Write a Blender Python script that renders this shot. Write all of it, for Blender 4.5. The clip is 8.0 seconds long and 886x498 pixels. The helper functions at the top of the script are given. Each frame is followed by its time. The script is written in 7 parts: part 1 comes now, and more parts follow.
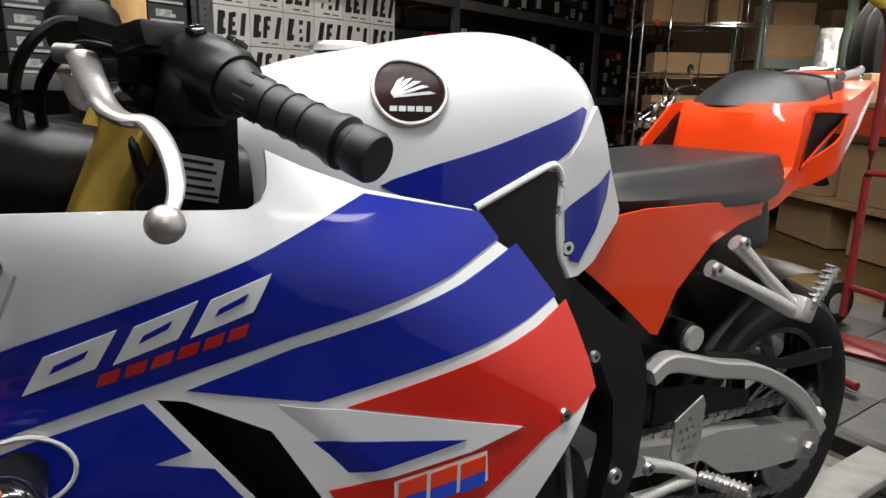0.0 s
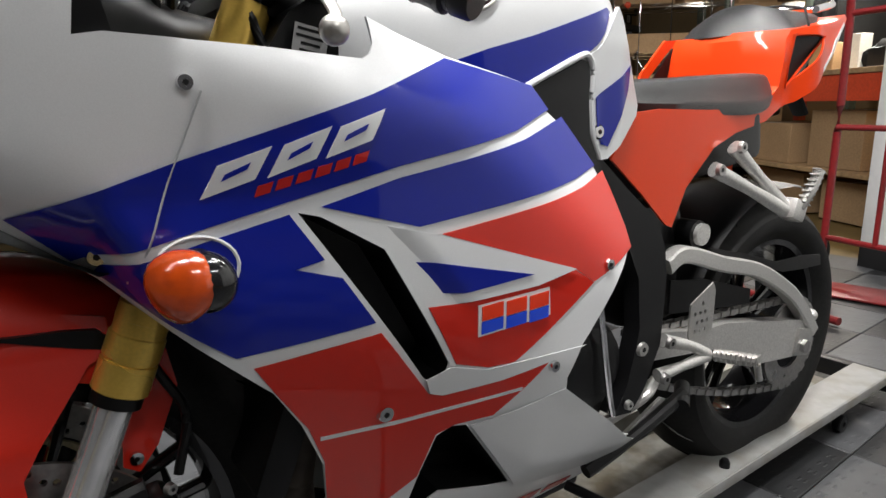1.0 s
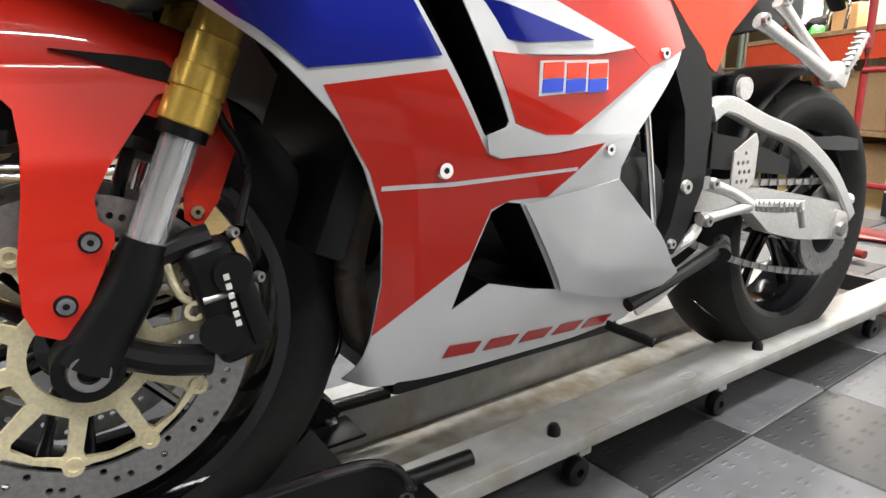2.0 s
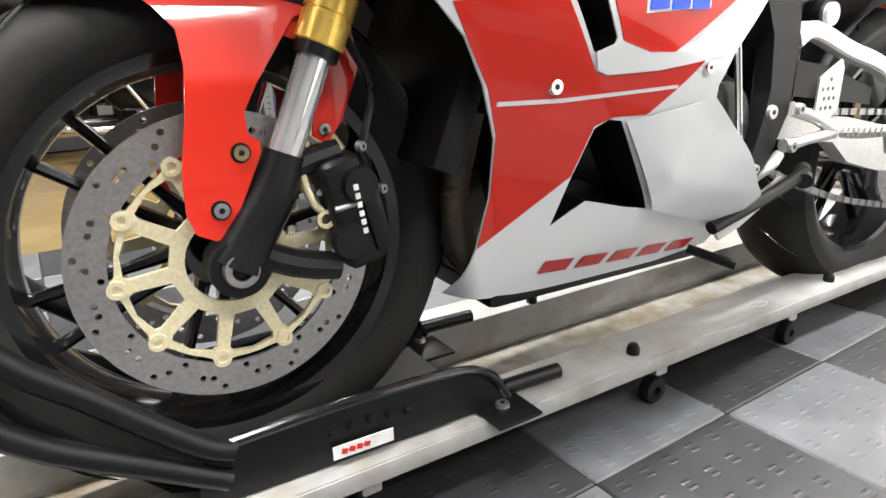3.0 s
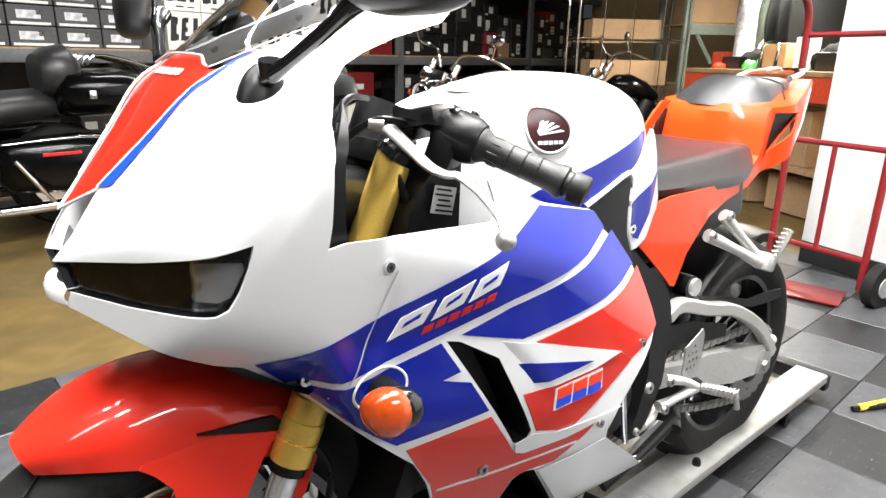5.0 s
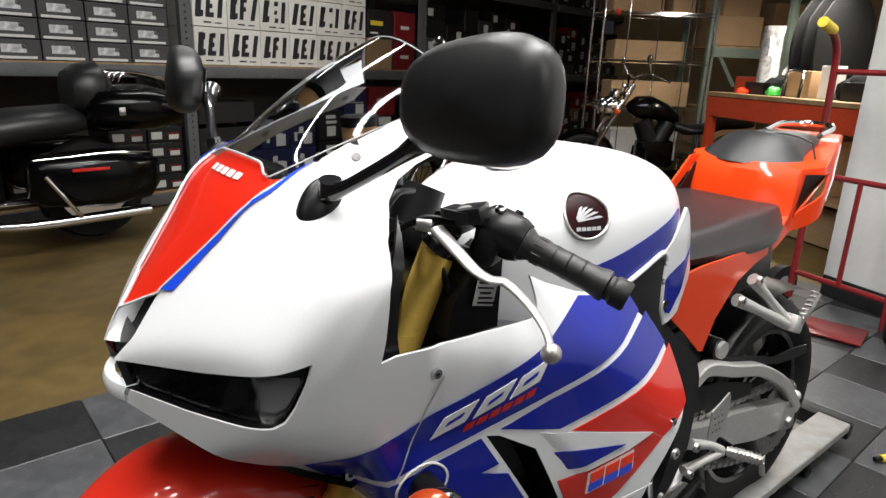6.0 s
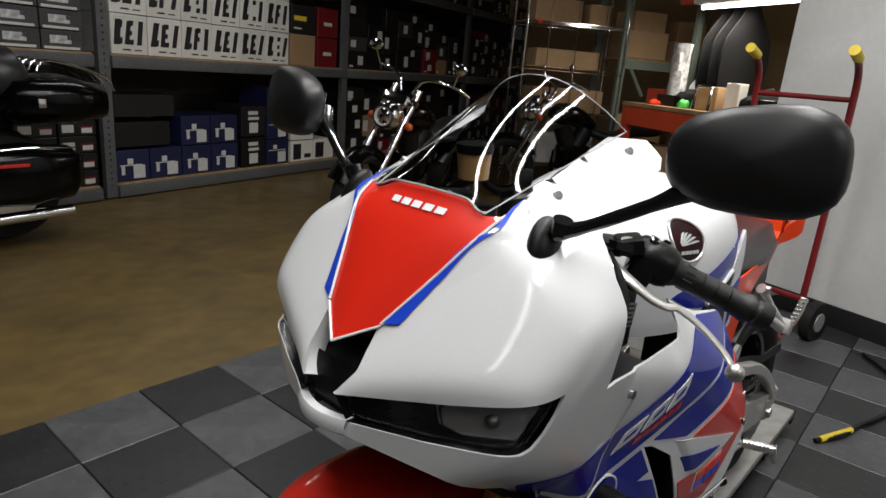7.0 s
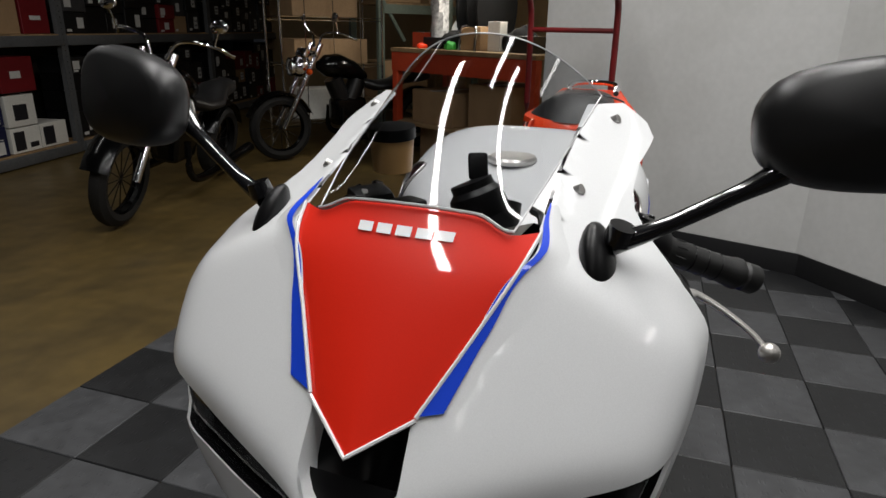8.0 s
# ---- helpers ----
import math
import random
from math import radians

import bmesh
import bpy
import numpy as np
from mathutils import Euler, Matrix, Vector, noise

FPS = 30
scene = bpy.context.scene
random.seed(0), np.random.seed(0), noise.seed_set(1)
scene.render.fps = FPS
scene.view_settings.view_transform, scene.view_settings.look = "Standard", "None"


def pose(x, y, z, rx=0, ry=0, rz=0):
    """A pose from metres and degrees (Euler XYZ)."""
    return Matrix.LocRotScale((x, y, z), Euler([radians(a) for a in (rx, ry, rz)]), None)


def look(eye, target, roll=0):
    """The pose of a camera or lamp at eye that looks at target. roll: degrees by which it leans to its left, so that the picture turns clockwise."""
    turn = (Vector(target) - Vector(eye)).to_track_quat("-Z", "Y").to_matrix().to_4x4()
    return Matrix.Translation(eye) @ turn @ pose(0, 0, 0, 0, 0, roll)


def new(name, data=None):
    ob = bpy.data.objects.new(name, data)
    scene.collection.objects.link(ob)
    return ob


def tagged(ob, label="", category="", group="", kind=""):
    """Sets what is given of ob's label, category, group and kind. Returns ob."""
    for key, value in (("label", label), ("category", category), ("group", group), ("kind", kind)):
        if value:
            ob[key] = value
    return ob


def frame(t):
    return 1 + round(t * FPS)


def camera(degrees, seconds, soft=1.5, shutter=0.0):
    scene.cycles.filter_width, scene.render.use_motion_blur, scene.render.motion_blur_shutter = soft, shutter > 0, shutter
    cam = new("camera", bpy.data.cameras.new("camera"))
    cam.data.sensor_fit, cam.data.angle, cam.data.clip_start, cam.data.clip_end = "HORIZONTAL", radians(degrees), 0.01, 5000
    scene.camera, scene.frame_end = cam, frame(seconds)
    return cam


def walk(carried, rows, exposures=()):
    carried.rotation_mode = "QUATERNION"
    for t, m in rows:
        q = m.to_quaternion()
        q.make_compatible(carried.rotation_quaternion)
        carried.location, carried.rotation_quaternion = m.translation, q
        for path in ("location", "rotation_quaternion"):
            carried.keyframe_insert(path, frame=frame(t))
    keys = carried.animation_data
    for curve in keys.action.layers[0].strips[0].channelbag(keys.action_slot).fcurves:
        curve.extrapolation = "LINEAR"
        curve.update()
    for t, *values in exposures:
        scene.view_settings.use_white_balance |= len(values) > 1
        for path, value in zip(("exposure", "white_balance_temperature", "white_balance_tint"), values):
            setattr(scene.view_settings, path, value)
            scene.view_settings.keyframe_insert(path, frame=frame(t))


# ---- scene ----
cam = camera(70.2, 8.0)
PATH = [
    (0, (0.203, -0.677, 0.977), (1.233, 0.977, 0.525), 1.3),
    (0.5, (0.139, -0.74, 0.949), (1.162, 0.931, 0.551), -1.4),
    (1, (0.056, -0.735, 0.859), (1.145, 0.881, 0.411), -1.1),
    (1.5, (0.004, -0.74, 0.729), (1.09, 0.878, 0.281), -1.3),
    (1.7, (-0.007, -0.744, 0.678), (1.068, 0.879, 0.223), -1.0),
    (2.8, (-0.089, -0.756, 0.59), (0.902, 0.885, 0.02), -1.1),
    (3, (-0.122, -0.757, 0.593), (0.82, 0.9, -0.01), -1.7),
    (3.5, (-0.186, -0.748, 0.652), (0.709, 0.927, 0.026), -3.6),
    (4, (-0.189, -0.752, 0.794), (0.791, 0.876, 0.168), -2.8),
    (4.5, (-0.19, -0.754, 0.955), (0.926, 0.783, 0.33), -1.4),
    (5, (-0.166, -0.739, 1.079), (1.032, 0.753, 0.5), 1.1),
    (5.2, (-0.146, -0.729, 1.119), (1.019, 0.801, 0.569), 1.0),
    (6.3, (-0.258, -0.676, 1.194), (0.936, 0.827, 0.63), 3.3),
    (6.5, (-0.353, -0.626, 1.203), (0.925, 0.811, 0.654), 3.0),
    (7, (-0.459, -0.507, 1.214), (0.957, 0.792, 0.66), 4.9),
    (7.5, (-0.41, -0.319, 1.218), (1.178, 0.735, 0.611), 2.9),
    (8, (-0.407, -0.211, 1.218), (1.353, 0.47, 0.557), 1.1),
]
walk(cam, [(t, look(eye, target, roll)) for t, eye, target, roll in PATH],
     exposures=[(0.0, 0.0), (0.5, 0.0), (1.0, 0.35), (1.5, 1.3), (1.7, 1.45), (2.8, 2.05), (3.0, 2.2), (3.5, 2.55), (4.0, 2.65), (4.5, 2.25), (5.0, 1.6), (5.2, 1.2), (6.3, 0.0), (6.5, -0.2), (7.0, -0.5), (7.5, -0.7), (8.0, -0.85)])

from mathutils.geometry import delaunay_2d_cdt

# ---- world and light ----
world = bpy.data.worlds.new("world")
scene.world = world
world.use_nodes = True
world.node_tree.nodes["Background"].inputs[0].default_value = (0.55, 0.6, 0.7, 1)
world.node_tree.nodes["Background"].inputs[1].default_value = 0.02

CEIL = 3.4


def strip_lamp(x, y, turn, watts, length=2.4, width=0.11):
    data = bpy.data.lights.new("tube_and_fill_light", "AREA")
    data.shape, data.size, data.size_y, data.energy, data.color = "RECTANGLE", length, width, watts, (1.0, 0.985, 0.965)
    lamp = new("tube_and_fill_light", data)
    lamp.matrix_world = pose(x, y, CEIL - 0.16, 0, 0, turn)
    return lamp


# Lamps at y -0.7, 0.75 and 0.05 fit reflections; the others are added fill.
for lx, ly, lt, lw in ((0.3, -0.7, 8, 84), (0.5, -3.2, 8, 48), (3.0, -1.3, 8, 12), (0.2, 0.75, 8, 78), (1.95, 0.05, 8, 52), (-2.4, -0.9, 8, 16), (1.75, 4.2, 13.5, 26), (4.2, 3.3, 8, 4)):
    strip_lamp(lx, ly, lt, lw)

# ---- materials ----


def material(name, colour, rough=0.5, metal=0.0, coat=0.0, vary=0.12, grain=60.0, bump=0.0, bump_scale=300.0, stain=None, stain_scale=4.0, rough_vary=0.1, random_vary=0.0, ior=1.5):
    """A surface with colour and gloss that vary at two scales, and a fine relief."""
    m = bpy.data.materials.new(name)
    m.use_nodes = True
    t = m.node_tree
    b = t.nodes["Principled BSDF"]
    co = t.nodes.new("ShaderNodeTexCoord")
    fine, broad = t.nodes.new("ShaderNodeTexNoise"), t.nodes.new("ShaderNodeTexNoise")
    fine.inputs["Scale"].default_value, fine.inputs["Detail"].default_value = grain, 5
    broad.inputs["Scale"].default_value, broad.inputs["Detail"].default_value = stain_scale, 3
    for n in (fine, broad):
        t.links.new(co.outputs["Object"], n.inputs["Vector"])
    ramp = t.nodes.new("ShaderNodeMapRange")
    ramp.inputs["From Min"].default_value, ramp.inputs["From Max"].default_value = 0.3, 0.7
    ramp.inputs["To Min"].default_value, ramp.inputs["To Max"].default_value = 1 - vary, 1 + vary
    t.links.new(fine.outputs["Fac"], ramp.inputs["Value"])
    mix = t.nodes.new("ShaderNodeMix")
    mix.data_type = "RGBA"
    mix.inputs[6].default_value = (*colour, 1)
    mix.inputs[7].default_value = (*(stain or [c * (1 - vary) for c in colour]), 1)
    wear = t.nodes.new("ShaderNodeMapRange")
    wear.inputs["From Min"].default_value, wear.inputs["From Max"].default_value = 0.42, 0.68
    t.links.new(broad.outputs["Fac"], wear.inputs["Value"])
    t.links.new(wear.outputs["Result"], mix.inputs[0])
    hsv = t.nodes.new("ShaderNodeHueSaturation")
    t.links.new(mix.outputs[2], hsv.inputs["Color"])
    if random_vary:
        info = t.nodes.new("ShaderNodeObjectInfo")
        shift = t.nodes.new("ShaderNodeMapRange")
        shift.inputs["To Min"].default_value, shift.inputs["To Max"].default_value = 1 - random_vary, 1 + random_vary
        t.links.new(info.outputs["Random"], shift.inputs["Value"])
        times = t.nodes.new("ShaderNodeMath")
        times.operation = "MULTIPLY"
        t.links.new(shift.outputs["Result"], times.inputs[0])
        t.links.new(ramp.outputs["Result"], times.inputs[1])
        t.links.new(times.outputs[0], hsv.inputs["Value"])
    else:
        t.links.new(ramp.outputs["Result"], hsv.inputs["Value"])
    t.links.new(hsv.outputs["Color"], b.inputs["Base Color"])
    gloss = t.nodes.new("ShaderNodeMapRange")
    gloss.inputs["To Min"].default_value, gloss.inputs["To Max"].default_value = max(0.02, rough - rough_vary), min(1, rough + rough_vary)
    t.links.new(broad.outputs["Fac"], gloss.inputs["Value"])
    t.links.new(gloss.outputs["Result"], b.inputs["Roughness"])
    b.inputs["Metallic"].default_value = metal
    b.inputs["IOR"].default_value = ior
    b.inputs["Coat Weight"].default_value = coat
    b.inputs["Coat Roughness"].default_value = 0.04
    if bump:
        rough_noise = t.nodes.new("ShaderNodeTexNoise")
        rough_noise.inputs["Scale"].default_value, rough_noise.inputs["Detail"].default_value = bump_scale, 3
        t.links.new(co.outputs["Object"], rough_noise.inputs["Vector"])
        bn = t.nodes.new("ShaderNodeBump")
        bn.inputs["Strength"].default_value, bn.inputs["Distance"].default_value = bump, 0.002
        t.links.new(rough_noise.outputs["Fac"], bn.inputs["Height"])
        t.links.new(bn.outputs["Normal"], b.inputs["Normal"])
    return m


def paint(name, colour, **more):
    m = material(name, colour, rough=0.4, coat=0.8, vary=0.03, grain=900, rough_vary=0.05, stain_scale=2.5, **more)
    m.node_tree.nodes["Principled BSDF"].inputs["Specular IOR Level"].default_value = 0.15
    return m


WHITE = paint("white_paint", (0.71, 0.72, 0.73))
WHITE.node_tree.nodes["Principled BSDF"].inputs["Coat Roughness"].default_value = 0.07
WHITE.node_tree.nodes["Principled BSDF"].inputs["Coat Weight"].default_value = 0.6
RED = paint("red_paint", (0.58, 0.017, 0.006))
ORANGE_RED = paint("flame_red_paint", (0.74, 0.042, 0.009))
TAIL_FLAME = paint("flame_red_tail_paint", (0.74, 0.052, 0.006))
TAIL_FLAME.node_tree.nodes["Principled BSDF"].inputs["Coat Weight"].default_value = 0.3
BLUE = paint("blue_paint", (0.003, 0.012, 0.265))
BLUE.node_tree.nodes["Principled BSDF"].inputs["Coat Weight"].default_value = 0.6
BRIGHT_BLUE = paint("bright_blue_paint", (0.012, 0.06, 0.62))
SILVER = material("satin_silver", (0.5, 0.51, 0.52), rough=0.35, metal=0.35, vary=0.05, grain=500)
MUDGUARD_RED = paint("mudguard_red_paint", (0.58, 0.022, 0.010))
LETTER_RED = paint("dark_red_letters", (0.45, 0.015, 0.012))
BLACK = material("black_plastic", (0.005, 0.005, 0.0055), rough=0.36, vary=0.2, bump=0.06, bump_scale=1600)
GLOSS_BLACK = material("gloss_black_paint", (0.006, 0.006, 0.007), rough=0.15, coat=0.6, vary=0.1)
BAG_BLACK = material("deep_black_paint", (0.0018, 0.0018, 0.002), rough=0.16, vary=0.1)
BAG_BLACK.node_tree.nodes["Principled BSDF"].inputs["Specular IOR Level"].default_value = 0.22
MIRROR_BLACK = material("satin_black_plastic", (0.009, 0.009, 0.0095), rough=0.38, vary=0.1, bump=0.05, bump_scale=1800, rough_vary=0.04)
RUBBER = material("tyre_rubber", (0.010, 0.010, 0.010), rough=0.6, vary=0.25, grain=120, stain=(0.016, 0.0155, 0.015), bump=0.07, bump_scale=1500)
GRIP = material("grip_rubber", (0.009, 0.009, 0.009), rough=0.5, vary=0.2, bump=0.12, bump_scale=2200)
LEATHER = material("seat_vinyl", (0.012, 0.012, 0.013), rough=0.38, vary=0.15, grain=300, bump=0.2, bump_scale=2600)
LEATHER.node_tree.nodes["Principled BSDF"].inputs["Sheen Weight"].default_value = 0.04
LEATHER.node_tree.nodes["Principled BSDF"].inputs["Sheen Roughness"].default_value = 0.35
FRAME = material("cast_frame_paint", (0.008, 0.008, 0.009), rough=0.45, vary=0.15, grain=400, bump=0.15, bump_scale=1800)
ALU = material("brushed_aluminium", (0.60, 0.59, 0.57), rough=0.34, metal=0.85, vary=0.1, grain=250, stain=(0.48, 0.46, 0.43), bump=0.1)
CAST_ALU = material("cast_aluminium", (0.62, 0.61, 0.59), rough=0.36, metal=0.6, vary=0.14, grain=300, bump=0.2)
SLIDER = material("hard_chrome", (0.95, 0.95, 0.96), rough=0.10, metal=0.75, vary=0.04, rough_vary=0.03)
CHROME = material("chrome", (0.75, 0.75, 0.77), rough=0.09, metal=1.0, vary=0.05, rough_vary=0.04)
STEEL = material("disc_steel", (0.42, 0.41, 0.40), rough=0.33, metal=0.9, vary=0.15, grain=160, bump=0.15)
GOLD = material("gold_anodised", (0.93, 0.62, 0.13), rough=0.27, metal=0.55, vary=0.06, grain=300)
PALE_GOLD = material("pale_gold_alloy", (0.78, 0.70, 0.46), rough=0.36, metal=0.45, vary=0.12, grain=300)
REFLECTOR = material("lamp_reflector", (0.80, 0.80, 0.81), rough=0.18, metal=0.55, vary=0.06, rough_vary=0.04)
RUST = material("exhaust_steel", (0.05, 0.040, 0.032), rough=0.5, metal=0.5, vary=0.35, grain=40, stain=(0.025, 0.02, 0.017))
AMBER_FLUID = material("amber_reservoir", (0.62, 0.36, 0.14), rough=0.35, vary=0.06)
LABEL_GREY = material("grey_sticker", (0.33, 0.33, 0.33), rough=0.5, vary=0.08)
LABEL_WHITE = material("label_paper", (0.62, 0.62, 0.6), rough=0.6, vary=0.06)
LIME = material("lime_green_plastic", (0.05, 0.45, 0.06), rough=0.5, vary=0.1)
YELLOW = material("yellow_rubber", (0.75, 0.55, 0.04), rough=0.6, vary=0.1)
CART_RED = material("cart_red_paint", (0.19, 0.012, 0.014), rough=0.35, vary=0.15, stain=(0.12, 0.012, 0.012))
BENCH_RED = material("bench_red_paint", (0.55, 0.06, 0.02), rough=0.45, vary=0.12)
GREEN_GREY = material("rack_green_paint", (0.17, 0.21, 0.17), rough=0.5, vary=0.15)
SHELF_GREY = material("shelf_grey_paint", (0.12, 0.125, 0.13), rough=0.5, vary=0.15, metal=0.2)
BOARD = material("shelf_board", (0.34, 0.22, 0.11), rough=0.7, vary=0.25, grain=25, stain=(0.25, 0.16, 0.08))
CARD = material("cardboard", (0.36, 0.23, 0.12), rough=0.75, vary=0.12, grain=90, random_vary=0.2)
BOX_WHITE = material("white_carton", (0.74, 0.73, 0.68), rough=0.55, vary=0.06, random_vary=0.08)
BOX_BLUE = material("navy_carton", (0.012, 0.016, 0.06), rough=0.4, vary=0.1, random_vary=0.2)
BOX_BLACK = material("black_carton", (0.01, 0.01, 0.011), rough=0.4, vary=0.1, random_vary=0.3)
BOX_RED = material("red_carton", (0.16, 0.008, 0.012), rough=0.4, vary=0.1)
BOX_GREY = material("grey_carton", (0.05, 0.05, 0.053), rough=0.4, vary=0.2, random_vary=0.3)
CLOTH = material("dark_cloth", (0.0025, 0.0026, 0.003), rough=0.9, vary=0.2, grain=200, bump=0.4)
WALL = material("white_wall_paint", (0.62, 0.62, 0.61), rough=0.7, vary=0.03, grain=30, stain=(0.5, 0.5, 0.48), stain_scale=1.2, bump=0.15, bump_scale=120)
# For unseen walls behind the camera: dark to lower fill and paint haze.
DIM_WALL = material("unseen_dark_wall", (0.06, 0.06, 0.063), rough=0.7, vary=0.1)
DARK_WALL = material("dark_back_wall", (0.09, 0.08, 0.07), rough=0.8, vary=0.1)
TAN_WALL = material("tan_wall_paint", (0.42, 0.3, 0.16), rough=0.8, vary=0.06)
# Unseen ceiling, nearly black so that glossy paint mirrors little of it.
CEILING = material("unseen_dark_ceiling", (0.05, 0.05, 0.052), rough=0.8, vary=0.08)
CONCRETE = material("sealed_brown_concrete", (0.130, 0.088, 0.029), rough=0.4, vary=0.2, grain=9, stain=(0.088, 0.060, 0.021), stain_scale=2.3, rough_vary=0.12, bump=0.06, bump_scale=40)
PLATE = material("painted_trolley_steel", (0.35, 0.35, 0.342), rough=0.36, metal=0.2, vary=0.08, grain=30, stain=(0.28, 0.265, 0.23), stain_scale=14, bump=0.1)
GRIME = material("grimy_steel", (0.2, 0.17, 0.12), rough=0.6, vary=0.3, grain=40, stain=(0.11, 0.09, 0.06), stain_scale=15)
TROUGH = material("dirty_trough_steel", (0.25, 0.24, 0.215), rough=0.5, vary=0.22, grain=30, stain=(0.12, 0.095, 0.06), stain_scale=12)
BASEBOARD = material("black_rubber_baseboard", (0.01, 0.01, 0.011), rough=0.5, vary=0.1)
RUBBER.node_tree.nodes["Principled BSDF"].inputs["Specular IOR Level"].default_value = 0.2
for dull in (BLACK, FRAME, CLOTH):
    dull.node_tree.nodes["Principled BSDF"].inputs["Specular IOR Level"].default_value = 0.28


def tile_material(name, colour):
    """Plastic floor tile with a raised tread of short crossed bars."""
    m = material(name, colour, rough=0.42, vary=0.16, grain=22, stain=[c * 1.35 for c in colour], stain_scale=6)
    t = m.node_tree
    b = t.nodes["Principled BSDF"]
    co = t.nodes.new("ShaderNodeTexCoord")
    split = t.nodes.new("ShaderNodeSeparateXYZ")
    t.links.new(co.outputs["Object"], split.inputs[0])

    def calc(kind, a, b=0.0):
        n = t.nodes.new("ShaderNodeMath")
        n.operation = kind
        for k, v in enumerate((a, b)):
            if isinstance(v, (int, float)):
                n.inputs[k].default_value = v
            else:
                t.links.new(v, n.inputs[k])
        return n.outputs[0]

    v = calc("MULTIPLY", split.outputs[1], 19.4)
    u = calc("ADD", calc("MULTIPLY", split.outputs[0], 19.4), calc("MULTIPLY", calc("FLOOR", v), 0.5))
    across = calc("ABSOLUTE", calc("SUBTRACT", calc("FRACT", u), 0.5))
    along = calc("ABSOLUTE", calc("SUBTRACT", calc("ABSOLUTE", calc("SUBTRACT", calc("FRACT", v), 0.5)), 0.13))
    bar = calc("MULTIPLY", calc("MINIMUM", calc("MAXIMUM", calc("MULTIPLY", calc("SUBTRACT", 0.19, across), 14.0), 0.0), 1.0), calc("MINIMUM", calc("MAXIMUM", calc("MULTIPLY", calc("SUBTRACT", 0.075, along), 18.0), 0.0), 1.0))
    cut = t.nodes.new("ShaderNodeMapRange")
    t.links.new(bar, cut.inputs["Value"])
    bn = t.nodes.new("ShaderNodeBump")
    bn.inputs["Strength"].default_value, bn.inputs["Distance"].default_value = 0.45, 0.0018
    t.links.new(cut.outputs["Result"], bn.inputs["Height"])
    t.links.new(bn.outputs["Normal"], b.inputs["Normal"])
    return m


TILE_DARK = tile_material("dark_grey_tile", (0.0125, 0.013, 0.014))
TILE_LIGHT = tile_material("light_grey_tile", (0.055, 0.0565, 0.060))


def glass(name, tint, gloss=0.03, rim=1.0):
    """A thin clear sheet: tinted see-through with a mirror sheen at grazing angles."""
    m = bpy.data.materials.new(name)
    m.use_nodes = True
    t = m.node_tree
    t.nodes.remove(t.nodes["Principled BSDF"])
    out = t.nodes["Material Output"]
    clear, shine, mix, fres = (t.nodes.new(n) for n in ("ShaderNodeBsdfTransparent", "ShaderNodeBsdfGlossy", "ShaderNodeMixShader", "ShaderNodeFresnel"))
    clear.inputs["Color"].default_value = (*tint, 1)
    shine.inputs["Roughness"].default_value = gloss
    fres.inputs["IOR"].default_value = 1.45
    t.links.new(fres.outputs[0], mix.inputs[0])
    t.links.new(clear.outputs[0], mix.inputs[1])
    t.links.new(shine.outputs[0], mix.inputs[2])
    t.links.new(mix.outputs[0], out.inputs["Surface"])
    return m


SCREEN = glass("smoked_screen", (0.56, 0.57, 0.58))
LENS = glass("clear_lens", (0.8, 0.8, 0.8))
SIGNAL = material("amber_signal_lens", (0.50, 0.060, 0.006), rough=0.16, coat=0.9, vary=0.16, grain=110, bump=0.06, bump_scale=180)
TAIL_RED = material("red_reflector", (0.5, 0.01, 0.01), rough=0.15, coat=0.8)


def glow(name, colour, power):
    m = bpy.data.materials.new(name)
    m.use_nodes = True
    b = m.node_tree.nodes["Principled BSDF"]
    b.inputs["Emission Color"].default_value, b.inputs["Emission Strength"].default_value = (*colour, 1), power
    return m


TUBE_GLOW = glow("fluorescent_tube", (1.0, 0.97, 0.9), 9)

# ---- building blocks ----


def part(name, bm, mat, parent=None, label="", smooth=True, sharp=0.6):
    bmesh.ops.remove_doubles(bm, verts=bm.verts, dist=1e-6)
    bmesh.ops.recalc_face_normals(bm, faces=bm.faces)
    me = bpy.data.meshes.new(name)
    bm.to_mesh(me)
    bm.free()
    me.materials.append(mat)
    if smooth:
        me.polygons.foreach_set("use_smooth", [True] * len(me.polygons))
        me.set_sharp_from_angle(angle=sharp)
    ob = new(name, me)
    if parent is not None:
        ob.parent = parent
        if parent.type == "EMPTY":
            ob.matrix_parent_inverse = parent.matrix_basis.inverted()
    if label:
        ob["label"] = label
    return ob


def thing(name, place, label, category, group="", kind=""):
    ob = new(name)
    ob.empty_display_size = 0.05
    ob.location = place
    ob.matrix_basis = Matrix.Translation(place)
    return tagged(ob, label, category, group, kind)


def B():
    return bmesh.new()


def add_box(bm, size, m=Matrix(), bevel=0.0, segments=2):
    made = bmesh.ops.create_cube(bm, size=1, matrix=m @ Matrix.Diagonal((*size, 1)))["verts"]
    if bevel:
        edges = list({e for v in made for e in v.link_edges})
        bmesh.ops.bevel(bm, geom=edges, offset=bevel, segments=segments, affect="EDGES", profile=0.6)
    return bm


def box(size, m=Matrix(), bevel=0.0, segments=2):
    return add_box(B(), size, m, bevel, segments)


def add_cyl(bm, a, b, r, r2=None, n=24, caps=True):
    a, b = Vector(a), Vector(b)
    d = b - a
    m = Matrix.Translation((a + b) / 2) @ d.to_track_quat("Z", "Y").to_matrix().to_4x4()
    bmesh.ops.create_cone(bm, cap_ends=caps, segments=n, radius1=r, radius2=r if r2 is None else r2, depth=d.length, matrix=m)
    return bm


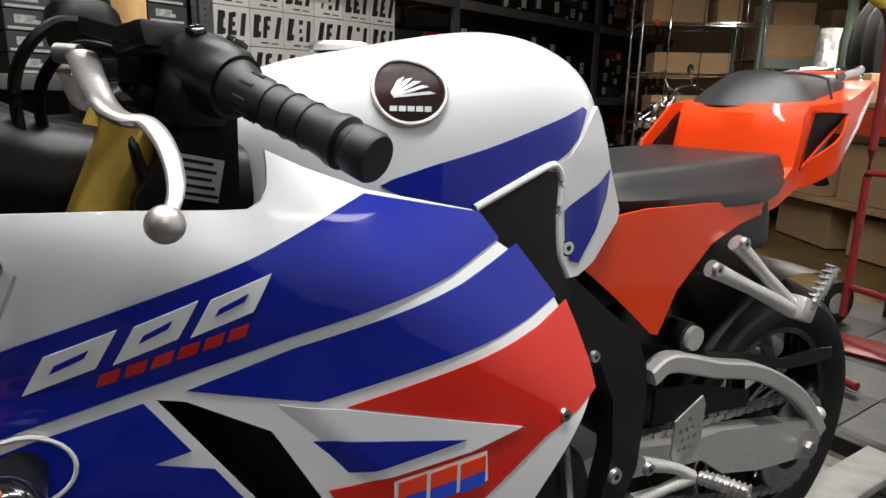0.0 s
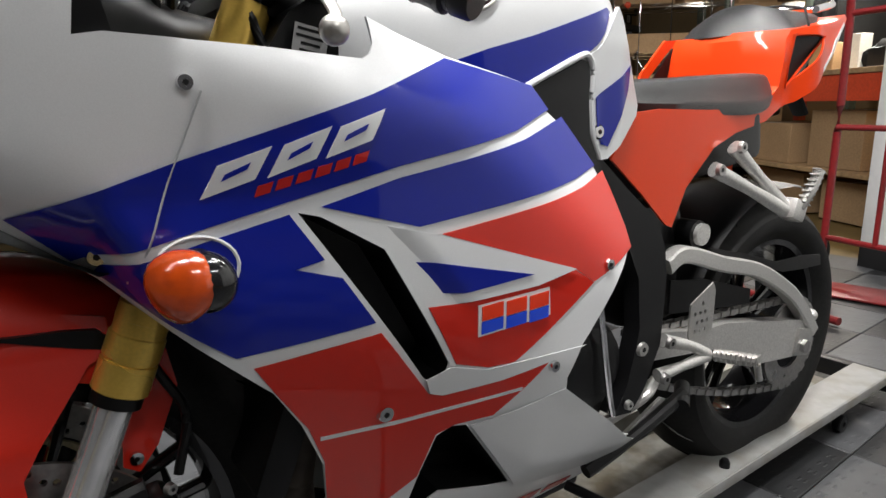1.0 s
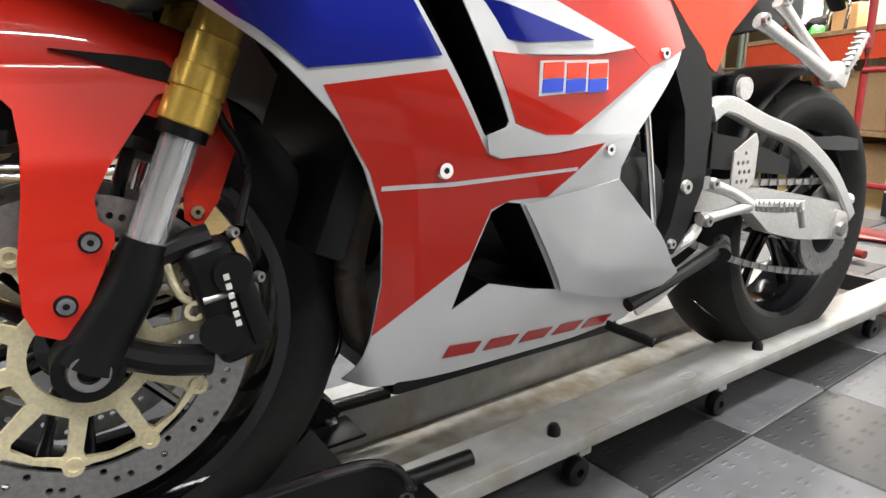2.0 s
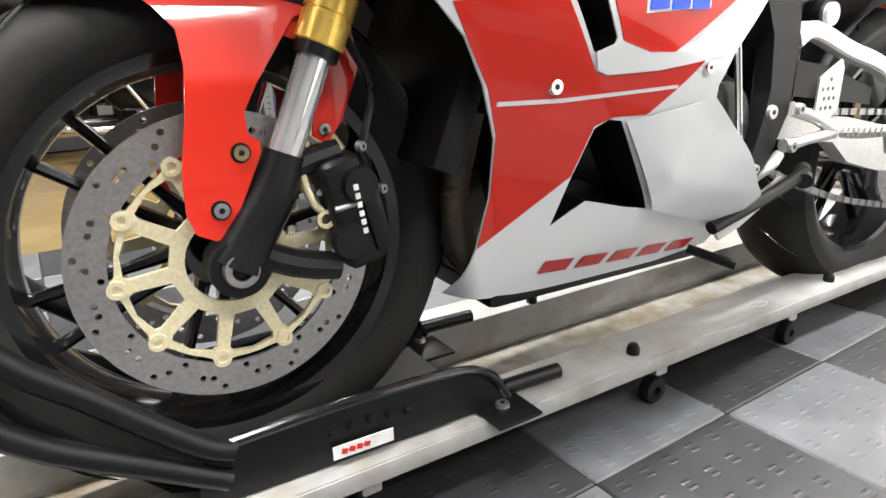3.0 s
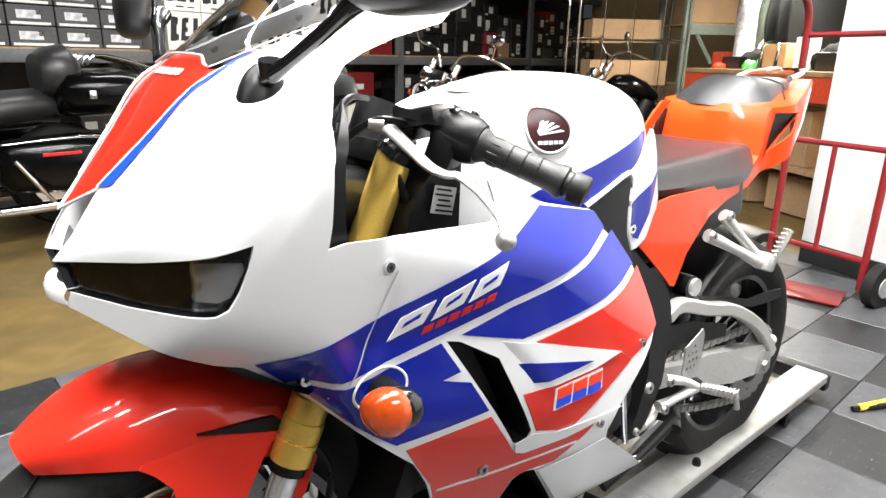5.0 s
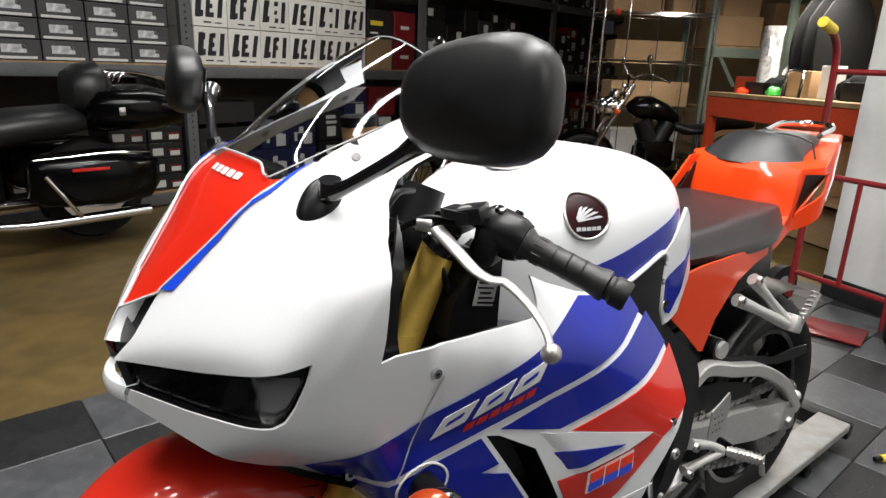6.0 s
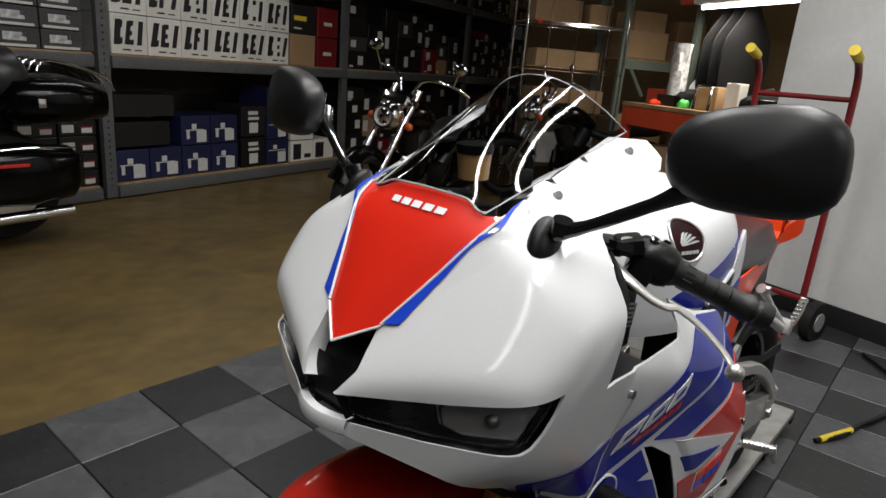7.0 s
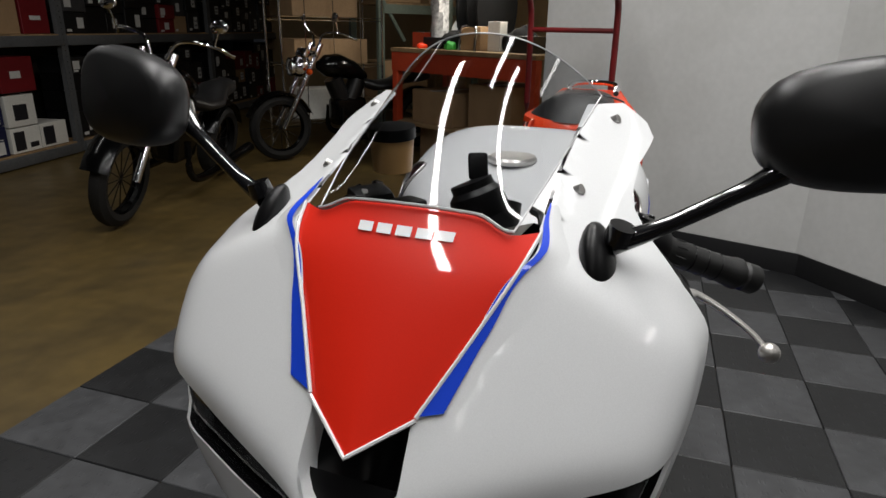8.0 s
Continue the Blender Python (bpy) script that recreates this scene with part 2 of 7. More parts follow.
def cyl(a, b, r, r2=None, n=24):
    return add_cyl(B(), a, b, r, r2, n)


def ball(p, r, scale=(1, 1, 1), turn=(0, 0, 0), n=24):
    bm = B()
    bmesh.ops.create_uvsphere(bm, u_segments=n, v_segments=n // 2, radius=r, matrix=pose(*p, *turn) @ Matrix.Diagonal((*scale, 1)))
    return bm


def spline(points, n):
    """A smooth line through the points."""
    pts = [Vector(p) for p in points]
    pts = [2 * pts[0] - pts[1]] + pts + [2 * pts[-1] - pts[-2]]
    out = []
    for i in range(1, len(pts) - 2):
        a, b, c, d = pts[i - 1:i + 3]
        for k in range(n):
            u = k / n
            out.append(0.5 * (2 * b + (c - a) * u + (2 * a - 5 * b + 4 * c - d) * u * u + (3 * b - a - 3 * c + d) * u ** 3))
    return out + [pts[-2]]


def tube(points, r, n=12, smooth=0, bm=None, flat=1.0, up=(0, 0, 1)):
    """A round or flattened bar along a line; r is one radius or one for each point."""
    bm = bm or B()
    radii = r if isinstance(r, (list, tuple)) else [r] * len(points)
    if smooth:
        ks = np.linspace(0, len(points) - 1, (len(points) - 1) * smooth + 1)
        radii = [float(v) for v in np.interp(ks, range(len(points)), radii)]
        points = spline(points, smooth)
    pts = [Vector(p) for p in points]
    rings = []
    for i, p in enumerate(pts):
        d = (pts[min(i + 1, len(pts) - 1)] - pts[max(i - 1, 0)]).normalized()
        side = d.cross(Vector(up))
        side = side.normalized() if side.length > 1e-3 else d.cross(Vector((0, 1, 0))).normalized()
        top = side.cross(d)
        rings.append([bm.verts.new(p + radii[i] * (math.cos(a) * side + flat * math.sin(a) * top)) for a in (2 * math.pi * k / n for k in range(n))])
    for u, v in zip(rings, rings[1:]):
        for k in range(n):
            bm.faces.new((u[k], u[(k + 1) % n], v[(k + 1) % n], v[k]))
    bm.faces.new(rings[0][::-1])
    bm.faces.new(rings[-1])
    return bm


def loft(rings, closed=True, caps=True, bm=None):
    """A skin over rings of equally many points."""
    bm = bm or B()
    rows = [[bm.verts.new(p) for p in ring] for ring in rings]
    n = len(rows[0])
    for u, v in zip(rows, rows[1:]):
        for k in range(n if closed else n - 1):
            bm.faces.new((u[k], u[(k + 1) % n], v[(k + 1) % n], v[k]))
    if caps and closed:
        bm.faces.new(rows[0][::-1])
        bm.faces.new(rows[-1])
    return bm


def lathe(profile, m=Matrix(), n=64, bm=None):
    """Turns (radius, along) pairs round the y axis."""
    bm = bm or B()
    rows = []
    for k in range(n):
        a = 2 * math.pi * k / n
        rows.append([bm.verts.new(m @ Vector((r * math.cos(a), y, r * math.sin(a)))) for r, y in profile])
    for k in range(n):
        u, v = rows[k], rows[(k + 1) % n]
        for j in range(len(profile) - 1):
            bm.faces.new((u[j], u[j + 1], v[j + 1], v[j]))
    return bm


def inside(p, loop):
    x, y = p
    hit = False
    for (ax, ay), (bx, by) in zip(loop, loop[1:] + loop[:1]):
        if (ay > y) != (by > y) and x < (bx - ax) * (y - ay) / (by - ay) + ax:
            hit = not hit
    return hit


def dense(loop, step):
    out = []
    for a, b in zip(loop, loop[1:] + loop[:1]):
        n = max(1, int(math.dist(a, b) / step + 0.5))
        out += [(a[0] + (b[0] - a[0]) * k / n, a[1] + (b[1] - a[1]) * k / n) for k in range(n)]
    return out


FLAT_KEPT = {}


def flat_mesh(loop, step, holes=()):
    """Triangles that fill a flat outline, with holes, with points inside at even steps."""
    key = (tuple(map(tuple, loop)), step, tuple(tuple(map(tuple, h)) for h in holes))
    if key in FLAT_KEPT:
        return FLAT_KEPT[key]
    loops = [dense(list(loop), step)] + [dense(list(h), step) for h in holes]
    pts, edges = [], []
    for lp in loops:
        s = len(pts)
        pts += lp
        edges += [(s + k, s + (k + 1) % len(lp)) for k in range(len(lp))]
    rim = np.array(pts)
    lo, hi = rim.min(0), rim.max(0)
    row = 0
    for v in np.arange(lo[1], hi[1], step * 0.9):
        row += 1
        for u in np.arange(lo[0] + (row % 2) * step / 2, hi[0], step):
            if inside((u, v), loops[0]) and not any(inside((u, v), h) for h in loops[1:]) and ((rim - (u, v)) ** 2).sum(1).min() > (0.45 * step) ** 2:
                pts.append((u, v))
    got = delaunay_2d_cdt([Vector(p) for p in pts], edges, [], 0, 1e-7)
    vs, fs = got[0], got[2]
    keep = []
    for f in fs:
        c = sum((vs[i] for i in f), Vector((0, 0))) / len(f)
        if inside(c, loops[0]) and not any(inside(c, h) for h in loops[1:]):
            keep.append(f)
    FLAT_KEPT[key] = [tuple(v) for v in vs], keep
    return FLAT_KEPT[key]


def sheet(loop, place, thick, step=0.012, holes=(), lift=0.0):
    """A sheet with an outline in two coordinates, bent to a surface: place(u, v, out) gives the point at that height over it."""
    vs, fs = flat_mesh(loop, step, holes)
    bm = B()
    used = sorted({i for f in fs for i in f})
    front = {i: bm.verts.new(place(*vs[i], lift)) for i in used}
    back = {i: bm.verts.new(place(*vs[i], lift - thick)) for i in used}
    count = {}
    for f in fs:
        bm.faces.new([front[i] for i in f])
        bm.faces.new([back[i] for i in reversed(f)])
        for a, b in zip(f, list(f[1:]) + [f[0]]):
            count.setdefault(frozenset((a, b)), []).append((a, b))
    for es in count.values():
        if len(es) == 1:
            a, b = es[0]
            bm.faces.new((front[b], front[a], back[a], back[b]))
    return bm


def bent(width, side=-1):
    """Surface over the (x, z) plane at the half width that a function gives; side -1 is the bike's left."""
    return lambda x, z, out: Vector((x, side * (width(x, z) + out), z))


def plane_y(y, side=-1):
    return lambda x, z, out: Vector((x, side * (y + out), z))


def soft_least(values, k=0.009):
    m = min(values)
    return m - k * math.log(sum(math.exp(-(v - m) / k) for v in values))

# ---- the room ----


def wall_run(name, a, b, height, mat, label, thick=0.15, low=0.0):
    a, b = Vector((*a, 0)), Vector((*b, 0))
    d = b - a
    m = Matrix.Translation((a + b) / 2 + Vector((0, 0, (height + low) / 2))) @ Matrix.Rotation(math.atan2(d.y, d.x), 4, "Z")
    ob = part(name, box((d.length, thick, height - low), m), mat, smooth=False)
    return tagged(ob, label, "wall", kind="structure")


floor = tagged(part("floor", box((16, 14, 0.1), pose(2.0, 2.0, -0.062)), CONCRETE, smooth=False),
               "polished brown sealed concrete floor, worn and faintly stained", "floor", kind="structure")
tagged(part("ceiling", box((16, 14, 0.1), pose(2.0, 2.0, CEIL + 0.05)), CEILING, smooth=False), "unseen ceiling, nearly black to limit reflections in the paint", "ceiling", kind="structure")
SA = radians(13.5)
S_DIR, S_NOR = Vector((math.cos(SA), math.sin(SA), 0)), Vector((-math.sin(SA), math.cos(SA), 0))
S_ORG = Vector((1.34, 4.74, 0))


def at_shelf(s, depth, z):
    return S_ORG + s * S_DIR + depth * S_NOR + Vector((0, 0, z))


w0, w1 = at_shelf(-6.5, 1.15, 0), at_shelf(9.5, 1.15, 0)
wall_run("wall_north", w0.to_2d(), w1.to_2d(), CEIL, DARK_WALL, "dark painted wall behind the stock shelves")
# West, south and south-east walls are unseen; their dark colour holds back bounce.
wall_run("wall_west", (-4.6, -4.2), (-4.6, 4.2), CEIL, DIM_WALL, "unseen wall, dark to cut fill light and reflections")
wall_run("wall_south", (-4.6, -4.2), (4.0, -4.2), CEIL, DIM_WALL, "unseen wall, dark to cut fill light and reflections")
wall_run("wall_east", (3.31, -0.86), (3.71, 0.68), CEIL, WALL, "white painted wall beside the work bench, lightly scuffed")
wall_run("wall_east_return", (1.2, -2.85), (3.31, -0.86), CEIL, WALL, "white painted wall, lightly scuffed")
wall_run("wall_south_east", (1.2, -4.2), (1.2, -2.85), CEIL, DIM_WALL, "unseen short wall, dark to cut fill light and reflections")
wall_run("wall_alcove", (3.86, 0.56), (7.6, -0.2), CEIL, TAN_WALL, "tan painted alcove wall behind the bench")
wall_run("wall_alcove_back", (7.6, -0.2), (9.2, 6.8), CEIL, TAN_WALL, "tan painted back wall of the store alcove")
for a, b in (((3.225, -0.835), (3.62, 0.69)), ((1.15, -2.76), (3.225, -0.835))):
    d = Vector((*b, 0)) - Vector((*a, 0))
    m = Matrix.Translation((Vector((*a, 0)) + Vector((*b, 0))) / 2 + Vector((0, 0, 0.055))) @ Matrix.Rotation(math.atan2(d.y, d.x), 4, "Z")
    tagged(part("baseboard", box((d.length, 0.012, 0.13), m, 0.003), BASEBOARD), "black rubber baseboard along the white wall", "baseboard", kind="structure")

# ---- motorcycle ----
bike = thing("motorcycle", (0.7, 0, 0.02), "white, blue and red faired sport motorcycle standing in a wheel chock", "motorcycle")


def swell(value, low, high, rise):
    """Rounds a flat slope outwards between two of its values."""
    t = max(0.0, min(1.0, (value - low) / (high - low)))
    return value + 4 * rise * t * (1 - t)


def half_width(x, z):
    front = swell(0.053 + 1.712 * (x + 0.095) - 1.194 * (z - 0.883), 0.05, 0.245, 0.048)
    upper = swell(0.156 + 0.631 * (x - 0.076) - 1.563 * (z - 1.04), 0.125, 0.235, 0.008)
    return soft_least((0.243 + 0.06 * max(0.0, 0.15 - x), 0.105 + (z - 0.283) * 0.4 + (x - 0.384) * 0.2, 0.102 + (z - 0.283) * 0.75,
                       0.211 + 0.38 * (x - 0.019) + 0.2 * (z - 0.84), 0.217 + 0.15 * max(0, x - 0.171) + 0.2 * max(0, z - 0.791),
                       0.245 - 0.76 * (z - 0.873 + 0.25 * (x - 0.284)) + 3 * max(0, z - 0.94) + 2 * max(0.0, 0.17 - x), 0.247 - 0.42 * (z - 0.663) - 0.35 * (x - 0.634),
                       front, upper, 0.05 + 1.9 * (x + 0.09), 0.168 + 0.6 * (min(x, 0.1) - 0.1) + 2.2 * max(0, x - 0.1) + 1.1 * (z - 0.746))) + 0.006


def half_width_right(x, z):
    """The nose stands a little askew: its far ridge lies closer in."""
    w = half_width(x, z)
    return w + 0.096 * min(0.0, x - 0.17) * max(0.0, min(1.0, (0.2 - w) / 0.12)) + 0.006 * max(0.0, min(1.0, (w - 0.17) / 0.05))


WIDTH = {-1: half_width, 1: half_width_right}
VENT = [(0.248, 0.772), (0.267, 0.767), (0.325, 0.731), (0.397, 0.600), (0.394, 0.584), (0.380, 0.579), (0.370, 0.588)]
BELLY_VENT = [(0.418, 0.510), (0.436, 0.507), (0.529, 0.380), (0.491, 0.387), (0.425, 0.404), (0.384, 0.372), (0.392, 0.441), (0.402, 0.500)]
SHELL = [(-0.097, 0.881), (-0.050, 0.951), (-0.009, 0.998), (0.031, 1.044), (0.068, 1.068), (0.136, 1.098), (0.262, 1.147), (0.302, 1.146), (0.297, 1.128),
         (0.279, 1.116), (0.223, 1.099), (0.183, 1.083), (0.158, 1.070), (0.138, 1.053), (0.116, 1.020), (0.104, 0.983), (0.102, 0.930), (0.099, 0.908), (0.117, 0.911), (0.236, 0.905), (0.300, 0.900), (0.320, 0.899), (0.331, 0.904), (0.338, 0.914), (0.341, 0.926), (0.343, 0.939),
         (0.372, 0.925), (0.425, 0.905), (0.538, 0.879), (0.562, 0.848), (0.598, 0.824), (0.636, 0.783), (0.656, 0.745), (0.664, 0.706), (0.668, 0.676),
         (0.641, 0.650), (0.579, 0.580), (0.561, 0.542), (0.563, 0.526), (0.724, 0.392), (0.768, 0.368), (0.750, 0.273), (0.601, 0.253),
         (0.416, 0.257), (0.280, 0.270), (0.289, 0.350), (0.290, 0.423), (0.279, 0.495), (0.252, 0.557), (0.223, 0.604), (0.176, 0.650),
         (0.125, 0.698), (0.083, 0.739), (0.036, 0.778), (0.010, 0.785), (-0.030, 0.807), (-0.092, 0.836), (-0.088, 0.852), (-0.052, 0.850),
         (0.002, 0.854), (0.012, 0.860), (0.020, 0.876), (0.028, 0.900), (0.032, 0.922), (-0.004, 0.911), (-0.042, 0.897)]

RIDGE = [(-0.050, 0.951), (-0.009, 0.998), (0.031, 1.044), (0.068, 1.068)]
SHELL[1:5] = [(p.x, p.z) for p in spline([Vector((x, 0, z)) for x, z in RIDGE], 8)]


def decal(name, loop, mat, parent, label="", lift=0.0012, side=-1, step=0.011, width=None):
    return part(name, sheet(loop, bent(width or WIDTH[side], side), 0.0011, step, lift=lift), mat, parent, label)


def bolt(place, r, parent, way=(0, -1, 0), mat=CHROME, name="bolt", cup=True):
    p, w = Vector(place), Vector(way).normalized()
    bm = cyl(p - 0.004 * w, p + 0.003 * w, r, r * 0.85, 20)
    ob = part(name, bm, mat, parent)
    if cup and r >= 0.006:
        part("socket", cyl(p + 0.0005 * w, p + 0.0035 * w, r * 0.36, r * 0.36, 6), BLACK, ob)
        if abs(r - 0.009) < 0.0002:
            part("washer", cyl(p - 0.0035 * w, p + 0.0006 * w, r * 1.14, r * 1.10, 24), BLACK, ob)
    return ob


RED_UPPER = [(0.385, 0.738), (0.600, 0.763), (0.657, 0.775), (0.668, 0.745), (0.679, 0.706), (0.681, 0.681), (0.594, 0.655), (0.563, 0.6755)]
RED_LOWER = [(0.369, 0.667), (0.414, 0.664), (0.505, 0.666), (0.563, 0.6745), (0.594, 0.6545), (0.479, 0.583), (0.445, 0.584), (0.405, 0.597)]
RED_BELLY = [(0.205, 0.636), (0.320, 0.650), (0.379, 0.566), (0.394, 0.560), (0.463, 0.563), (0.529, 0.572), (0.467, 0.513), (0.421, 0.512), (0.400, 0.503),
             (0.390, 0.441), (0.289, 0.352), (0.290, 0.423), (0.279, 0.500), (0.258, 0.552), (0.228, 0.598)]
BLUE_BAND = [(0.044, 0.783), (0.156, 0.820), (0.317, 0.868), (0.420, 0.903), (0.545, 0.877), (0.564, 0.851), (0.490, 0.831), (0.342, 0.806), (0.239, 0.782), (0.097, 0.748), (0.083, 0.742)]
BLUE_MID = [(0.268, 0.7755), (0.342, 0.795), (0.505, 0.822), (0.590, 0.842), (0.640, 0.783), (0.584, 0.773), (0.361, 0.748)]
BLUE_LOW = [(0.102, 0.7385), (0.240, 0.7715), (0.268, 0.729), (0.242, 0.7235), (0.283, 0.7105), (0.314, 0.662), (0.249, 0.655), (0.190, 0.650), (0.137, 0.692), (0.098, 0.730)]
BLUE_TRI = [(0.338, 0.717), (0.375, 0.712), (0.497, 0.681), (0.407, 0.676), (0.360, 0.682)]
SPIKE = [(0.276, 0.766), (0.382, 0.738), (0.563, 0.676), (0.505, 0.667), (0.414, 0.665), (0.367, 0.668), (0.326, 0.734)]
LIP = [(0.372, 0.586), (0.398, 0.596), (0.442, 0.583), (0.479, 0.583), (0.582, 0.581), (0.529, 0.573), (0.463, 0.564), (0.394, 0.561), (0.379, 0.567)]
STRIPES = ([(0.271, 0.533), (0.348, 0.533), (0.496, 0.542), (0.496, 0.546), (0.348, 0.538), (0.271, 0.538)],)

for side in (-1, 1):
    shell = part("side_fairing", sheet(SHELL, bent(WIDTH[side], side), 0.0035, 0.0078, (VENT, BELLY_VENT)), WHITE, bike, "glossy white side fairing with blue and red panels")
    decal("red_panel", RED_UPPER, RED, shell, "glossy red panel", side=side)
    decal("red_panel", RED_LOWER, RED, shell, "glossy red panel", side=side)
    decal("red_panel", RED_BELLY, RED, shell, "glossy red belly panel", side=side)
    decal("blue_panel", BLUE_BAND, BLUE, shell, "deep blue upper band", side=side, lift=0.0022, step=0.008)
    decal("blue_panel", BLUE_MID, BLUE, shell, "deep blue middle band", side=side)
    decal("blue_panel", BLUE_LOW, BLUE, shell, "deep blue front panel", side=side, lift=0.0022, step=0.008)
    hollow = lambda x, z, side=side: WIDTH[side](x, z) - 0.020 * max(0.0, min(1.0, (0.735 - z + 1.1 * (0.36 - x)) / 0.09)) * max(0.0, min(1.0, (0.50 - x) / 0.13))
    spike = decal("spike", SPIKE, WHITE, shell, "white pointed scoop, hollow beside the vent", lift=0.004, side=side, width=hollow, step=0.007)
    decal("blue_panel", BLUE_TRI, BLUE, shell, "deep blue triangle", lift=0.0055, side=side, width=hollow, step=0.007)
    crease = (Vector((0.443, 0.503)), Vector((0.536, 0.421)), Vector((0.748, 0.376)))

    def raised(x, z, side=side, crease=crease):
        p = Vector((x, z))
        gap = 1.0
        for a, b in zip(crease, crease[1:]):
            t = max(0.0, min(1.0, (p - a).dot(b - a) / (b - a).length_squared))
            gap = min(gap, (p - a.lerp(b, t)).length)
        return WIDTH[side](x, z) + 0.013 * max(0.0, 1 - gap / 0.075) * max(0.0, min(1.0, (x - 0.44) / 0.09))
    decal("belly_scoop", [(0.440, 0.506), (0.467, 0.511), (0.560, 0.528), (0.724, 0.392), (0.766, 0.366), (0.756, 0.316), (0.700, 0.330), (0.600, 0.356), (0.531, 0.379)], WHITE, shell, "creased white belly scoop", lift=0.0025, side=side, width=raised, step=0.009)
    decal("vent_lip", LIP, WHITE, shell, lift=0.004, side=side)
    for s in STRIPES:
        decal("pinstripe", s, WHITE, shell, "white pinstripe", lift=0.0022, side=side)
    # openings: dark ducts behind the skin
    for name, loop, deep in (("side_duct", VENT, 0.055), ("belly_duct", BELLY_VENT, 0.07)):
        place = bent(WIDTH[side], side)
        rim = dense(loop, 0.012)
        mid = Vector((sum(p[0] for p in rim), sum(p[1] for p in rim))) / len(rim)
        rings = [[place(*p, -0.002) for p in rim], [place(*(mid + 0.9 * (Vector(p) - mid)), -deep) for p in rim]]
        bm = loft(rings, caps=False)
        bm.faces.new([bm.verts.new(v) for v in rings[1]])
        part(name, bm, BLACK, shell, "black duct inside the opening")
    # lettering stands as plain slanted blocks
    for k, (u, wd) in enumerate(((0.172, 0.042), (0.224, 0.040), (0.272, 0.042))):
        z0 = 0.789 + (u - 0.17) * 0.27
        decal("letter_block", [(u, z0), (u + wd, z0 + 0.0135), (u + wd + 0.014, z0 + 0.0395), (u + 0.014, z0 + 0.026)], WHITE, shell, "white slanted lettering block", lift=0.0034, side=side)
        decal("letter_slit", [(u + 0.016, z0 + 0.0135), (u + wd - 0.006, z0 + 0.022), (u + wd - 0.003, z0 + 0.0275), (u + 0.019, z0 + 0.019)], BLUE, shell, lift=0.0042, side=side)
    for k in range(6):
        u = 0.213 + k * 0.0165
        z0 = 0.7885 + (u - 0.213) * 0.25
        decal("letter_block", [(u, z0), (u + 0.0125, z0 + 0.003), (u + 0.0155, z0 + 0.012), (u + 0.003, z0 + 0.009)], LETTER_RED, shell, "small red lettering block", lift=0.0036, side=side)
    decal("badge_plate", [(0.427, 0.624), (0.524, 0.630), (0.522, 0.662), (0.426, 0.659)], WHITE, shell, "white outlined racing badge", lift=0.0026, side=side)
    for k in range(3):
        u = 0.430 + k * 0.0315
        decal("letter_block", [(u, 0.6415), (u + 0.027, 0.643), (u + 0.027, 0.6585), (u, 0.657)], ORANGE_RED, shell, lift=0.004, side=side)
        decal("letter_block", [(u, 0.627), (u + 0.027, 0.6285), (u + 0.027, 0.642), (u, 0.6405)], BRIGHT_BLUE, shell, lift=0.004, side=side)
    for k in range(5):
        u = 0.392 + k * 0.064
        z0 = 0.296 - k * 0.0042
        decal("letter_block", [(u, z0), (u + 0.048, z0 - 0.003), (u + 0.052, z0 + 0.017), (u + 0.004, z0 + 0.02)], LETTER_RED, shell, "dark red belly lettering block", lift=0.0026, side=side)
    for (u, v), r in (((0.621, 0.671), 0.0075), ((0.335, 0.551), 0.0095), ((0.536, 0.564), 0.0075), ((0.167, 0.878), 0.0065), ((0.100, 0.746), 0.008)):
        w = WIDTH[side](u, v)
        bolt((u, side * (w + 0.002), v), r, shell, (0, side, 0))
    # seam between cowl and side fairing
    seam = [bent(WIDTH[side], side)(u, v, 0.002) for u, v in ((0.178, 0.872), (0.150, 0.805), (0.132, 0.756), (0.118, 0.724))]
    part("seam", tube(seam, 0.0009, 6, 6), SILVER, shell, "pale seam between the panels")
    ridge = spline([Vector((x, 0, z)) for x, z in ((-0.050, 0.951), (-0.009, 0.998), (0.031, 1.044), (0.068, 1.068), (0.098, 1.081))], 8)
    strip, skirt = [], []
    for k, p in enumerate(ridge):
        u = k / (len(ridge) - 1)
        root = Vector((p.x - 0.0012, side * (WIDTH[side](p.x, p.z) - 0.001), p.z + 0.0012))
        wide = (0.0135 if side < 0 else 0.0165) * (1 - u) ** 0.85 + 0.0008
        out = root + Vector(((0.66 - 0.26 * min(1.0, u / 0.5)) * wide, side * wide, 0.08 * wide + 0.10 * wide * (1 - u) ** 2))
        flank = WIDTH[side](out.x, out.z)
        proud = max(0.0008, side * out.y - flank)
        out.y = side * (flank + proud)
        inner = root.lerp(out, 0.12)
        row = [inner.lerp(out, j / 4) + Vector((-0.0012, 0, 0.0012)) for j in range(5)]
        for q in row:
            q.y = side * max(side * q.y, WIDTH[side](q.x, q.z) + 0.0008)
        strip.append(row)
        reach = 0.003 + 2.2 * proud
        far = Vector((out.x + 0.8 * reach, 0, out.z - 0.35 * reach))
        far.y = side * (WIDTH[side](far.x, far.z) - 0.0007)
        arc = out.lerp(far, 0.4) + Vector((0, side * 0.3 * proud, 0))
        curve = [out.lerp(arc, q / 6).lerp(arc.lerp(far, q / 6), q / 6) for q in range(7)]
        skirt.append([root] + curve)
    part("ridge_flange", loft(skirt, closed=False), WHITE, shell, "white ridge beside the nose panel")
    part("blue_panel", loft(strip, closed=False), BRIGHT_BLUE, shell, "bright blue nose stripe")

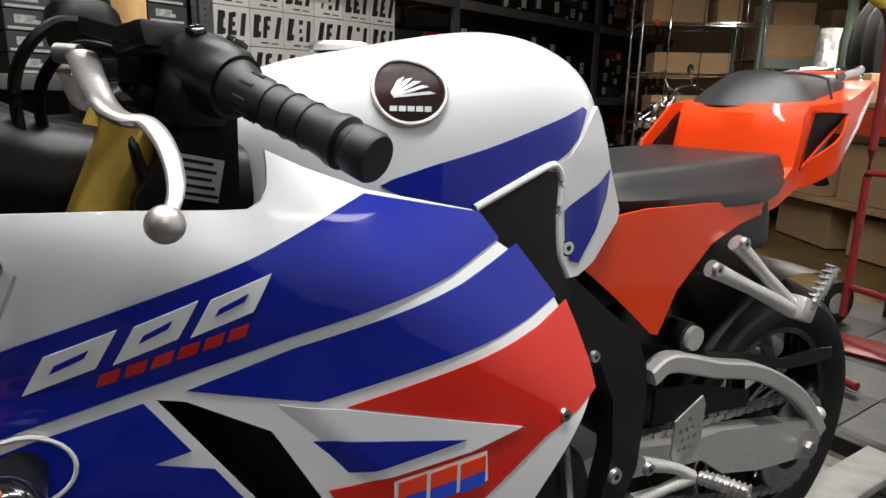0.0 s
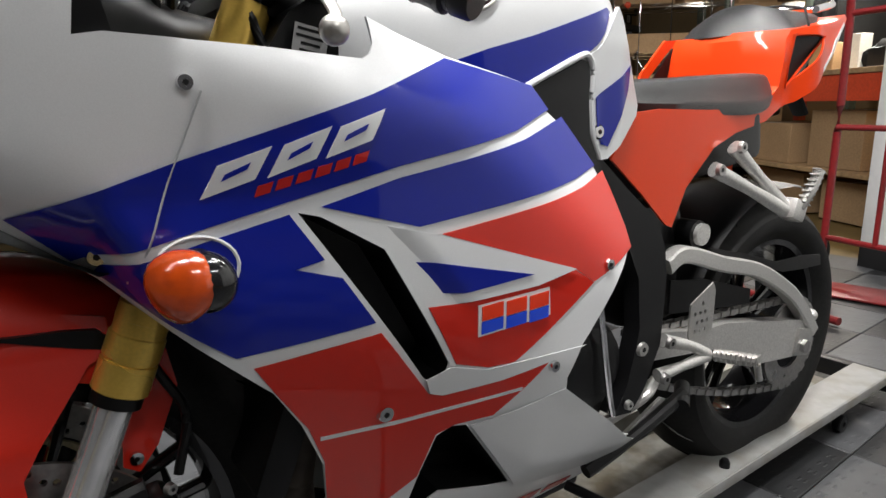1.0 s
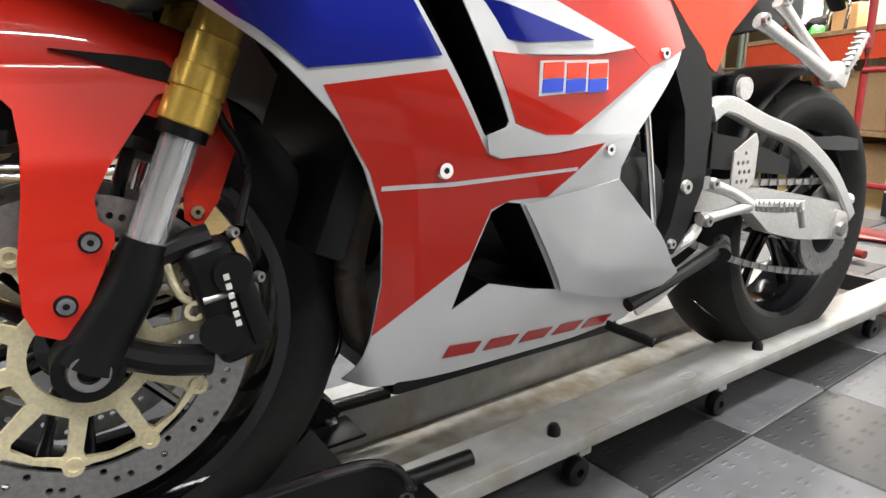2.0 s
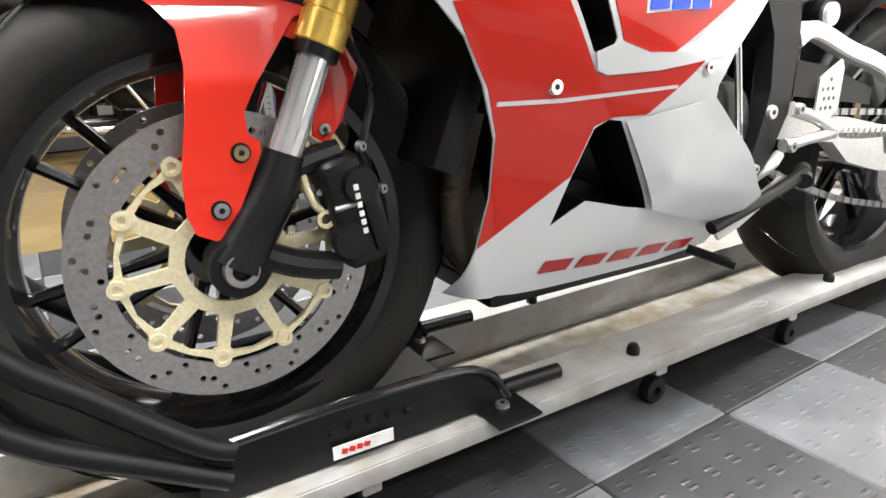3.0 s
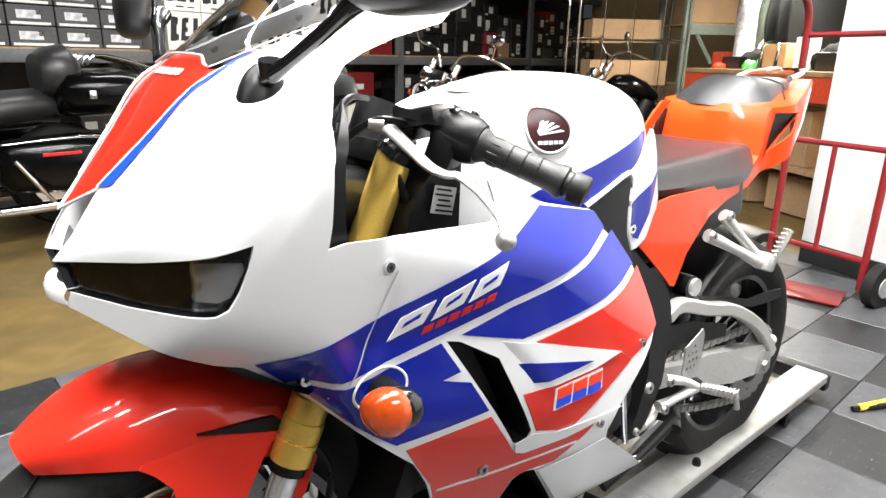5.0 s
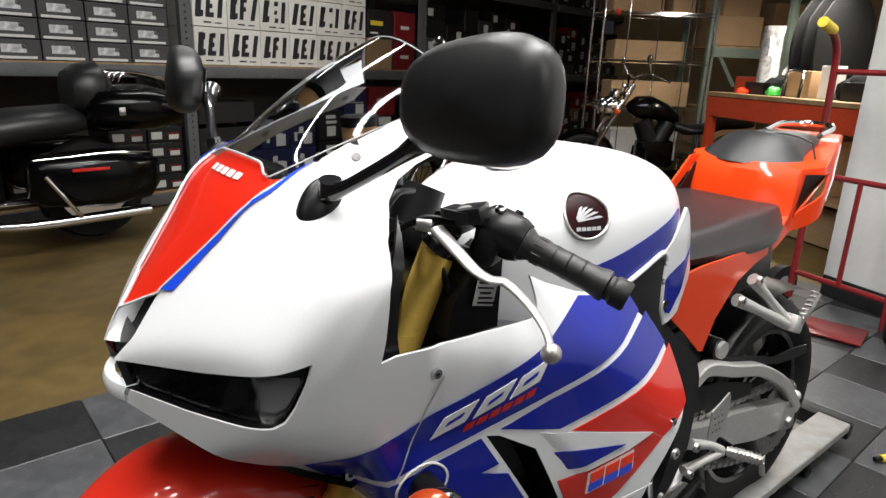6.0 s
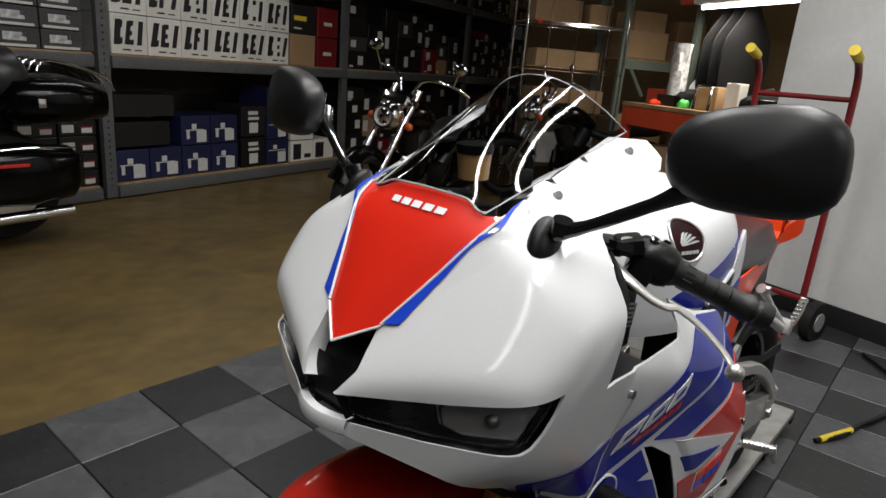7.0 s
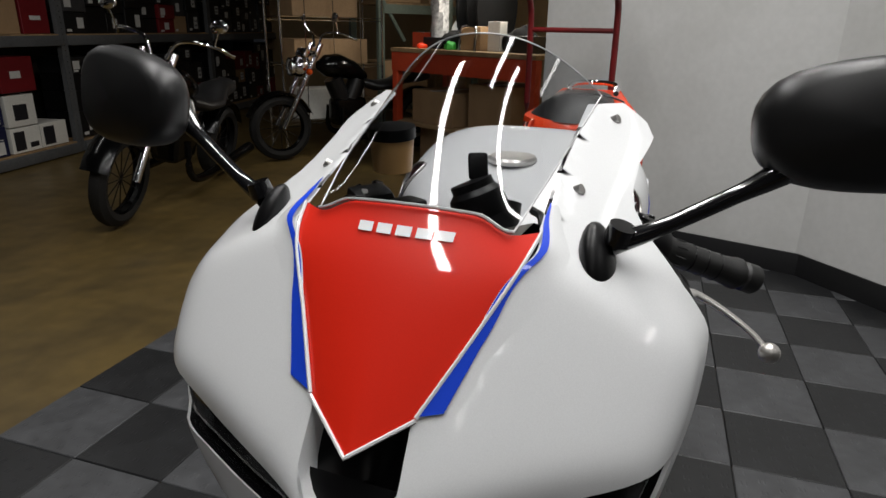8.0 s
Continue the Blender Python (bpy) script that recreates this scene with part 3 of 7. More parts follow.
# nose: red centre panel between the two ridges
CROWN = [(-0.080, 0.927), (-0.028, 0.986), (0.018, 1.038), (0.058, 1.076)]


def nose_row(u, v):
    """u runs up the nose, v from the left ridge to the right one."""
    own = WIDTH[-1 if v < 0 else 1]
    a, c = spline([Vector((x, own(x, z), z)) for x, z in RIDGE], 10), spline([Vector((x, 0, z)) for x, z in CROWN], 10)
    k = u * (len(a) - 1)
    i = min(int(k), len(a) - 2)
    e, m = a[i].lerp(a[i + 1], k - i), c[i].lerp(c[i + 1], k - i)
    bulge = 1 - abs(v) ** (1.0 + 1.0 * min(1, u * 2.2))
    p = e.lerp(m, bulge)
    return Vector((p.x, v * e.y - 0.012 * (1 - abs(v)) * (1 - u), p.z))


def nose_top(v):
    return 1.0 - 0.085 * math.exp(-((abs(v) - 0.80) / 0.17) ** 2) + 0.02 * (1 - abs(v))


NOSE_CACHE = [[nose_row(i / 24 * nose_top(-1 + j / 20), -1 + j / 20) for j in range(41)] for i in range(25)]
bm = loft(NOSE_CACHE, closed=False)
bmesh.ops.solidify(bm, geom=bm.faces, thickness=0.003)
nose = part("nose_panel", bm, RED, bike, "glossy red centre panel of the nose")
for side in (-1, 1):
    edge = [p + Vector((-0.0015, 0, 0.0015)) for p in (row[0 if side < 0 else -1] for row in NOSE_CACHE)]
    part("pinstripe", tube(edge, 0.0017, 6), WHITE, nose, "white edge line")
part("pinstripe", tube([p + Vector((-0.0015, 0, -0.0006)) for p in NOSE_CACHE[0]], 0.0017, 6), WHITE, nose, "white edge line")
for k in range(5):
    v0 = -0.42 + k * 0.17
    rows = [[nose_row(u, v0 + w * 0.13 / 3) + Vector((-0.0012, 0, 0.0014)) for w in range(4)] for u in (0.82, 0.85, 0.88)]
    part("letter_block", loft(rows, closed=False), WHITE, nose, "white nose lettering block")
# dark intake under the tip
rows = []
for k in range(13):
    x, z = -0.046 - 0.051 * k / 12, 0.955 - 0.074 * k / 12
    lo, hi = -half_width(x, z) + 0.003, half_width_right(x, z) - 0.003
    rows.append([Vector((x + 0.010 + 0.045 * (1 - (2 * j / 12 - 1) ** 2), lo + (hi - lo) * j / 12, z - 0.004)) for j in range(13)])
rows.append([Vector((p.x + 0.005, p.y, p.z - 0.035)) for p in rows[-1]])
part("nose_intake", loft(rows, closed=False), BLACK, bike, "black central air intake in the nose")
for side in (-1, 1):
    rim = [(-0.050 - 0.047 * k / 8, 0.951 - 0.070 * k / 8) for k in range(9)]
    lip = [[Vector((x, side * WIDTH[side](x, z), z)) for x, z in rim],
           [Vector((x + 0.002 + 0.012 * k / 8, side * (WIDTH[side](x, z) - 0.004 - 0.003 * k / 8), z - 0.003)) for k, (x, z) in enumerate(rim)],
           [Vector((x + 0.02, side * (WIDTH[side](x, z) - 0.006 - 0.003 * k / 8), z - 0.006)) for k, (x, z) in enumerate(rim)]]
    part("nose_lip", loft(lip, closed=False), WHITE, bike, "white lip beside the intake")

# chin bar under the intake and the dark panel behind it
lo, hi = -half_width(-0.092, 0.84), half_width_right(-0.092, 0.84)
rows = []
for dx, z in ((0.010, 0.854), (0.000, 0.854), (-0.003, 0.848), (-0.002, 0.838), (0.004, 0.833), (0.012, 0.833)):
    rows.append([Vector((-0.091 + dx - 0.012 * (1 - (j / 6 - 1) ** 2), lo - 0.002 + (hi - lo + 0.004) * j / 12, z)) for j in range(13)])
part("chin_bar", loft(rows, closed=False), WHITE, bike, "white chin bar under the air intake")
rows = [[Vector((-0.082 + dx, (lo + 0.002) + (hi - lo - 0.004) * j / 6, z)) for j in range(7)] for dx, z in ((0.012, 0.900), (0.0, 0.880), (-0.002, 0.852))]
part("intake_panel", loft(rows, closed=False), BLACK, bike, "black panel in the air intake")

# headlights
for side in (-1, 1):
    loop = [(-0.096, 0.879), (-0.042, 0.898), (-0.004, 0.912), (0.033, 0.923), (0.029, 0.900), (0.021, 0.876), (0.013, 0.859), (0.002, 0.853), (-0.052, 0.849), (-0.090, 0.852)]
    lens = part("headlight", sheet(loop, lambda x, z, out: Vector((x + 0.006, side * (WIDTH[side](x, z) - 0.006 + out), z)), 0.002, 0.012), LENS, bike, "clear lens over a dark headlight")
    lens.visible_shadow = False
    part("headlight_bowl", sheet(loop, lambda x, z, out: Vector((x * 0.5 + 0.075, side * (0.55 * WIDTH[side](x, z) + 0.015 + out), z * 0.9 + 0.088)), 0.002, 0.02), REFLECTOR, lens, "dim silvered headlight housing")
    inside_lens = lambda x, z, out, side=side: Vector((x + 0.014, side * (WIDTH[side](x, z) - 0.012 + out), z))
    dee = [(-0.046, 0.884), (-0.040, 0.892), (0.000, 0.904), (0.014, 0.904), (0.016, 0.893), (0.006, 0.868), (-0.004, 0.861), (-0.034, 0.857), (-0.044, 0.864)]
    part("reflector", sheet(dee, lambda x, z, out: inside_lens(x, z, out - 6.0 * max(0.0, 0.0007 - (0.35 * (x + 0.016) ** 2 + (z - 0.880) ** 2))), 0.002, 0.006), REFLECTOR, lens, "bright dished reflector")
    part("reflector_rim", tube([inside_lens(x, z, 0.002) for x, z in dee + dee[:1]], 0.0018, 6), CHROME, lens)
    part("projector_lens", ball(inside_lens(-0.016, 0.878, -0.008), 0.0085), STEEL, lens)
    for k in range(3):
        part("reflector_fin", tube([inside_lens(0.019 + 0.0025 * k, 0.910 - 0.002 * k, 0.003), inside_lens(0.014 + 0.003 * k, 0.884, 0.003)], 0.0013, 6), CHROME, lens)
    # Black backing added behind the lens so that reflections show on it.
    part("marker_lens", sheet([(-0.086, 0.877), (-0.056, 0.888), (-0.060, 0.856), (-0.083, 0.857)], inside_lens, 0.002, 0.012), GLOSS_BLACK, lens)
    hull = loft([[bent(WIDTH[side], side)(x, z, -0.003) for x, z in dense(loop, 0.01)], [Vector((x * 0.5 + 0.077, side * (0.55 * WIDTH[side](x, z) + 0.013), z * 0.9 + 0.088)) for x, z in dense(loop, 0.01)]], caps=False)
    part("headlight_shroud", hull, GLOSS_BLACK, lens)
# inner black cowl closes the front behind the skin
bm = loft([[Vector((x, y, z)) for y in map(float, np.linspace(-w, w, 9))] for x, w, z in ((-0.075, 0.045, 0.842), (-0.01, 0.15, 0.800), (0.04, 0.17, 0.765), (0.10, 0.18, 0.73), (0.2, 0.16, 0.74))], closed=False)
part("under_cowl", bm, BLACK, bike, "black cowl under the nose")
for side in (-1, 1):
    part("inner_cowl", sheet([(0.090, 0.903), (0.104, 0.985), (0.140, 1.040), (0.120, 0.985), (0.120, 0.930), (0.128, 0.895)], lambda x, z, out: Vector((x, side * (WIDTH[side](x, z) - 0.008 + out), z)), 0.004, 0.015), BLACK, bike, "black inner cowl")
    part("inner_cowl", sheet([(0.02, 0.82), (0.05, 0.98), (0.080, 0.98), (0.075, 0.86), (0.10, 0.79), (0.20, 0.80), (0.36, 0.83), (0.36, 0.72), (0.16, 0.72)], plane_y(0.135, side), 0.004, 0.03), BLACK, bike)
    part("opening_floor", sheet([(0.10, 0.130), (0.12, 0.225), (0.28, 0.225), (0.33, 0.18), (0.34, 0.12)], lambda x, y, out: Vector((x, side * y, 0.845 + out)), 0.004, 0.03), BLACK, bike, "black inner ledge of the fairing")
part("dash_shroud", loft([[Vector((x, y, z)) for x, y, z in row] for row in (
    ((0.07, -0.085, 1.050), (0.065, 0, 1.066), (0.07, 0.085, 1.050)), ((0.11, -0.095, 1.060), (0.11, 0, 1.030), (0.11, 0.095, 1.060)),
    ((0.15, -0.10, 1.045), (0.15, 0, 1.010), (0.15, 0.10, 1.045)), ((0.16, -0.10, 0.95), (0.16, 0, 0.95), (0.16, 0.10, 0.95)))], closed=False), BLACK, bike, "black dashboard shroud")
part("instrument_panel", box((0.02, 0.15, 0.075), pose(0.135, 0, 1.022, 0, -50), 0.008), GLOSS_BLACK, bike, "black instrument panel")

# windscreen
SIDE_LINE = spline([Vector((0.073, 0.096, 1.066)), Vector((0.136, 0.104, 1.097)), Vector((0.21, 0.111, 1.126)), Vector((0.288, 0.118, 1.154))], 8)
MID_LINE = spline([Vector((0.057, 0, 1.079)), Vector((0.112, 0, 1.132)), Vector((0.175, 0, 1.178)), Vector((0.243, 0, 1.214))], 8)
rows, feet = [], []
for e, c in zip(SIDE_LINE, MID_LINE):
    ring = []
    for j in range(33):
        v = -1 + j / 16
        p = e.lerp(c, 1 - abs(v) ** (2.5 - 0.3 * len(rows) / 24))
        q = Vector((p.x, v * e.y, p.z))
        if not rows:
            feet.append(nose_row(min(1.0, nose_top(0.82 * v)), 0.82 * v) + Vector((-0.001, 0, 0.0025)) - q)
        t = max(0.0, 1 - len(rows) / 20)
        ring.append(q + feet[j] * t * t)
    rows.append(ring)
bm = loft(rows, closed=False)
screen = part("windscreen", bm, SCREEN, bike, "clear smoked double-bubble windscreen")
screen.visible_shadow = False
rim = [r[0] for r in rows] + rows[-1][1:-1] + [r[-1] for r in reversed(rows)]
part("screen_edge", tube(rim, 0.0009, 6), SILVER, screen, "pale polished screen edge")
part("screen_edge", tube([p + Vector((-0.002, 0, 0.001)) for p in rows[0]], 0.0016, 6), SILVER, screen, "pale screen seal")
for side in (-1, 1):
    for u, v in ((0.136, 1.087), (0.265, 1.133)):
        bolt((u, side * (WIDTH[side](u, v) + 0.001), v), 0.0055, bike, (-0.3, side, 0.6), STEEL, "screen_bolt")

# black ducts and covers inside the cockpit
for side in (-1, 1):
    part("air_duct", loft([[Vector((x, side * (y0 + (y1 - y0) * (0.5 + 0.5 * ca)), z + h * sa)) for ca, sa in ((math.cos(k * math.pi / 8), math.sin(k * math.pi / 8)) for k in range(16))]
                           for x, y0, y1, z, h in ((0.085, 0.03, 0.14, 0.93, 0.050), (0.13, 0.02, 0.13, 0.93, 0.055), (0.20, 0.01, 0.10, 0.905, 0.050), (0.28, 0.005, 0.09, 0.89, 0.05), (0.36, 0.005, 0.09, 0.89, 0.05))]), BLACK, bike, "black air intake duct")
    part("frame_spar_cover", sheet([(0.250, 0.86), (0.255, 0.900), (0.285, 0.945), (0.322, 0.968), (0.334, 0.962), (0.332, 0.86)], plane_y(0.149, side), 0.05, 0.02), BLACK, bike, "black cover beside the steering head")

# mirrors
for side in (-1, 1):
    base = Vector((0.079, side * 0.156, 1.043))
    bm = ball(base, 0.0235, (0.92, 0.55, 1.45), (side * 22, 22, side * 22))
    mirror = part("mirror", bm, BLACK, bike, "black wing mirror on a slim stalk")
    part("mirror_bolt", cyl(base + Vector((0.006, side * 0.012, 0.018)), base + Vector((0.004, side * 0.016, 0.032)), 0.012, 0.011, 20), GLOSS_BLACK, mirror)
    end = Vector((0.112, side * 0.275, 1.120))
    part("stalk", tube([base + Vector((0.004, side * 0.008, 0.016)), base.lerp(end, 0.35) + Vector((0, 0, 0.004)), base.lerp(end, 0.8), end, end + Vector((0.012, side * 0.02, 0.014))], [0.010, 0.0068, 0.0070, 0.010, 0.014], 14, 5), GLOSS_BLACK, mirror, "black mirror stalk")
    rings = []
    ctr = Vector((0.130, -0.325, 1.157)) if side < 0 else Vector((0.092, 0.325, 1.145))
    for i in range(11):
        u = -1 + i / 5
        r = (1 - abs(u) ** 3.0) ** 0.34 if abs(u) < 1 else 0.02
        r = max(r, 0.03)
        ring = []
        for k in range(32):
            a = 2 * math.pi * k / 32
            ca, sa = math.cos(a), math.sin(a)
            sup = (abs(ca) ** 2.8 + abs(sa) ** 2.8) ** (-1 / 2.8)
            ring.append(Vector((0.027 * u, 0.0735 * r * ca * sup, 0.048 * r * sa * sup * (1 - 0.12 * ca * -side))))
        rings.append(ring)
    m = Matrix.Translation(ctr) @ pose(0, 0, 0, side * 5, 6, side * -11)
    part("mirror_shell", loft([[m @ p for p in ring] for ring in rings]), MIRROR_BLACK, mirror, "satin black mirror shell")
    glass_m = m @ pose(0.0262, 0, 0)
    part("mirror_glass", box((0.002, 0.09, 0.05), glass_m, 0.0008), CHROME, mirror, "mirror glass")

# fork and front wheel
AXLE_F, AXLE_R = Vector((0.0, 0, 0.384)), Vector((1.387, 0.04, 0.342))


def on_fork(z, y):
    return Vector((0.062 + (z - 0.492) * 0.434, y, z))


for side in (-1, 1):
    y = side * 0.103
    fork = part("fork_tube", cyl(on_fork(0.660, y), on_fork(0.965, y), 0.0230, n=32), GOLD, bike, "gold anodised fork tube")
    bm = lathe([(0, 0), (0.0245, 0), (0.0262, 0.0015), (0.0262, 0.0300), (0.0240, 0.0302), (0.0240, 0.0340), (0.0262, 0.0342), (0.0262, 0.0560), (0.0246, 0.0575), (0.0246, 0.0700), (0.0252, 0.0702), (0.0252, 0.0860), (0.0232, 0.0875), (0, 0.0875)],
               Matrix.Translation(on_fork(0.600, y)) @ (on_fork(0.6, y) - on_fork(0.5, y)).to_track_quat("Y", "Z").to_matrix().to_4x4(), 40)
    part("fork_collar", bm, GOLD, fork, "gold machined fork collar")
    part("fork_seal", cyl(on_fork(0.589, y), on_fork(0.602, y), 0.0235, n=32), BLACK, fork)
    part("fork_slider", cyl(on_fork(0.47, y), on_fork(0.595, y), 0.0178, n=40), SLIDER, fork, "polished chrome fork slider")
    foot = tube([on_fork(0.495, y), on_fork(0.455, y), Vector((0.018, y, 0.415)), AXLE_F + Vector((0, y, 0))], [0.022, 0.026, 0.028, 0.033], 16, 4)
    add_cyl(foot, AXLE_F + Vector((0, y - 0.02, 0)), AXLE_F + Vector((0, y + 0.02, 0)), 0.031, n=28)
    part("axle_clamp", foot, BLACK, fork, "black cast axle clamp")
    part("axle_nut", lathe([(0.0105, side * 0.002), (0.0105, side * 0.007), (0.0175, side * 0.007), (0.0195, side * 0.003), (0.0195, 0), (0.0105, 0)], Matrix.Translation(AXLE_F + Vector((0, y + side * 0.021, 0))), 32), STEEL, fork, "steel axle end")
part("upper_clamp", box((0.075, 0.245, 0.03), pose(0.285, 0, 0.955, 0, 23), 0.008), BLACK, bike, "black upper triple clamp")
part("lower_clamp", box((0.08, 0.25, 0.03), pose(0.195, 0, 0.745, 0, 23), 0.008), BLACK, bike, "black lower triple clamp")
part("steering_head", cyl((0.20, 0, 0.74), (0.315, 0, 1.02), 0.032), FRAME, bike, "dark steering head")

TYRE_F = [(0.218, -0.046), (0.230, -0.056), (0.248, -0.0605), (0.266, -0.058), (0.281, -0.047), (0.292, -0.031), (0.298, -0.015), (0.300, 0.0)]
TYRE_F = TYRE_F + [(r, -y) for r, y in reversed(TYRE_F[:-1])] + [(0.212, 0.040), (0.208, 0.0), (0.212, -0.040), (0.218, -0.046)]
TYRE_R = [(0.218, -0.070), (0.232, -0.082), (0.252, -0.090), (0.272, -0.088), (0.290, -0.072), (0.303, -0.048), (0.310, -0.024), (0.312, 0.0)]
TYRE_R = TYRE_R + [(r, -y) for r, y in reversed(TYRE_R[:-1])] + [(0.212, 0.064), (0.208, 0.0), (0.212, -0.064), (0.218, -0.070)]


def wheel(name, axle, tyre, half, spokes, label):
    rim_profile = [(0.221, -half), (0.224, -half + 0.004), (0.214, -half + 0.012), (0.205, -half * 0.45), (0.203, 0), (0.205, half * 0.45), (0.214, half - 0.012), (0.224, half - 0.004), (0.221, half),
                   (0.205, half - 0.004), (0.196, half * 0.4), (0.194, 0), (0.196, -half * 0.4), (0.205, -half + 0.004), (0.221, -half)]
    bm = lathe(rim_profile, Matrix.Translation(axle), 96)
    add_cyl(bm, axle + Vector((0, -half * 0.95, 0)), axle + Vector((0, half * 0.95, 0)), 0.042, n=32)
    ob = part(name, bm, GLOSS_BLACK, bike, label)
    part("tyre", lathe(tyre, Matrix.Translation(axle), 128), RUBBER, ob, "black road tyre with curved tread grooves")
    for k in range(spokes):
        a = 2 * math.pi * (k + 0.3) / spokes
        for off in (-0.13, 0.13):
            p = [axle + Vector((r * math.cos(a + off * s), 0, r * math.sin(a + off * s))) for r, s in ((0.035, 2.2), (0.10, 1.3), (0.2, 1.15))]
            part("spoke", tube(p, [0.011, 0.0065, 0.0075], 8, 3, flat=1.6, up=(0, 1, 0)), GLOSS_BLACK, ob)
    return ob


front_wheel = wheel("front_wheel", AXLE_F, TYRE_F, 0.047, 6, "gloss black cast front wheel")
rear_wheel = wheel("rear_wheel", AXLE_R, TYRE_R, 0.07, 5, "gloss black cast rear wheel")


def groove(axle, a0, wide, side, spread, radius):
    """A short curved tread groove on the shoulder of a tyre."""
    pts = []
    for k in range(7):
        u = k / 6
        y = wide * (0.15 + 0.8 * u)
        r = radius - (0.30 * wide * (y / wide) ** 3.2) - 0.0002
        a = a0 + spread * u ** 1.4
        pts.append(axle + Vector((r * math.cos(a), side * y, r * math.sin(a))))
    return tube(pts, [0.0009, 0.0017, 0.002, 0.002, 0.002, 0.0017, 0.0009], 5)


for axle, wide, radius, own, n in ((AXLE_F, 0.045, 0.3, front_wheel, 16), (AXLE_R, 0.07, 0.312, rear_wheel, 14)):
    for k in range(n):
        part("tread_groove", groove(axle, 2 * math.pi * k / n, wide, -1, 0.24, radius), GLOSS_BLACK, own)


def round_loop(c, r, n=10, turn=0.0):
    return [(c[0] + r * math.cos(turn + 2 * math.pi * k / n), c[1] + r * math.sin(turn + 2 * math.pi * k / n)) for k in range(n)]


disc_holes = [round_loop((r * math.cos(a), r * math.sin(a)), 0.0038, 7) for k in range(36) for r, a in (((0.1265, 0.139, 0.149)[k % 3], 2 * math.pi * k / 36),)]
disc_holes += [round_loop((0.139 * math.cos(a), 0.139 * math.sin(a)), 0.0038, 7) for a in (2 * math.pi * (k + 0.5) / 18 + 0.08 for k in range(18))]
disc_vs = sheet(round_loop((0, 0), 0.158, 72), lambda u, v, out: Vector((u, out, v)), 0.005, 0.02, [round_loop((0, 0), 0.120, 60)] + disc_holes)
for side in (-1, 1):
    y = side * 0.077
    bm = disc_vs.copy()
    bmesh.ops.transform(bm, matrix=Matrix.Translation(AXLE_F + Vector((0, y, 0))), verts=bm.verts)
    part("brake_disc", bm, STEEL, front_wheel, "drilled steel brake disc")
    gaps = []
    for k in range(10):
        a = 2 * math.pi * k / 10 + 0.1
        gaps.append([(r * math.cos(a + d), r * math.sin(a + d)) for r, d in ((0.064, 0.13), (0.064, 0.50), (0.101, 0.560), (0.107, 0.53), (0.1095, 0.314), (0.107, 0.10), (0.101, 0.068))])
    outer = [((0.114 + 0.007 * max(0.0, math.cos(10 * (a - 0.1))) ** 3) * math.cos(a), (0.114 + 0.007 * max(0.0, math.cos(10 * (a - 0.1))) ** 3) * math.sin(a)) for a in (2 * math.pi * k / 100 for k in range(100))]
    bm = sheet(outer, lambda u, v, out: AXLE_F + Vector((u, y + side * out, v)), 0.007, 0.02, [round_loop((0, 0), 0.048, 40)] + gaps, lift=0.0045)
    ring = part("disc_carrier", bm, PALE_GOLD, front_wheel, "pale gold disc carrier with ten arms")
    for k in range(10):
        a = 2 * math.pi * k / 10 + 0.1
        c = AXLE_F + Vector((0.115 * math.cos(a), y, 0.115 * math.sin(a)))
        part("bobbin", lathe([(0.0050, -0.0065), (0.0098, -0.0065), (0.0098, 0.0065), (0.0050, 0.0065), (0.0050, -0.0065)], Matrix.Translation(c), 18), PALE_GOLD, front_wheel)
    tilt = pose(0, 0, 0, 0, -14)
    cal = part("brake_caliper", box((0.052, 0.046, 0.128), Matrix.Translation((0.128, side * 0.107, 0.425)) @ tilt, 0.014, 3), BLACK, bike, "black radial brake caliper")
    for dx, z in ((0.133, 0.457), (0.118, 0.396)):
        part("piston_cover", cyl((dx, side * 0.126, z), (dx, side * 0.138, z), 0.021, 0.019, 28), BLACK, cal)
    part("caliper_bridge", box((0.022, 0.062, 0.088), Matrix.Translation((0.149, side * 0.105, 0.422)) @ tilt, 0.006, 2), BLACK, cal)
    part("pad_pin", cyl((0.104, side * 0.128, 0.432), (0.150, side * 0.128, 0.440), 0.004, n=12), STEEL, cal)
    part("caliper_bracket", tube([(0.045, side * 0.105, 0.47), (0.09, side * 0.106, 0.485), (0.12, side * 0.107, 0.492)], 0.014, 10, 3), BLACK, cal)
    part("caliper_bracket", tube([(0.01, side * 0.105, 0.40), (0.06, side * 0.106, 0.375), (0.11, side * 0.107, 0.362)], 0.016, 10, 3), BLACK, cal)
    for k in range(6):
        part("lettering_bar", box((0.0055, 0.001, 0.0062), Matrix.Translation((0.1255 + 0.0016 * k, side * 0.1385, 0.456 - 0.0098 * k)) @ pose(0, 0, 0, 0, -10)), LABEL_WHITE, cal, "pale lettering bar")
    for z, x in ((0.497, 0.139), (0.448, 0.161), (0.399, 0.160)):
        bolt((x, side * 0.128, z), 0.0062, cal, (0.5, side, 0), STEEL)
    part("pad_spring", tube([(0.077, side * 0.112, 0.472), (0.080, side * 0.114, 0.455), (0.086, side * 0.114, 0.438), (0.094, side * 0.112, 0.430)], 0.0042, 8, 4), PALE_GOLD, cal, "pale gold pad spring")
    part("pad_ring", lathe([(0.0060, 0.0), (0.0060, side * 0.004), (0.0105, side * 0.004), (0.0105, 0.0), (0.0060, 0.0)], Matrix.Translation((0.098, side * 0.112, 0.420)), 20), PALE_GOLD, cal, "pale gold ring")
    bolt((0.073, side * 0.112, 0.449), 0.004, cal, (0, side, 0), STEEL)
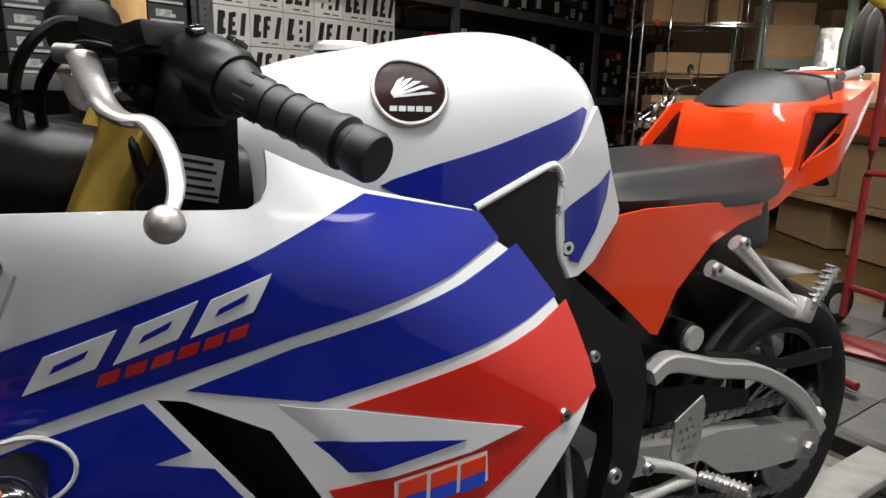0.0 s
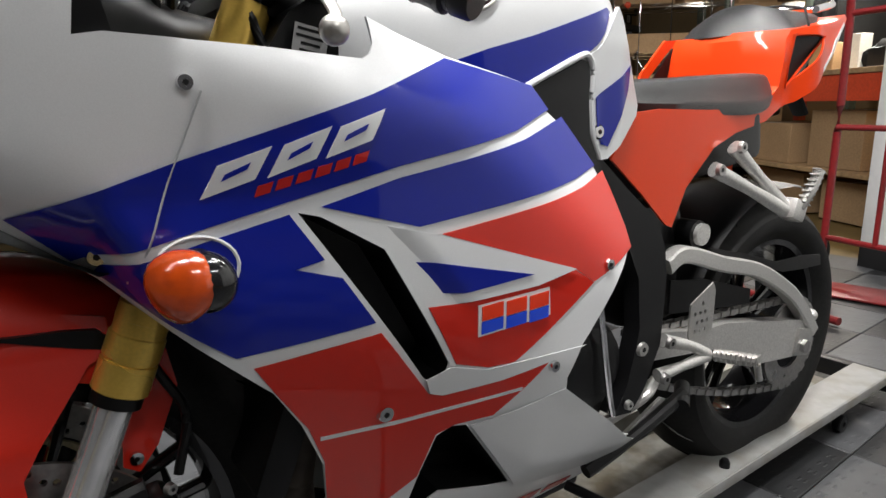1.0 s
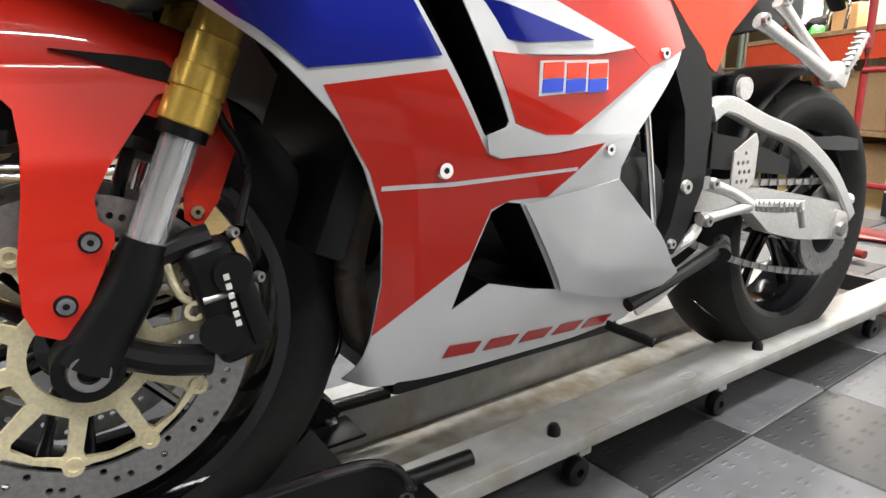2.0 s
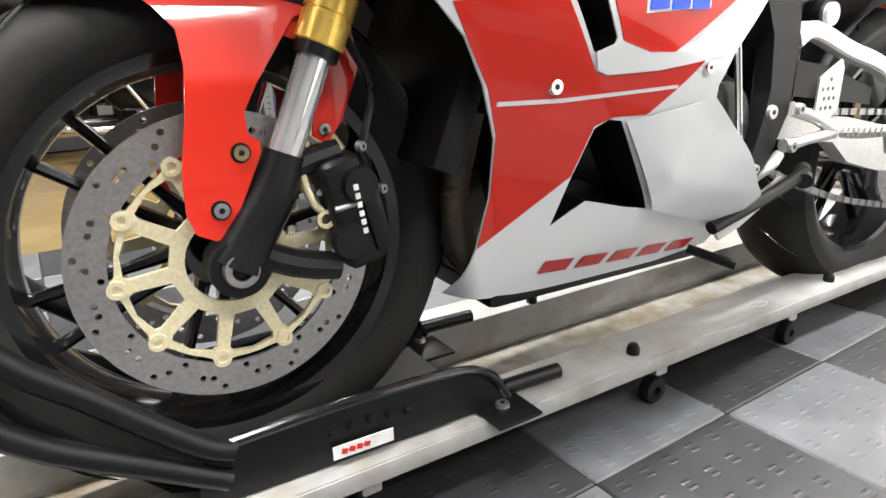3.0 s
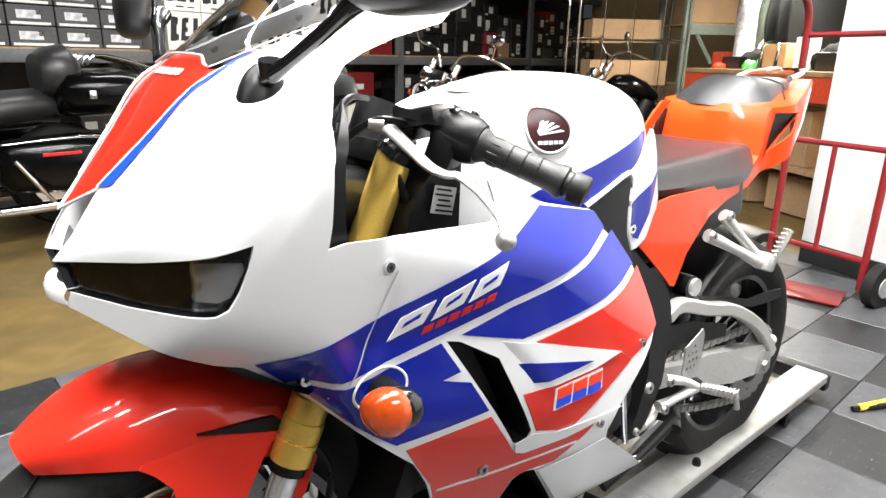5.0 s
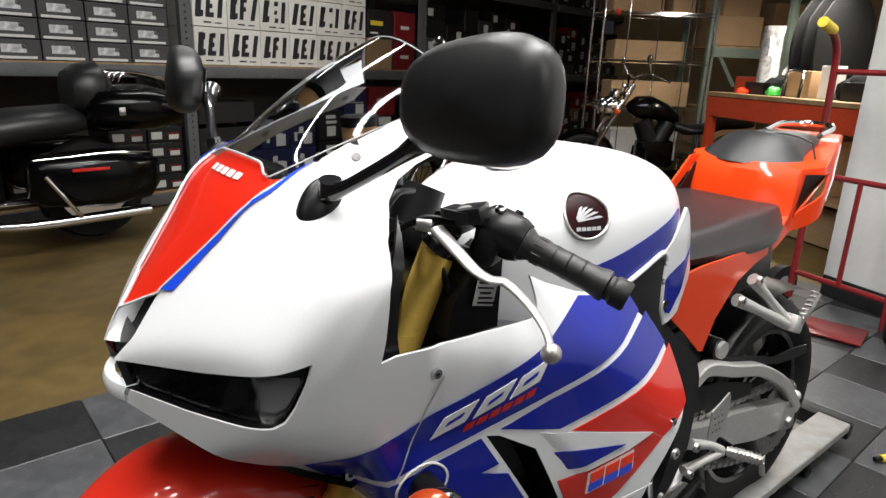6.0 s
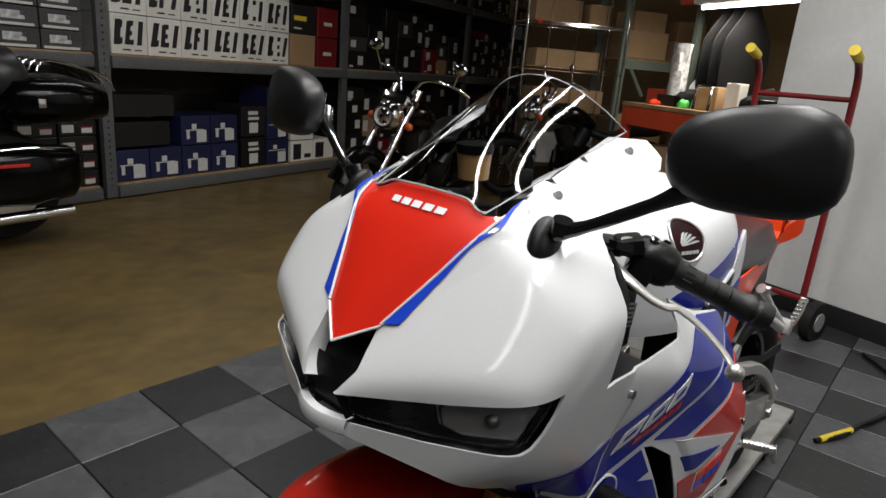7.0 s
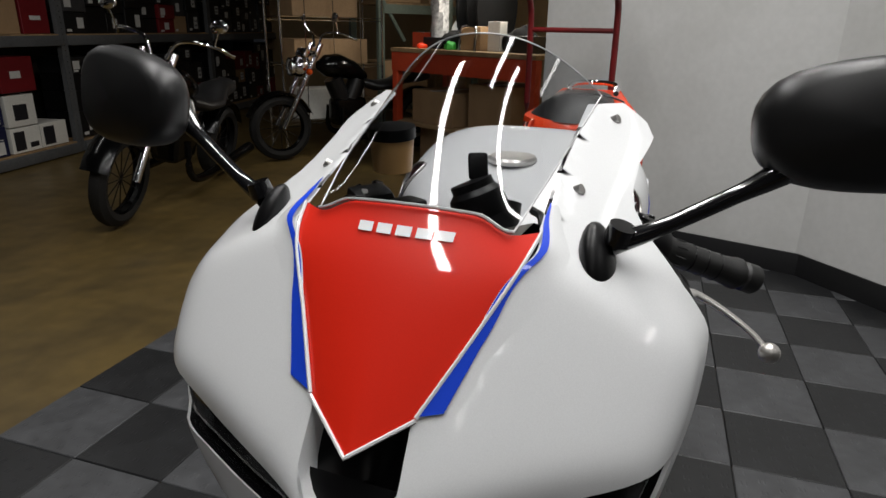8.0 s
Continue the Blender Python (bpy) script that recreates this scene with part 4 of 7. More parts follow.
    bolt((0.093, side * 0.112, 0.450), 0.004, cal, (0, side, 0), STEEL)
    part("brake_hose", tube([(0.15, side * 0.11, 0.50), (0.165, side * 0.10, 0.56), (0.14, side * 0.09, 0.63), (0.17, side * 0.09, 0.72)], 0.005, 8, 6), BLACK, cal)
disc_vs.free()

# front mudguard
rings = []
for k in range(19):
    u = k / 18
    a = radians(118.5 - 58.5 * u)
    rad = 0.336 + 0.008 * math.sin(math.pi * min(1, u * 1.3))
    wide = 0.084 * (1 - (1 - min(1, u * 2.6)) ** 2.2 * 0.62)
    drop = 0.086 * min(1, 0.25 + u * 1.7)
    ring = []
    for j in range(17):
        v = -1 + j / 8
        y = wide * math.copysign(min(1, abs(v) * 1.35) ** 0.9, v) * (1.0 if abs(v) < 0.75 else 1 + 0.25 * (abs(v) - 0.75))
        fall = drop * max(0, abs(v) - 0.42) ** 1.5 / 0.58 ** 1.5 + 0.010 * abs(v)
        r = rad - fall
        ring.append(AXLE_F + Vector((r * math.cos(a), y, r * math.sin(a))))
    rings.append(ring)
bm = loft(rings, closed=False)
bmesh.ops.solidify(bm, geom=bm.faces, thickness=0.003)
guard = part("front_mudguard", bm, MUDGUARD_RED, bike, "glossy red front mudguard")
ARM = [(0.108, 0.668), (0.060, 0.680), (0.000, 0.676), (-0.040, 0.664), (-0.056, 0.650), (-0.042, 0.638), (-0.026, 0.618), (-0.025, 0.585), (-0.031, 0.540), (-0.041, 0.488), (-0.043, 0.445), (-0.036, 0.424), (-0.018, 0.415), (-0.005, 0.418), (0.018, 0.462), (0.036, 0.499), (0.036, 0.510), (0.025, 0.520), (0.024, 0.540), (0.040, 0.568), (0.088, 0.629), (0.100, 0.632), (0.108, 0.645)]
for side in (-1, 1):
    place = lambda x, z, out, side=side: Vector((x, side * (max(0.0895 - 0.8 * max(0.0, z - 0.652), 0.114 - 0.33 * max(0.0, z - 0.571)) + out), z))
    arm = part("mudguard_arm", sheet(ARM, place, 0.004, 0.008), MUDGUARD_RED, guard, "red mudguard arm")
    for x, z in ((0.016, 0.501), (-0.010, 0.446)):
        bolt((x, side * 0.115, z), 0.009, arm, (0, side, 0))
    part("mudguard_slot", sheet([(0.007, 0.669), (0.034, 0.6665), (0.071, 0.664), (0.098, 0.660), (0.106, 0.652), (0.100, 0.640), (0.082, 0.645), (0.057, 0.653), (0.031, 0.662)], plane_y(0.0915, side), 0.006, 0.012), BLACK, arm, "black slot behind the mudguard")
    bolt((0.118, side * 0.075, 0.512), 0.008, guard, (0, side, 0))
    part("mudguard_rear", sheet([(0.10, 0.66), (0.155, 0.64), (0.165, 0.58), (0.140, 0.52), (0.120, 0.495), (0.105, 0.505), (0.108, 0.54), (0.10, 0.60)], plane_y(0.074, side), 0.004, 0.015), MUDGUARD_RED, guard, "red rear mudguard flap")

# handlebars
for side in (-1, 1):
    inner, outer = Vector((0.292, side * 0.135, 1.008)), Vector((0.3815, side * 0.3035, 0.941))
    way = (outer - inner).normalized()
    bar = part("handlebar", cyl(inner, outer, 0.011), BLACK, bike, "black clip-on handlebar")
    g0, g1 = inner + way * 0.083, outer - way * 0.012
    prof = [(0, 0.0), (0.0205, 0.0), (0.0215, 0.004), (0.0205, 0.010), (0.0165, 0.016), (0.0160, 0.055), (0.0162, 0.090), (0.0175, 0.102), (0.0190, 0.106), (0.0190, 0.112), (0.0150, 0.114), (0.0150, 0.118), (0.0175, 0.121), (0.0178, 0.136), (0.0160, 0.139), (0, 0.139)]
    m = Matrix.Translation(inner + way * 0.066) @ way.to_track_quat("Y", "Z").to_matrix().to_4x4()
    part("grip", lathe(prof, m, 40), GRIP, bar, "ribbed black rubber grip")
    m2 = Matrix.Translation(inner + way * 0.040) @ way.to_track_quat("Y", "Z").to_matrix().to_4x4()
    part("switch_housing", lathe([(0, -0.024), (0.022, -0.024), (0.027, -0.018), (0.029, 0.0), (0.028, 0.022), (0.024, 0.032), (0, 0.034)], m2, 32), BLACK, bar, "black switch housing")
    part("switch_housing", box((0.05, 0.035, 0.05), m2 @ pose(0.004, -0.005, -0.018), 0.012, 3), BLACK, bar)
    part("clamp", box((0.055, 0.036, 0.03), pose(0.285, side * 0.112, 1.0, 0, 0, side * -25), 0.006), BLACK, bar)
    piv = Vector((0.264, side * 0.157, 1.014))
    part("lever_perch", box((0.05, 0.034, 0.02), Matrix.Translation(piv + Vector((0.012, -side * 0.004, 0.003))) @ pose(0, 0, 0, side * 12, 0, side * -35), 0.005), BLACK, bar, "black lever perch")
    part("lever_perch", sheet([(-0.036, 0.004), (-0.030, -0.010), (0.002, -0.014), (0.026, -0.034), (0.044, -0.030), (0.046, 0.010), (0.020, 0.016), (-0.012, 0.012)], lambda u, v, out, piv=piv, side=side: piv + Vector((u, side * v, 0.006 - 0.25 * u + out)), 0.010, 0.02), BLACK, bar)
    part("perch_bolt", cyl(piv + Vector((0, 0, 0.004)), piv + Vector((-0.002, 0, 0.012)), 0.0085, 0.008), ALU, bar, "slotted alloy pivot screw")
    part("bolt_slot", box((0.015, 0.0018, 0.001), Matrix.Translation(piv + Vector((-0.002, 0, 0.0122))) @ pose(0, -12, 35)), BLACK, bar)
    part("cable_adjuster", tube([Vector((0.228, side * 0.138, 1.004)), Vector((0.214, side * 0.128, 1.006))], [0.008, 0.007], 12), ALU, bar, "alloy cable adjuster")
    part("fork_cap", lathe([(0, 0), (0.027, 0), (0.027, 0.012), (0.022, 0.016), (0.014, 0.016), (0.014, 0.028), (0, 0.028)], Matrix.Translation(on_fork(0.965, side * 0.103)) @ (on_fork(0.6, 0) - on_fork(0.5, 0.05)).to_track_quat("Y", "Z").to_matrix().to_4x4(), 28), GLOSS_BLACK, bar, "black fork cap with adjuster")
    part("switch_button", box((0.016, 0.010, 0.008), m2 @ pose(-0.012, 0.010, 0.026, 0, -20), 0.003), GLOSS_BLACK, bar)
    part("switch_button", box((0.012, 0.012, 0.008), m2 @ pose(0.010, -0.008, 0.027, 0, 20), 0.003), GLOSS_BLACK, bar)
    for k in range(9):
        a0 = 2 * math.pi * k / 9
        part("grip_rib", tube([m @ Vector((0.0165 * math.cos(a0), 0.020 + 0.006 * q, 0.0165 * math.sin(a0))) for q in range(3)], 0.0012, 5), GRIP, bar)
    for k in range(3):
        part("grip_rib", tube([m @ Vector((0.0164 * math.cos(a0), 0.045 + 0.018 * k, 0.0164 * math.sin(a0))) for a0 in (2 * math.pi * q / 24 for q in range(25))], 0.0008, 5), BLACK, bar)
    pts = [Vector((x, side * y, z)) for x, y, z in ((0.229, 0.148, 1.003), (0.232, 0.185, 0.984), (0.237, 0.211, 0.969), (0.2455, 0.228, 0.962), (0.256, 0.236, 0.961), (0.262, 0.256, 0.951), (0.2635, 0.278, 0.938), (0.261, 0.298, 0.925), (0.2545, 0.312, 0.914))]
    lever = part("lever", tube(pts, [0.0105, 0.0095, 0.0088, 0.0085, 0.0078, 0.0068, 0.0058, 0.005, 0.0045], 14, 5, flat=0.55), ALU, bar, "polished alloy lever with ball end")
    part("lever_ball", ball((0.2515, side * 0.3165, 0.910), 0.0108), ALU, lever)
part("ignition_lock", lathe([(0, -0.02), (0.03, -0.02), (0.032, -0.008), (0.03, 0.006), (0.024, 0.012), (0.024, 0.02), (0, 0.022)], Matrix.Translation((0.240, 0, 1.040)) @ pose(0, 0, 0, 90 - 23), 32), BLACK, bike, "black ignition lock")
part("key", box((0.006, 0.022, 0.03), pose(0.252, 0.004, 1.074, 0, 20, 30), 0.004), BLACK, bike, "black ignition key")
part("brake_reservoir", cyl((0.285, 0.125, 1.052), (0.283, 0.125, 1.092), 0.024, 0.027), AMBER_FLUID, bike, "amber brake fluid reservoir")
part("reservoir_cap", cyl((0.283, 0.125, 1.092), (0.282, 0.125, 1.106), 0.029), BLACK, bike, "black reservoir cap")
for pts in (((0.262, -0.15, 1.005), (0.225, -0.125, 1.010), (0.200, -0.085, 0.975), (0.205, -0.04, 0.90)), ((0.255, -0.06, 1.03), (0.215, -0.08, 1.030), (0.185, -0.085, 0.985), (0.19, -0.08, 0.90)), ((0.275, -0.10, 0.985), (0.258, -0.120, 0.950), (0.27, -0.13, 0.905), (0.30, -0.12, 0.86))):
    part("cable", tube(pts, 0.0045, 8, 8), BLACK, bike, "black control cable")
sticker = part("warning_label", box((0.034, 0.001, 0.034), pose(0.300, -0.158, 0.915, 0, 12), 0.0003), LABEL_GREY, bike, "pale grey warning label with lines of print")
for k in range(5):
    part("print_bar", box((0.027 - 0.004 * (k % 3), 0.0006, 0.0025), pose(0.300, -0.1588, 0.902 + 0.0065 * k, 0, 12)), BLACK, sticker)

# fuel tank; its centre line runs a little across the fairing's
TX = [0.335, 0.36, 0.42, 0.52, 0.64, 0.72, 0.78, 0.83, 0.87, 0.895]
TZ = [0.948, 0.978, 1.014, 1.038, 1.060, 1.050, 1.021, 0.964, 0.901, 0.864]
TW = [0.033, 0.097, 0.154, 0.193, 0.203, 0.190, 0.155, 0.108, 0.060, 0.020]
TANK_LEAN = 0.06


def smooth_table(xs, ys, n):
    line = spline([Vector((x, y, 0)) for x, y in zip(xs, ys)], n)
    return [p.x for p in line], [p.y for p in line]


(TX, TZ), (_, TW) = smooth_table(TX, TZ, 6), smooth_table(TX, TW, 6)


def tank_half(x, z):
    top, w = np.interp(x, TX, TZ), np.interp(x, TX, TW)
    k = max(0.0, min(0.9999, (z - 0.885) / (top - 0.885))) if top > 0.887 else 0.0
    return float(w * (1 - k ** 3.956) ** 0.316)


def tank_side(side):
    return lambda x, z: tank_half(x, z) + side * TANK_LEAN * x


rings = []
for x, top, w in zip(TX, TZ, TW):
    ring = []
    for j in range(57):
        u = -1 + j / 28
        a = abs(u)
        if a < 0.75:
            k = 1 - (a / 0.75) ** 2.2
            z = 0.885 + (top - 0.885) * k ** 0.6 if top > 0.887 else min(top, 0.885)
            y = tank_half(x, z) if a > 1e-6 else 0.0
        else:
            z = min(top, 0.885) - (a - 0.75) / 0.25 * 0.045
            y = w
        ring.append(Vector((x, math.copysign(y, u) + TANK_LEAN * x, z)))
    rings.append(ring)
tank = part("fuel_tank", loft(rings, closed=False), WHITE, bike, "glossy white fuel tank with a blue side band", sharp=1.2)
EMBLEM_RED = material("dark_red_emblem", (0.022, 0.003, 0.0045), rough=0.4, vary=0.3, grain=40, stain=(0.008, 0.006, 0.007), stain_scale=35)
EMBLEM_RED.node_tree.nodes["Principled BSDF"].inputs["Specular IOR Level"].default_value = 0.1
for side in (-1, 1):
    own = tank_side(side)
    decal("blue_panel", [(0.462, 0.900), (0.473, 0.906), (0.509, 0.918), (0.571, 0.934), (0.642, 0.955), (0.715, 0.976), (0.724, 0.972), (0.703, 0.942), (0.685, 0.928), (0.649, 0.910), (0.604, 0.895), (0.552, 0.872), (0.50, 0.880)], BLUE, tank, "deep blue tank band", side=side, width=own, lift=0.0015, step=0.008)
    wing = [(0.728, 0.977), (0.745, 0.945), (0.764, 0.909), (0.803, 0.852), (0.800, 0.838), (0.712, 0.784), (0.700, 0.783), (0.687, 0.800), (0.680, 0.822), (0.675, 0.858), (0.676, 0.902), (0.662, 0.913), (0.690, 0.925), (0.706, 0.942)]
    on_wing = lambda x, z, side=side: max(0.158 - 0.42 * max(0.0, x - 0.735) - 0.10 * max(0.0, z - 0.93), tank_side(side)(x, z) + 0.002) if side < 0 else 0.235 - 0.42 * max(0.0, x - 0.735)
    wp = part("tank_wing", sheet(wing, bent(on_wing, side), 0.006, 0.008), WHITE, tank, "white side wing of the tank")
    part("blue_panel", sheet([(0.682, 0.863), (0.762, 0.905), (0.757, 0.873), (0.710, 0.800), (0.697, 0.804), (0.687, 0.828)], bent(on_wing, side), 0.001, 0.008, lift=0.0015), BLUE, wp, "deep blue wing panel")
    bolt((0.691, side * (on_wing(0.691, 0.82) + 0.001), 0.820), 0.009, wp, (0, side, 0))
    # round emblem, flush on the tank's shoulder
    ex, ez = 0.495, 0.9865
    c = Vector((ex, side * own(ex, ez), ez))
    du = Vector((ex + 0.03, side * own(ex + 0.03, ez), ez)) - Vector((ex - 0.03, side * own(ex - 0.03, ez), ez))
    dv = Vector((ex, side * own(ex, ez + 0.022), ez + 0.022)) - Vector((ex, side * own(ex, ez - 0.022), ez - 0.022))
    nrm = du.cross(dv).normalized()
    if nrm.y * side < 0:
        nrm = -nrm
    right = (du - du.dot(nrm) * nrm).normalized() * -side
    up = nrm.cross(right)

    def on_tank(u, v, out, c=c, right=right, up=up, own=own, side=side):
        p = c + right * u + up * v
        return Vector((p.x, side * (own(p.x, p.z) + out), p.z))

    emblem = part("tank_emblem", sheet(round_loop((0, 0), 0.035, 48), on_tank, 0.002, 0.007, lift=0.0022), EMBLEM_RED, tank, "round black and dark red emblem in a chrome ring")
    part("emblem_ring", tube([on_tank(0.0352 * math.cos(a), 0.0352 * math.sin(a), 0.0036) for a in (2 * math.pi * k / 48 for k in range(49))], 0.0022, 8), ALU, emblem, "chrome ring")
    for k in range(5):
        a, ln = radians(8 + 12 * k), 0.046 - 0.0045 * k
        ca, sa = math.cos(a), math.sin(a)
        feather = [(-0.021 + ca * u - sa * v, -0.007 + sa * u + ca * v) for u, v in ((0.004, -0.0008), (ln, -0.0010), (ln - 0.006, 0.0024), (0.006, 0.0016))]
        part("emblem_feather", sheet(feather, on_tank, 0.0006, 0.006, lift=0.0032), SILVER, emblem)
    for k in range(5):
        u0 = -0.0200 + 0.0083 * k
        part("emblem_bar", sheet([(u0, -0.0215), (u0 + 0.0066, -0.0215), (u0 + 0.0066, -0.0158), (u0, -0.0158)], on_tank, 0.0006, 0.006, lift=0.0032), SILVER, emblem)
    pad = [(0.545, 0.866), (0.566, 0.876), (0.651, 0.909), (0.661, 0.907), (0.666, 0.896), (0.665, 0.860), (0.670, 0.815), (0.689, 0.786), (0.705, 0.770), (0.700, 0.730), (0.660, 0.735), (0.62, 0.80)]
    on_pad = lambda x, z, side=side: max(0.160, tank_side(side)(x, z) + 0.004)
    part("frame_cover", sheet(pad, bent(on_pad, side), 0.014, 0.012), FRAME, bike, "dark textured frame cover")
    edge = [(0.556, 0.876), (0.60, 0.895), (0.650, 0.914), (0.664, 0.912), (0.672, 0.898), (0.671, 0.860), (0.676, 0.818), (0.694, 0.786)]
    part("white_edge", tube([(x, side * (on_pad(x, z) - 0.001), z) for x, z in edge], 0.0042, 8, 4), WHITE, tank, "white edge of the tank")
part("fuel_cap", lathe([(0, -0.004), (0.035, -0.004), (0.037, 0.002), (0.034, 0.006), (0, 0.007)], Matrix.Translation((0.500, 0.032, 1.035)) @ pose(0, 0, 0, 90), 40), ALU, bike, "alloy fuel cap")

# seats and tail; the tail stands a little to the right of the tank's centre line
def leant(bm):
    for v in bm.verts:
        v.co.y += 0.0965 * max(0.0, v.co.x - 0.75)
    return bm


def seat_axis(x):
    return 0.064 * x - 0.004


def saddle(rows):
    """A cushion with a flat crowned top, slanted sides and a skirt; each row is x, half width at the ridge and at the foot, ridge, foot and dish."""
    rings = []
    for x, wt, wb, zt, zb, dish in rows:
        side = [(1.0, 0.0), (1.02, 0.28), (0.99, 0.36), (0.94, 0.62), (0.885, 0.90), (0.84, 0.985)]
        half = [(wb * a if k < 3 else wt + (wb - wt) * (a - 0.84) / 0.16 * 0.9, zb + (zt - zb) * h) for k, (a, h) in enumerate(side)]
        half += [(wt * 0.90, zt + 0.001), (wt * 0.6, zt - dish * 0.6), (wt * 0.25, zt - dish)]
        ring = [Vector((x, seat_axis(x) - y, z)) for y, z in half] + [Vector((x, seat_axis(x), zt - dish))] + [Vector((x, seat_axis(x) + y, z)) for y, z in reversed(half)]
        rings.append(ring)
    lines = [spline([r[k] for r in rings], 3) for k in range(len(rings[0]))]
    return loft(lines, closed=False)


part("rider_seat", saddle(((0.800, 0.072, 0.100, 0.872, 0.850, 0.0), (0.822, 0.104, 0.134, 0.882, 0.846, 0.002), (0.86, 0.120, 0.148, 0.889, 0.841, 0.004), (0.96, 0.124, 0.156, 0.893, 0.836, 0.006), (1.06, 0.126, 0.160, 0.898, 0.832, 0.006), (1.16, 0.128, 0.160, 0.902, 0.830, 0.004), (1.235, 0.127, 0.152, 0.904, 0.838, 0.002), (1.285, 0.118, 0.136, 0.902, 0.860, 0.0), (1.305, 0.090, 0.104, 0.895, 0.880, 0.0))), LEATHER, bike, "black textured vinyl rider seat with slanted sides", sharp=1.0)
# pillion pad: an arched front face, a raised seam, then a top that narrows to the rear
rows = []
for x0, sweep, w, z0, crown, power, skirt in ((1.300, 0.082, 0.134, 0.984, 0.000, 2.0, 0.0), (1.318, 0.070, 0.131, 0.988, 0.016, 2.2, 0.0), (1.345, 0.050, 0.127, 0.992, 0.036, 2.4, 0.0), (1.378, 0.028, 0.122, 0.996, 0.050, 2.4, 0.0), (1.395, 0.018, 0.120, 0.998, 0.056, 2.4, 0.002),
                                       (1.425, 0.012, 0.112, 1.004, 0.046, 3.0, 0.004), (1.48, 0.004, 0.102, 1.012, 0.036, 3.6, 0.004), (1.54, 0.0, 0.094, 1.022, 0.026, 4.0, 0.004), (1.595, 0.0, 0.084, 1.030, 0.018, 4.0, 0.004), (1.612, 0.0, 0.076, 1.030, 0.004, 4.0, 0.0)):
    row = []
    for v in map(float, np.linspace(-1, 1, 25)):
        x = x0 + sweep * v * v
        row.append(Vector((x, seat_axis(x) + 0.012 + w * v, z0 + crown * (1 - abs(v) ** power) + 0.004 * v * v)))
    foot = [Vector((row[0].x, row[0].y, row[0].z - 0.012)), Vector((row[-1].x, row[-1].y, row[-1].z - 0.012))]
    rows.append([foot[0]] + row + [foot[1]])
pillion = part("pillion_seat", loft(rows, closed=False), LEATHER, bike, "black vinyl pillion seat with an arched front", sharp=1.0)
part("seat_seam", leant(tube([(1.455 - 0.02 * (y / 0.09) ** 2, y, 1.0500 - 0.021 * (y / 0.107) ** 2 - (0.03 if abs(y) > 0.105 else 0)) for y in map(float, np.linspace(-0.107, 0.107, 15))], 0.0026, 6)), LEATHER, pillion, "stitched seam")
TAIL = [(0.752, 0.779), (0.806, 0.842), (0.870, 0.846), (1.000, 0.842), (1.120, 0.840), (1.200, 0.844), (1.245, 0.856), (1.285, 0.880), (1.298, 0.930), (1.305, 0.965), (1.320, 0.985), (1.360, 0.992), (1.450, 1.001), (1.580, 1.021), (1.690, 1.043),
        (1.715, 1.036), (1.660, 1.014), (1.520, 0.962), (1.430, 0.922), (1.370, 0.882), (1.330, 0.851), (1.240, 0.816), (1.122, 0.800), (1.043, 0.778), (0.957, 0.718), (0.921, 0.658), (0.903, 0.664), (0.830, 0.722)]
WINDOW = [(1.324, 0.976), (1.402, 0.974), (1.310, 0.878)]


def tail_width(x, z):
    k = max(0.0, min(1.0, (x - 1.305) / 0.06))
    flare = 0.042 * k * k * (3 - 2 * k) - 0.17 * max(0.0, x - 1.375)
    return 0.130 - 0.03 * max(0.0, x - 0.95) + flare - 0.2 * max(0, z - 0.95)


for side in (-1, 1):
    wide = 0.0 if side < 0 else 0.025
    tail = part("tail_fairing", leant(sheet(TAIL, bent(lambda x, z: tail_width(x, z) + wide * min(1.0, max(0.0, x - 1.0) / 0.3), side), 0.004, 0.013, (WINDOW,))), TAIL_FLAME, bike, "glossy orange-red tail fairing")
    part("tail_vent", leant(loft([[bent(tail_width, side)(x, z, -0.002) for x, z in WINDOW], [Vector((x + 0.05, side * (tail_width(1.33, z) - 0.02), z - 0.004)) for x, z in WINDOW]])), BLACK, tail, "black louvred vent")
    part("window_rim", leant(tube([bent(tail_width, side)(x, z, 0.001) for x, z in WINDOW + WINDOW[:1]], 0.003, 6)), TAIL_FLAME, tail)
    part("pale_panel", leant(sheet([(1.40, 0.914), (1.52, 0.974), (1.66, 1.023), (1.66, 1.016), (1.52, 0.964), (1.40, 0.906)], bent(tail_width, side), 0.0011, 0.012, lift=0.0015)), WHITE, tail, "pale lower tail edge")
    bolt((0.907, side * 0.124 + 0.015, 0.678), 0.0075, tail, (0, side, 0))
rows = []
for x, z, c in ((1.200, 0.831, 0.0), (1.245, 0.846, 0.0), (1.285, 0.880, 0.004), (1.298, 0.930, 0.008), (1.305, 0.965, 0.007), (1.320, 0.985, 0.004), (1.36, 0.992, 0.0), (1.45, 1.001, 0.0), (1.58, 1.021, 0.0), (1.69, 1.043, 0.0), (1.715, 1.036, 0.0)):
    rows.append([Vector((x - c * 2 * (1 - abs(v) ** 2), v * (tail_width(x, z) - 0.0005 + (0.025 if v > 0 else 0)), z + c * (1 - v * v))) for v in map(float, np.linspace(-1, 1, 13))])
part("tail_top", leant(loft(rows, closed=False)), TAIL_FLAME, bike, "orange-red tail top between the seats")
part("vent_strut", sheet([(1.196, 0.880), (1.209, 0.914), (1.285, 0.986), (1.325, 0.988), (1.304, 0.969), (1.234, 0.906), (1.222, 0.880)], lambda x, z, out: Vector((x, 0.200 + out, z)), 0.006, 0.02), TAIL_FLAME, bike, "orange-red strut beside the tail vent")
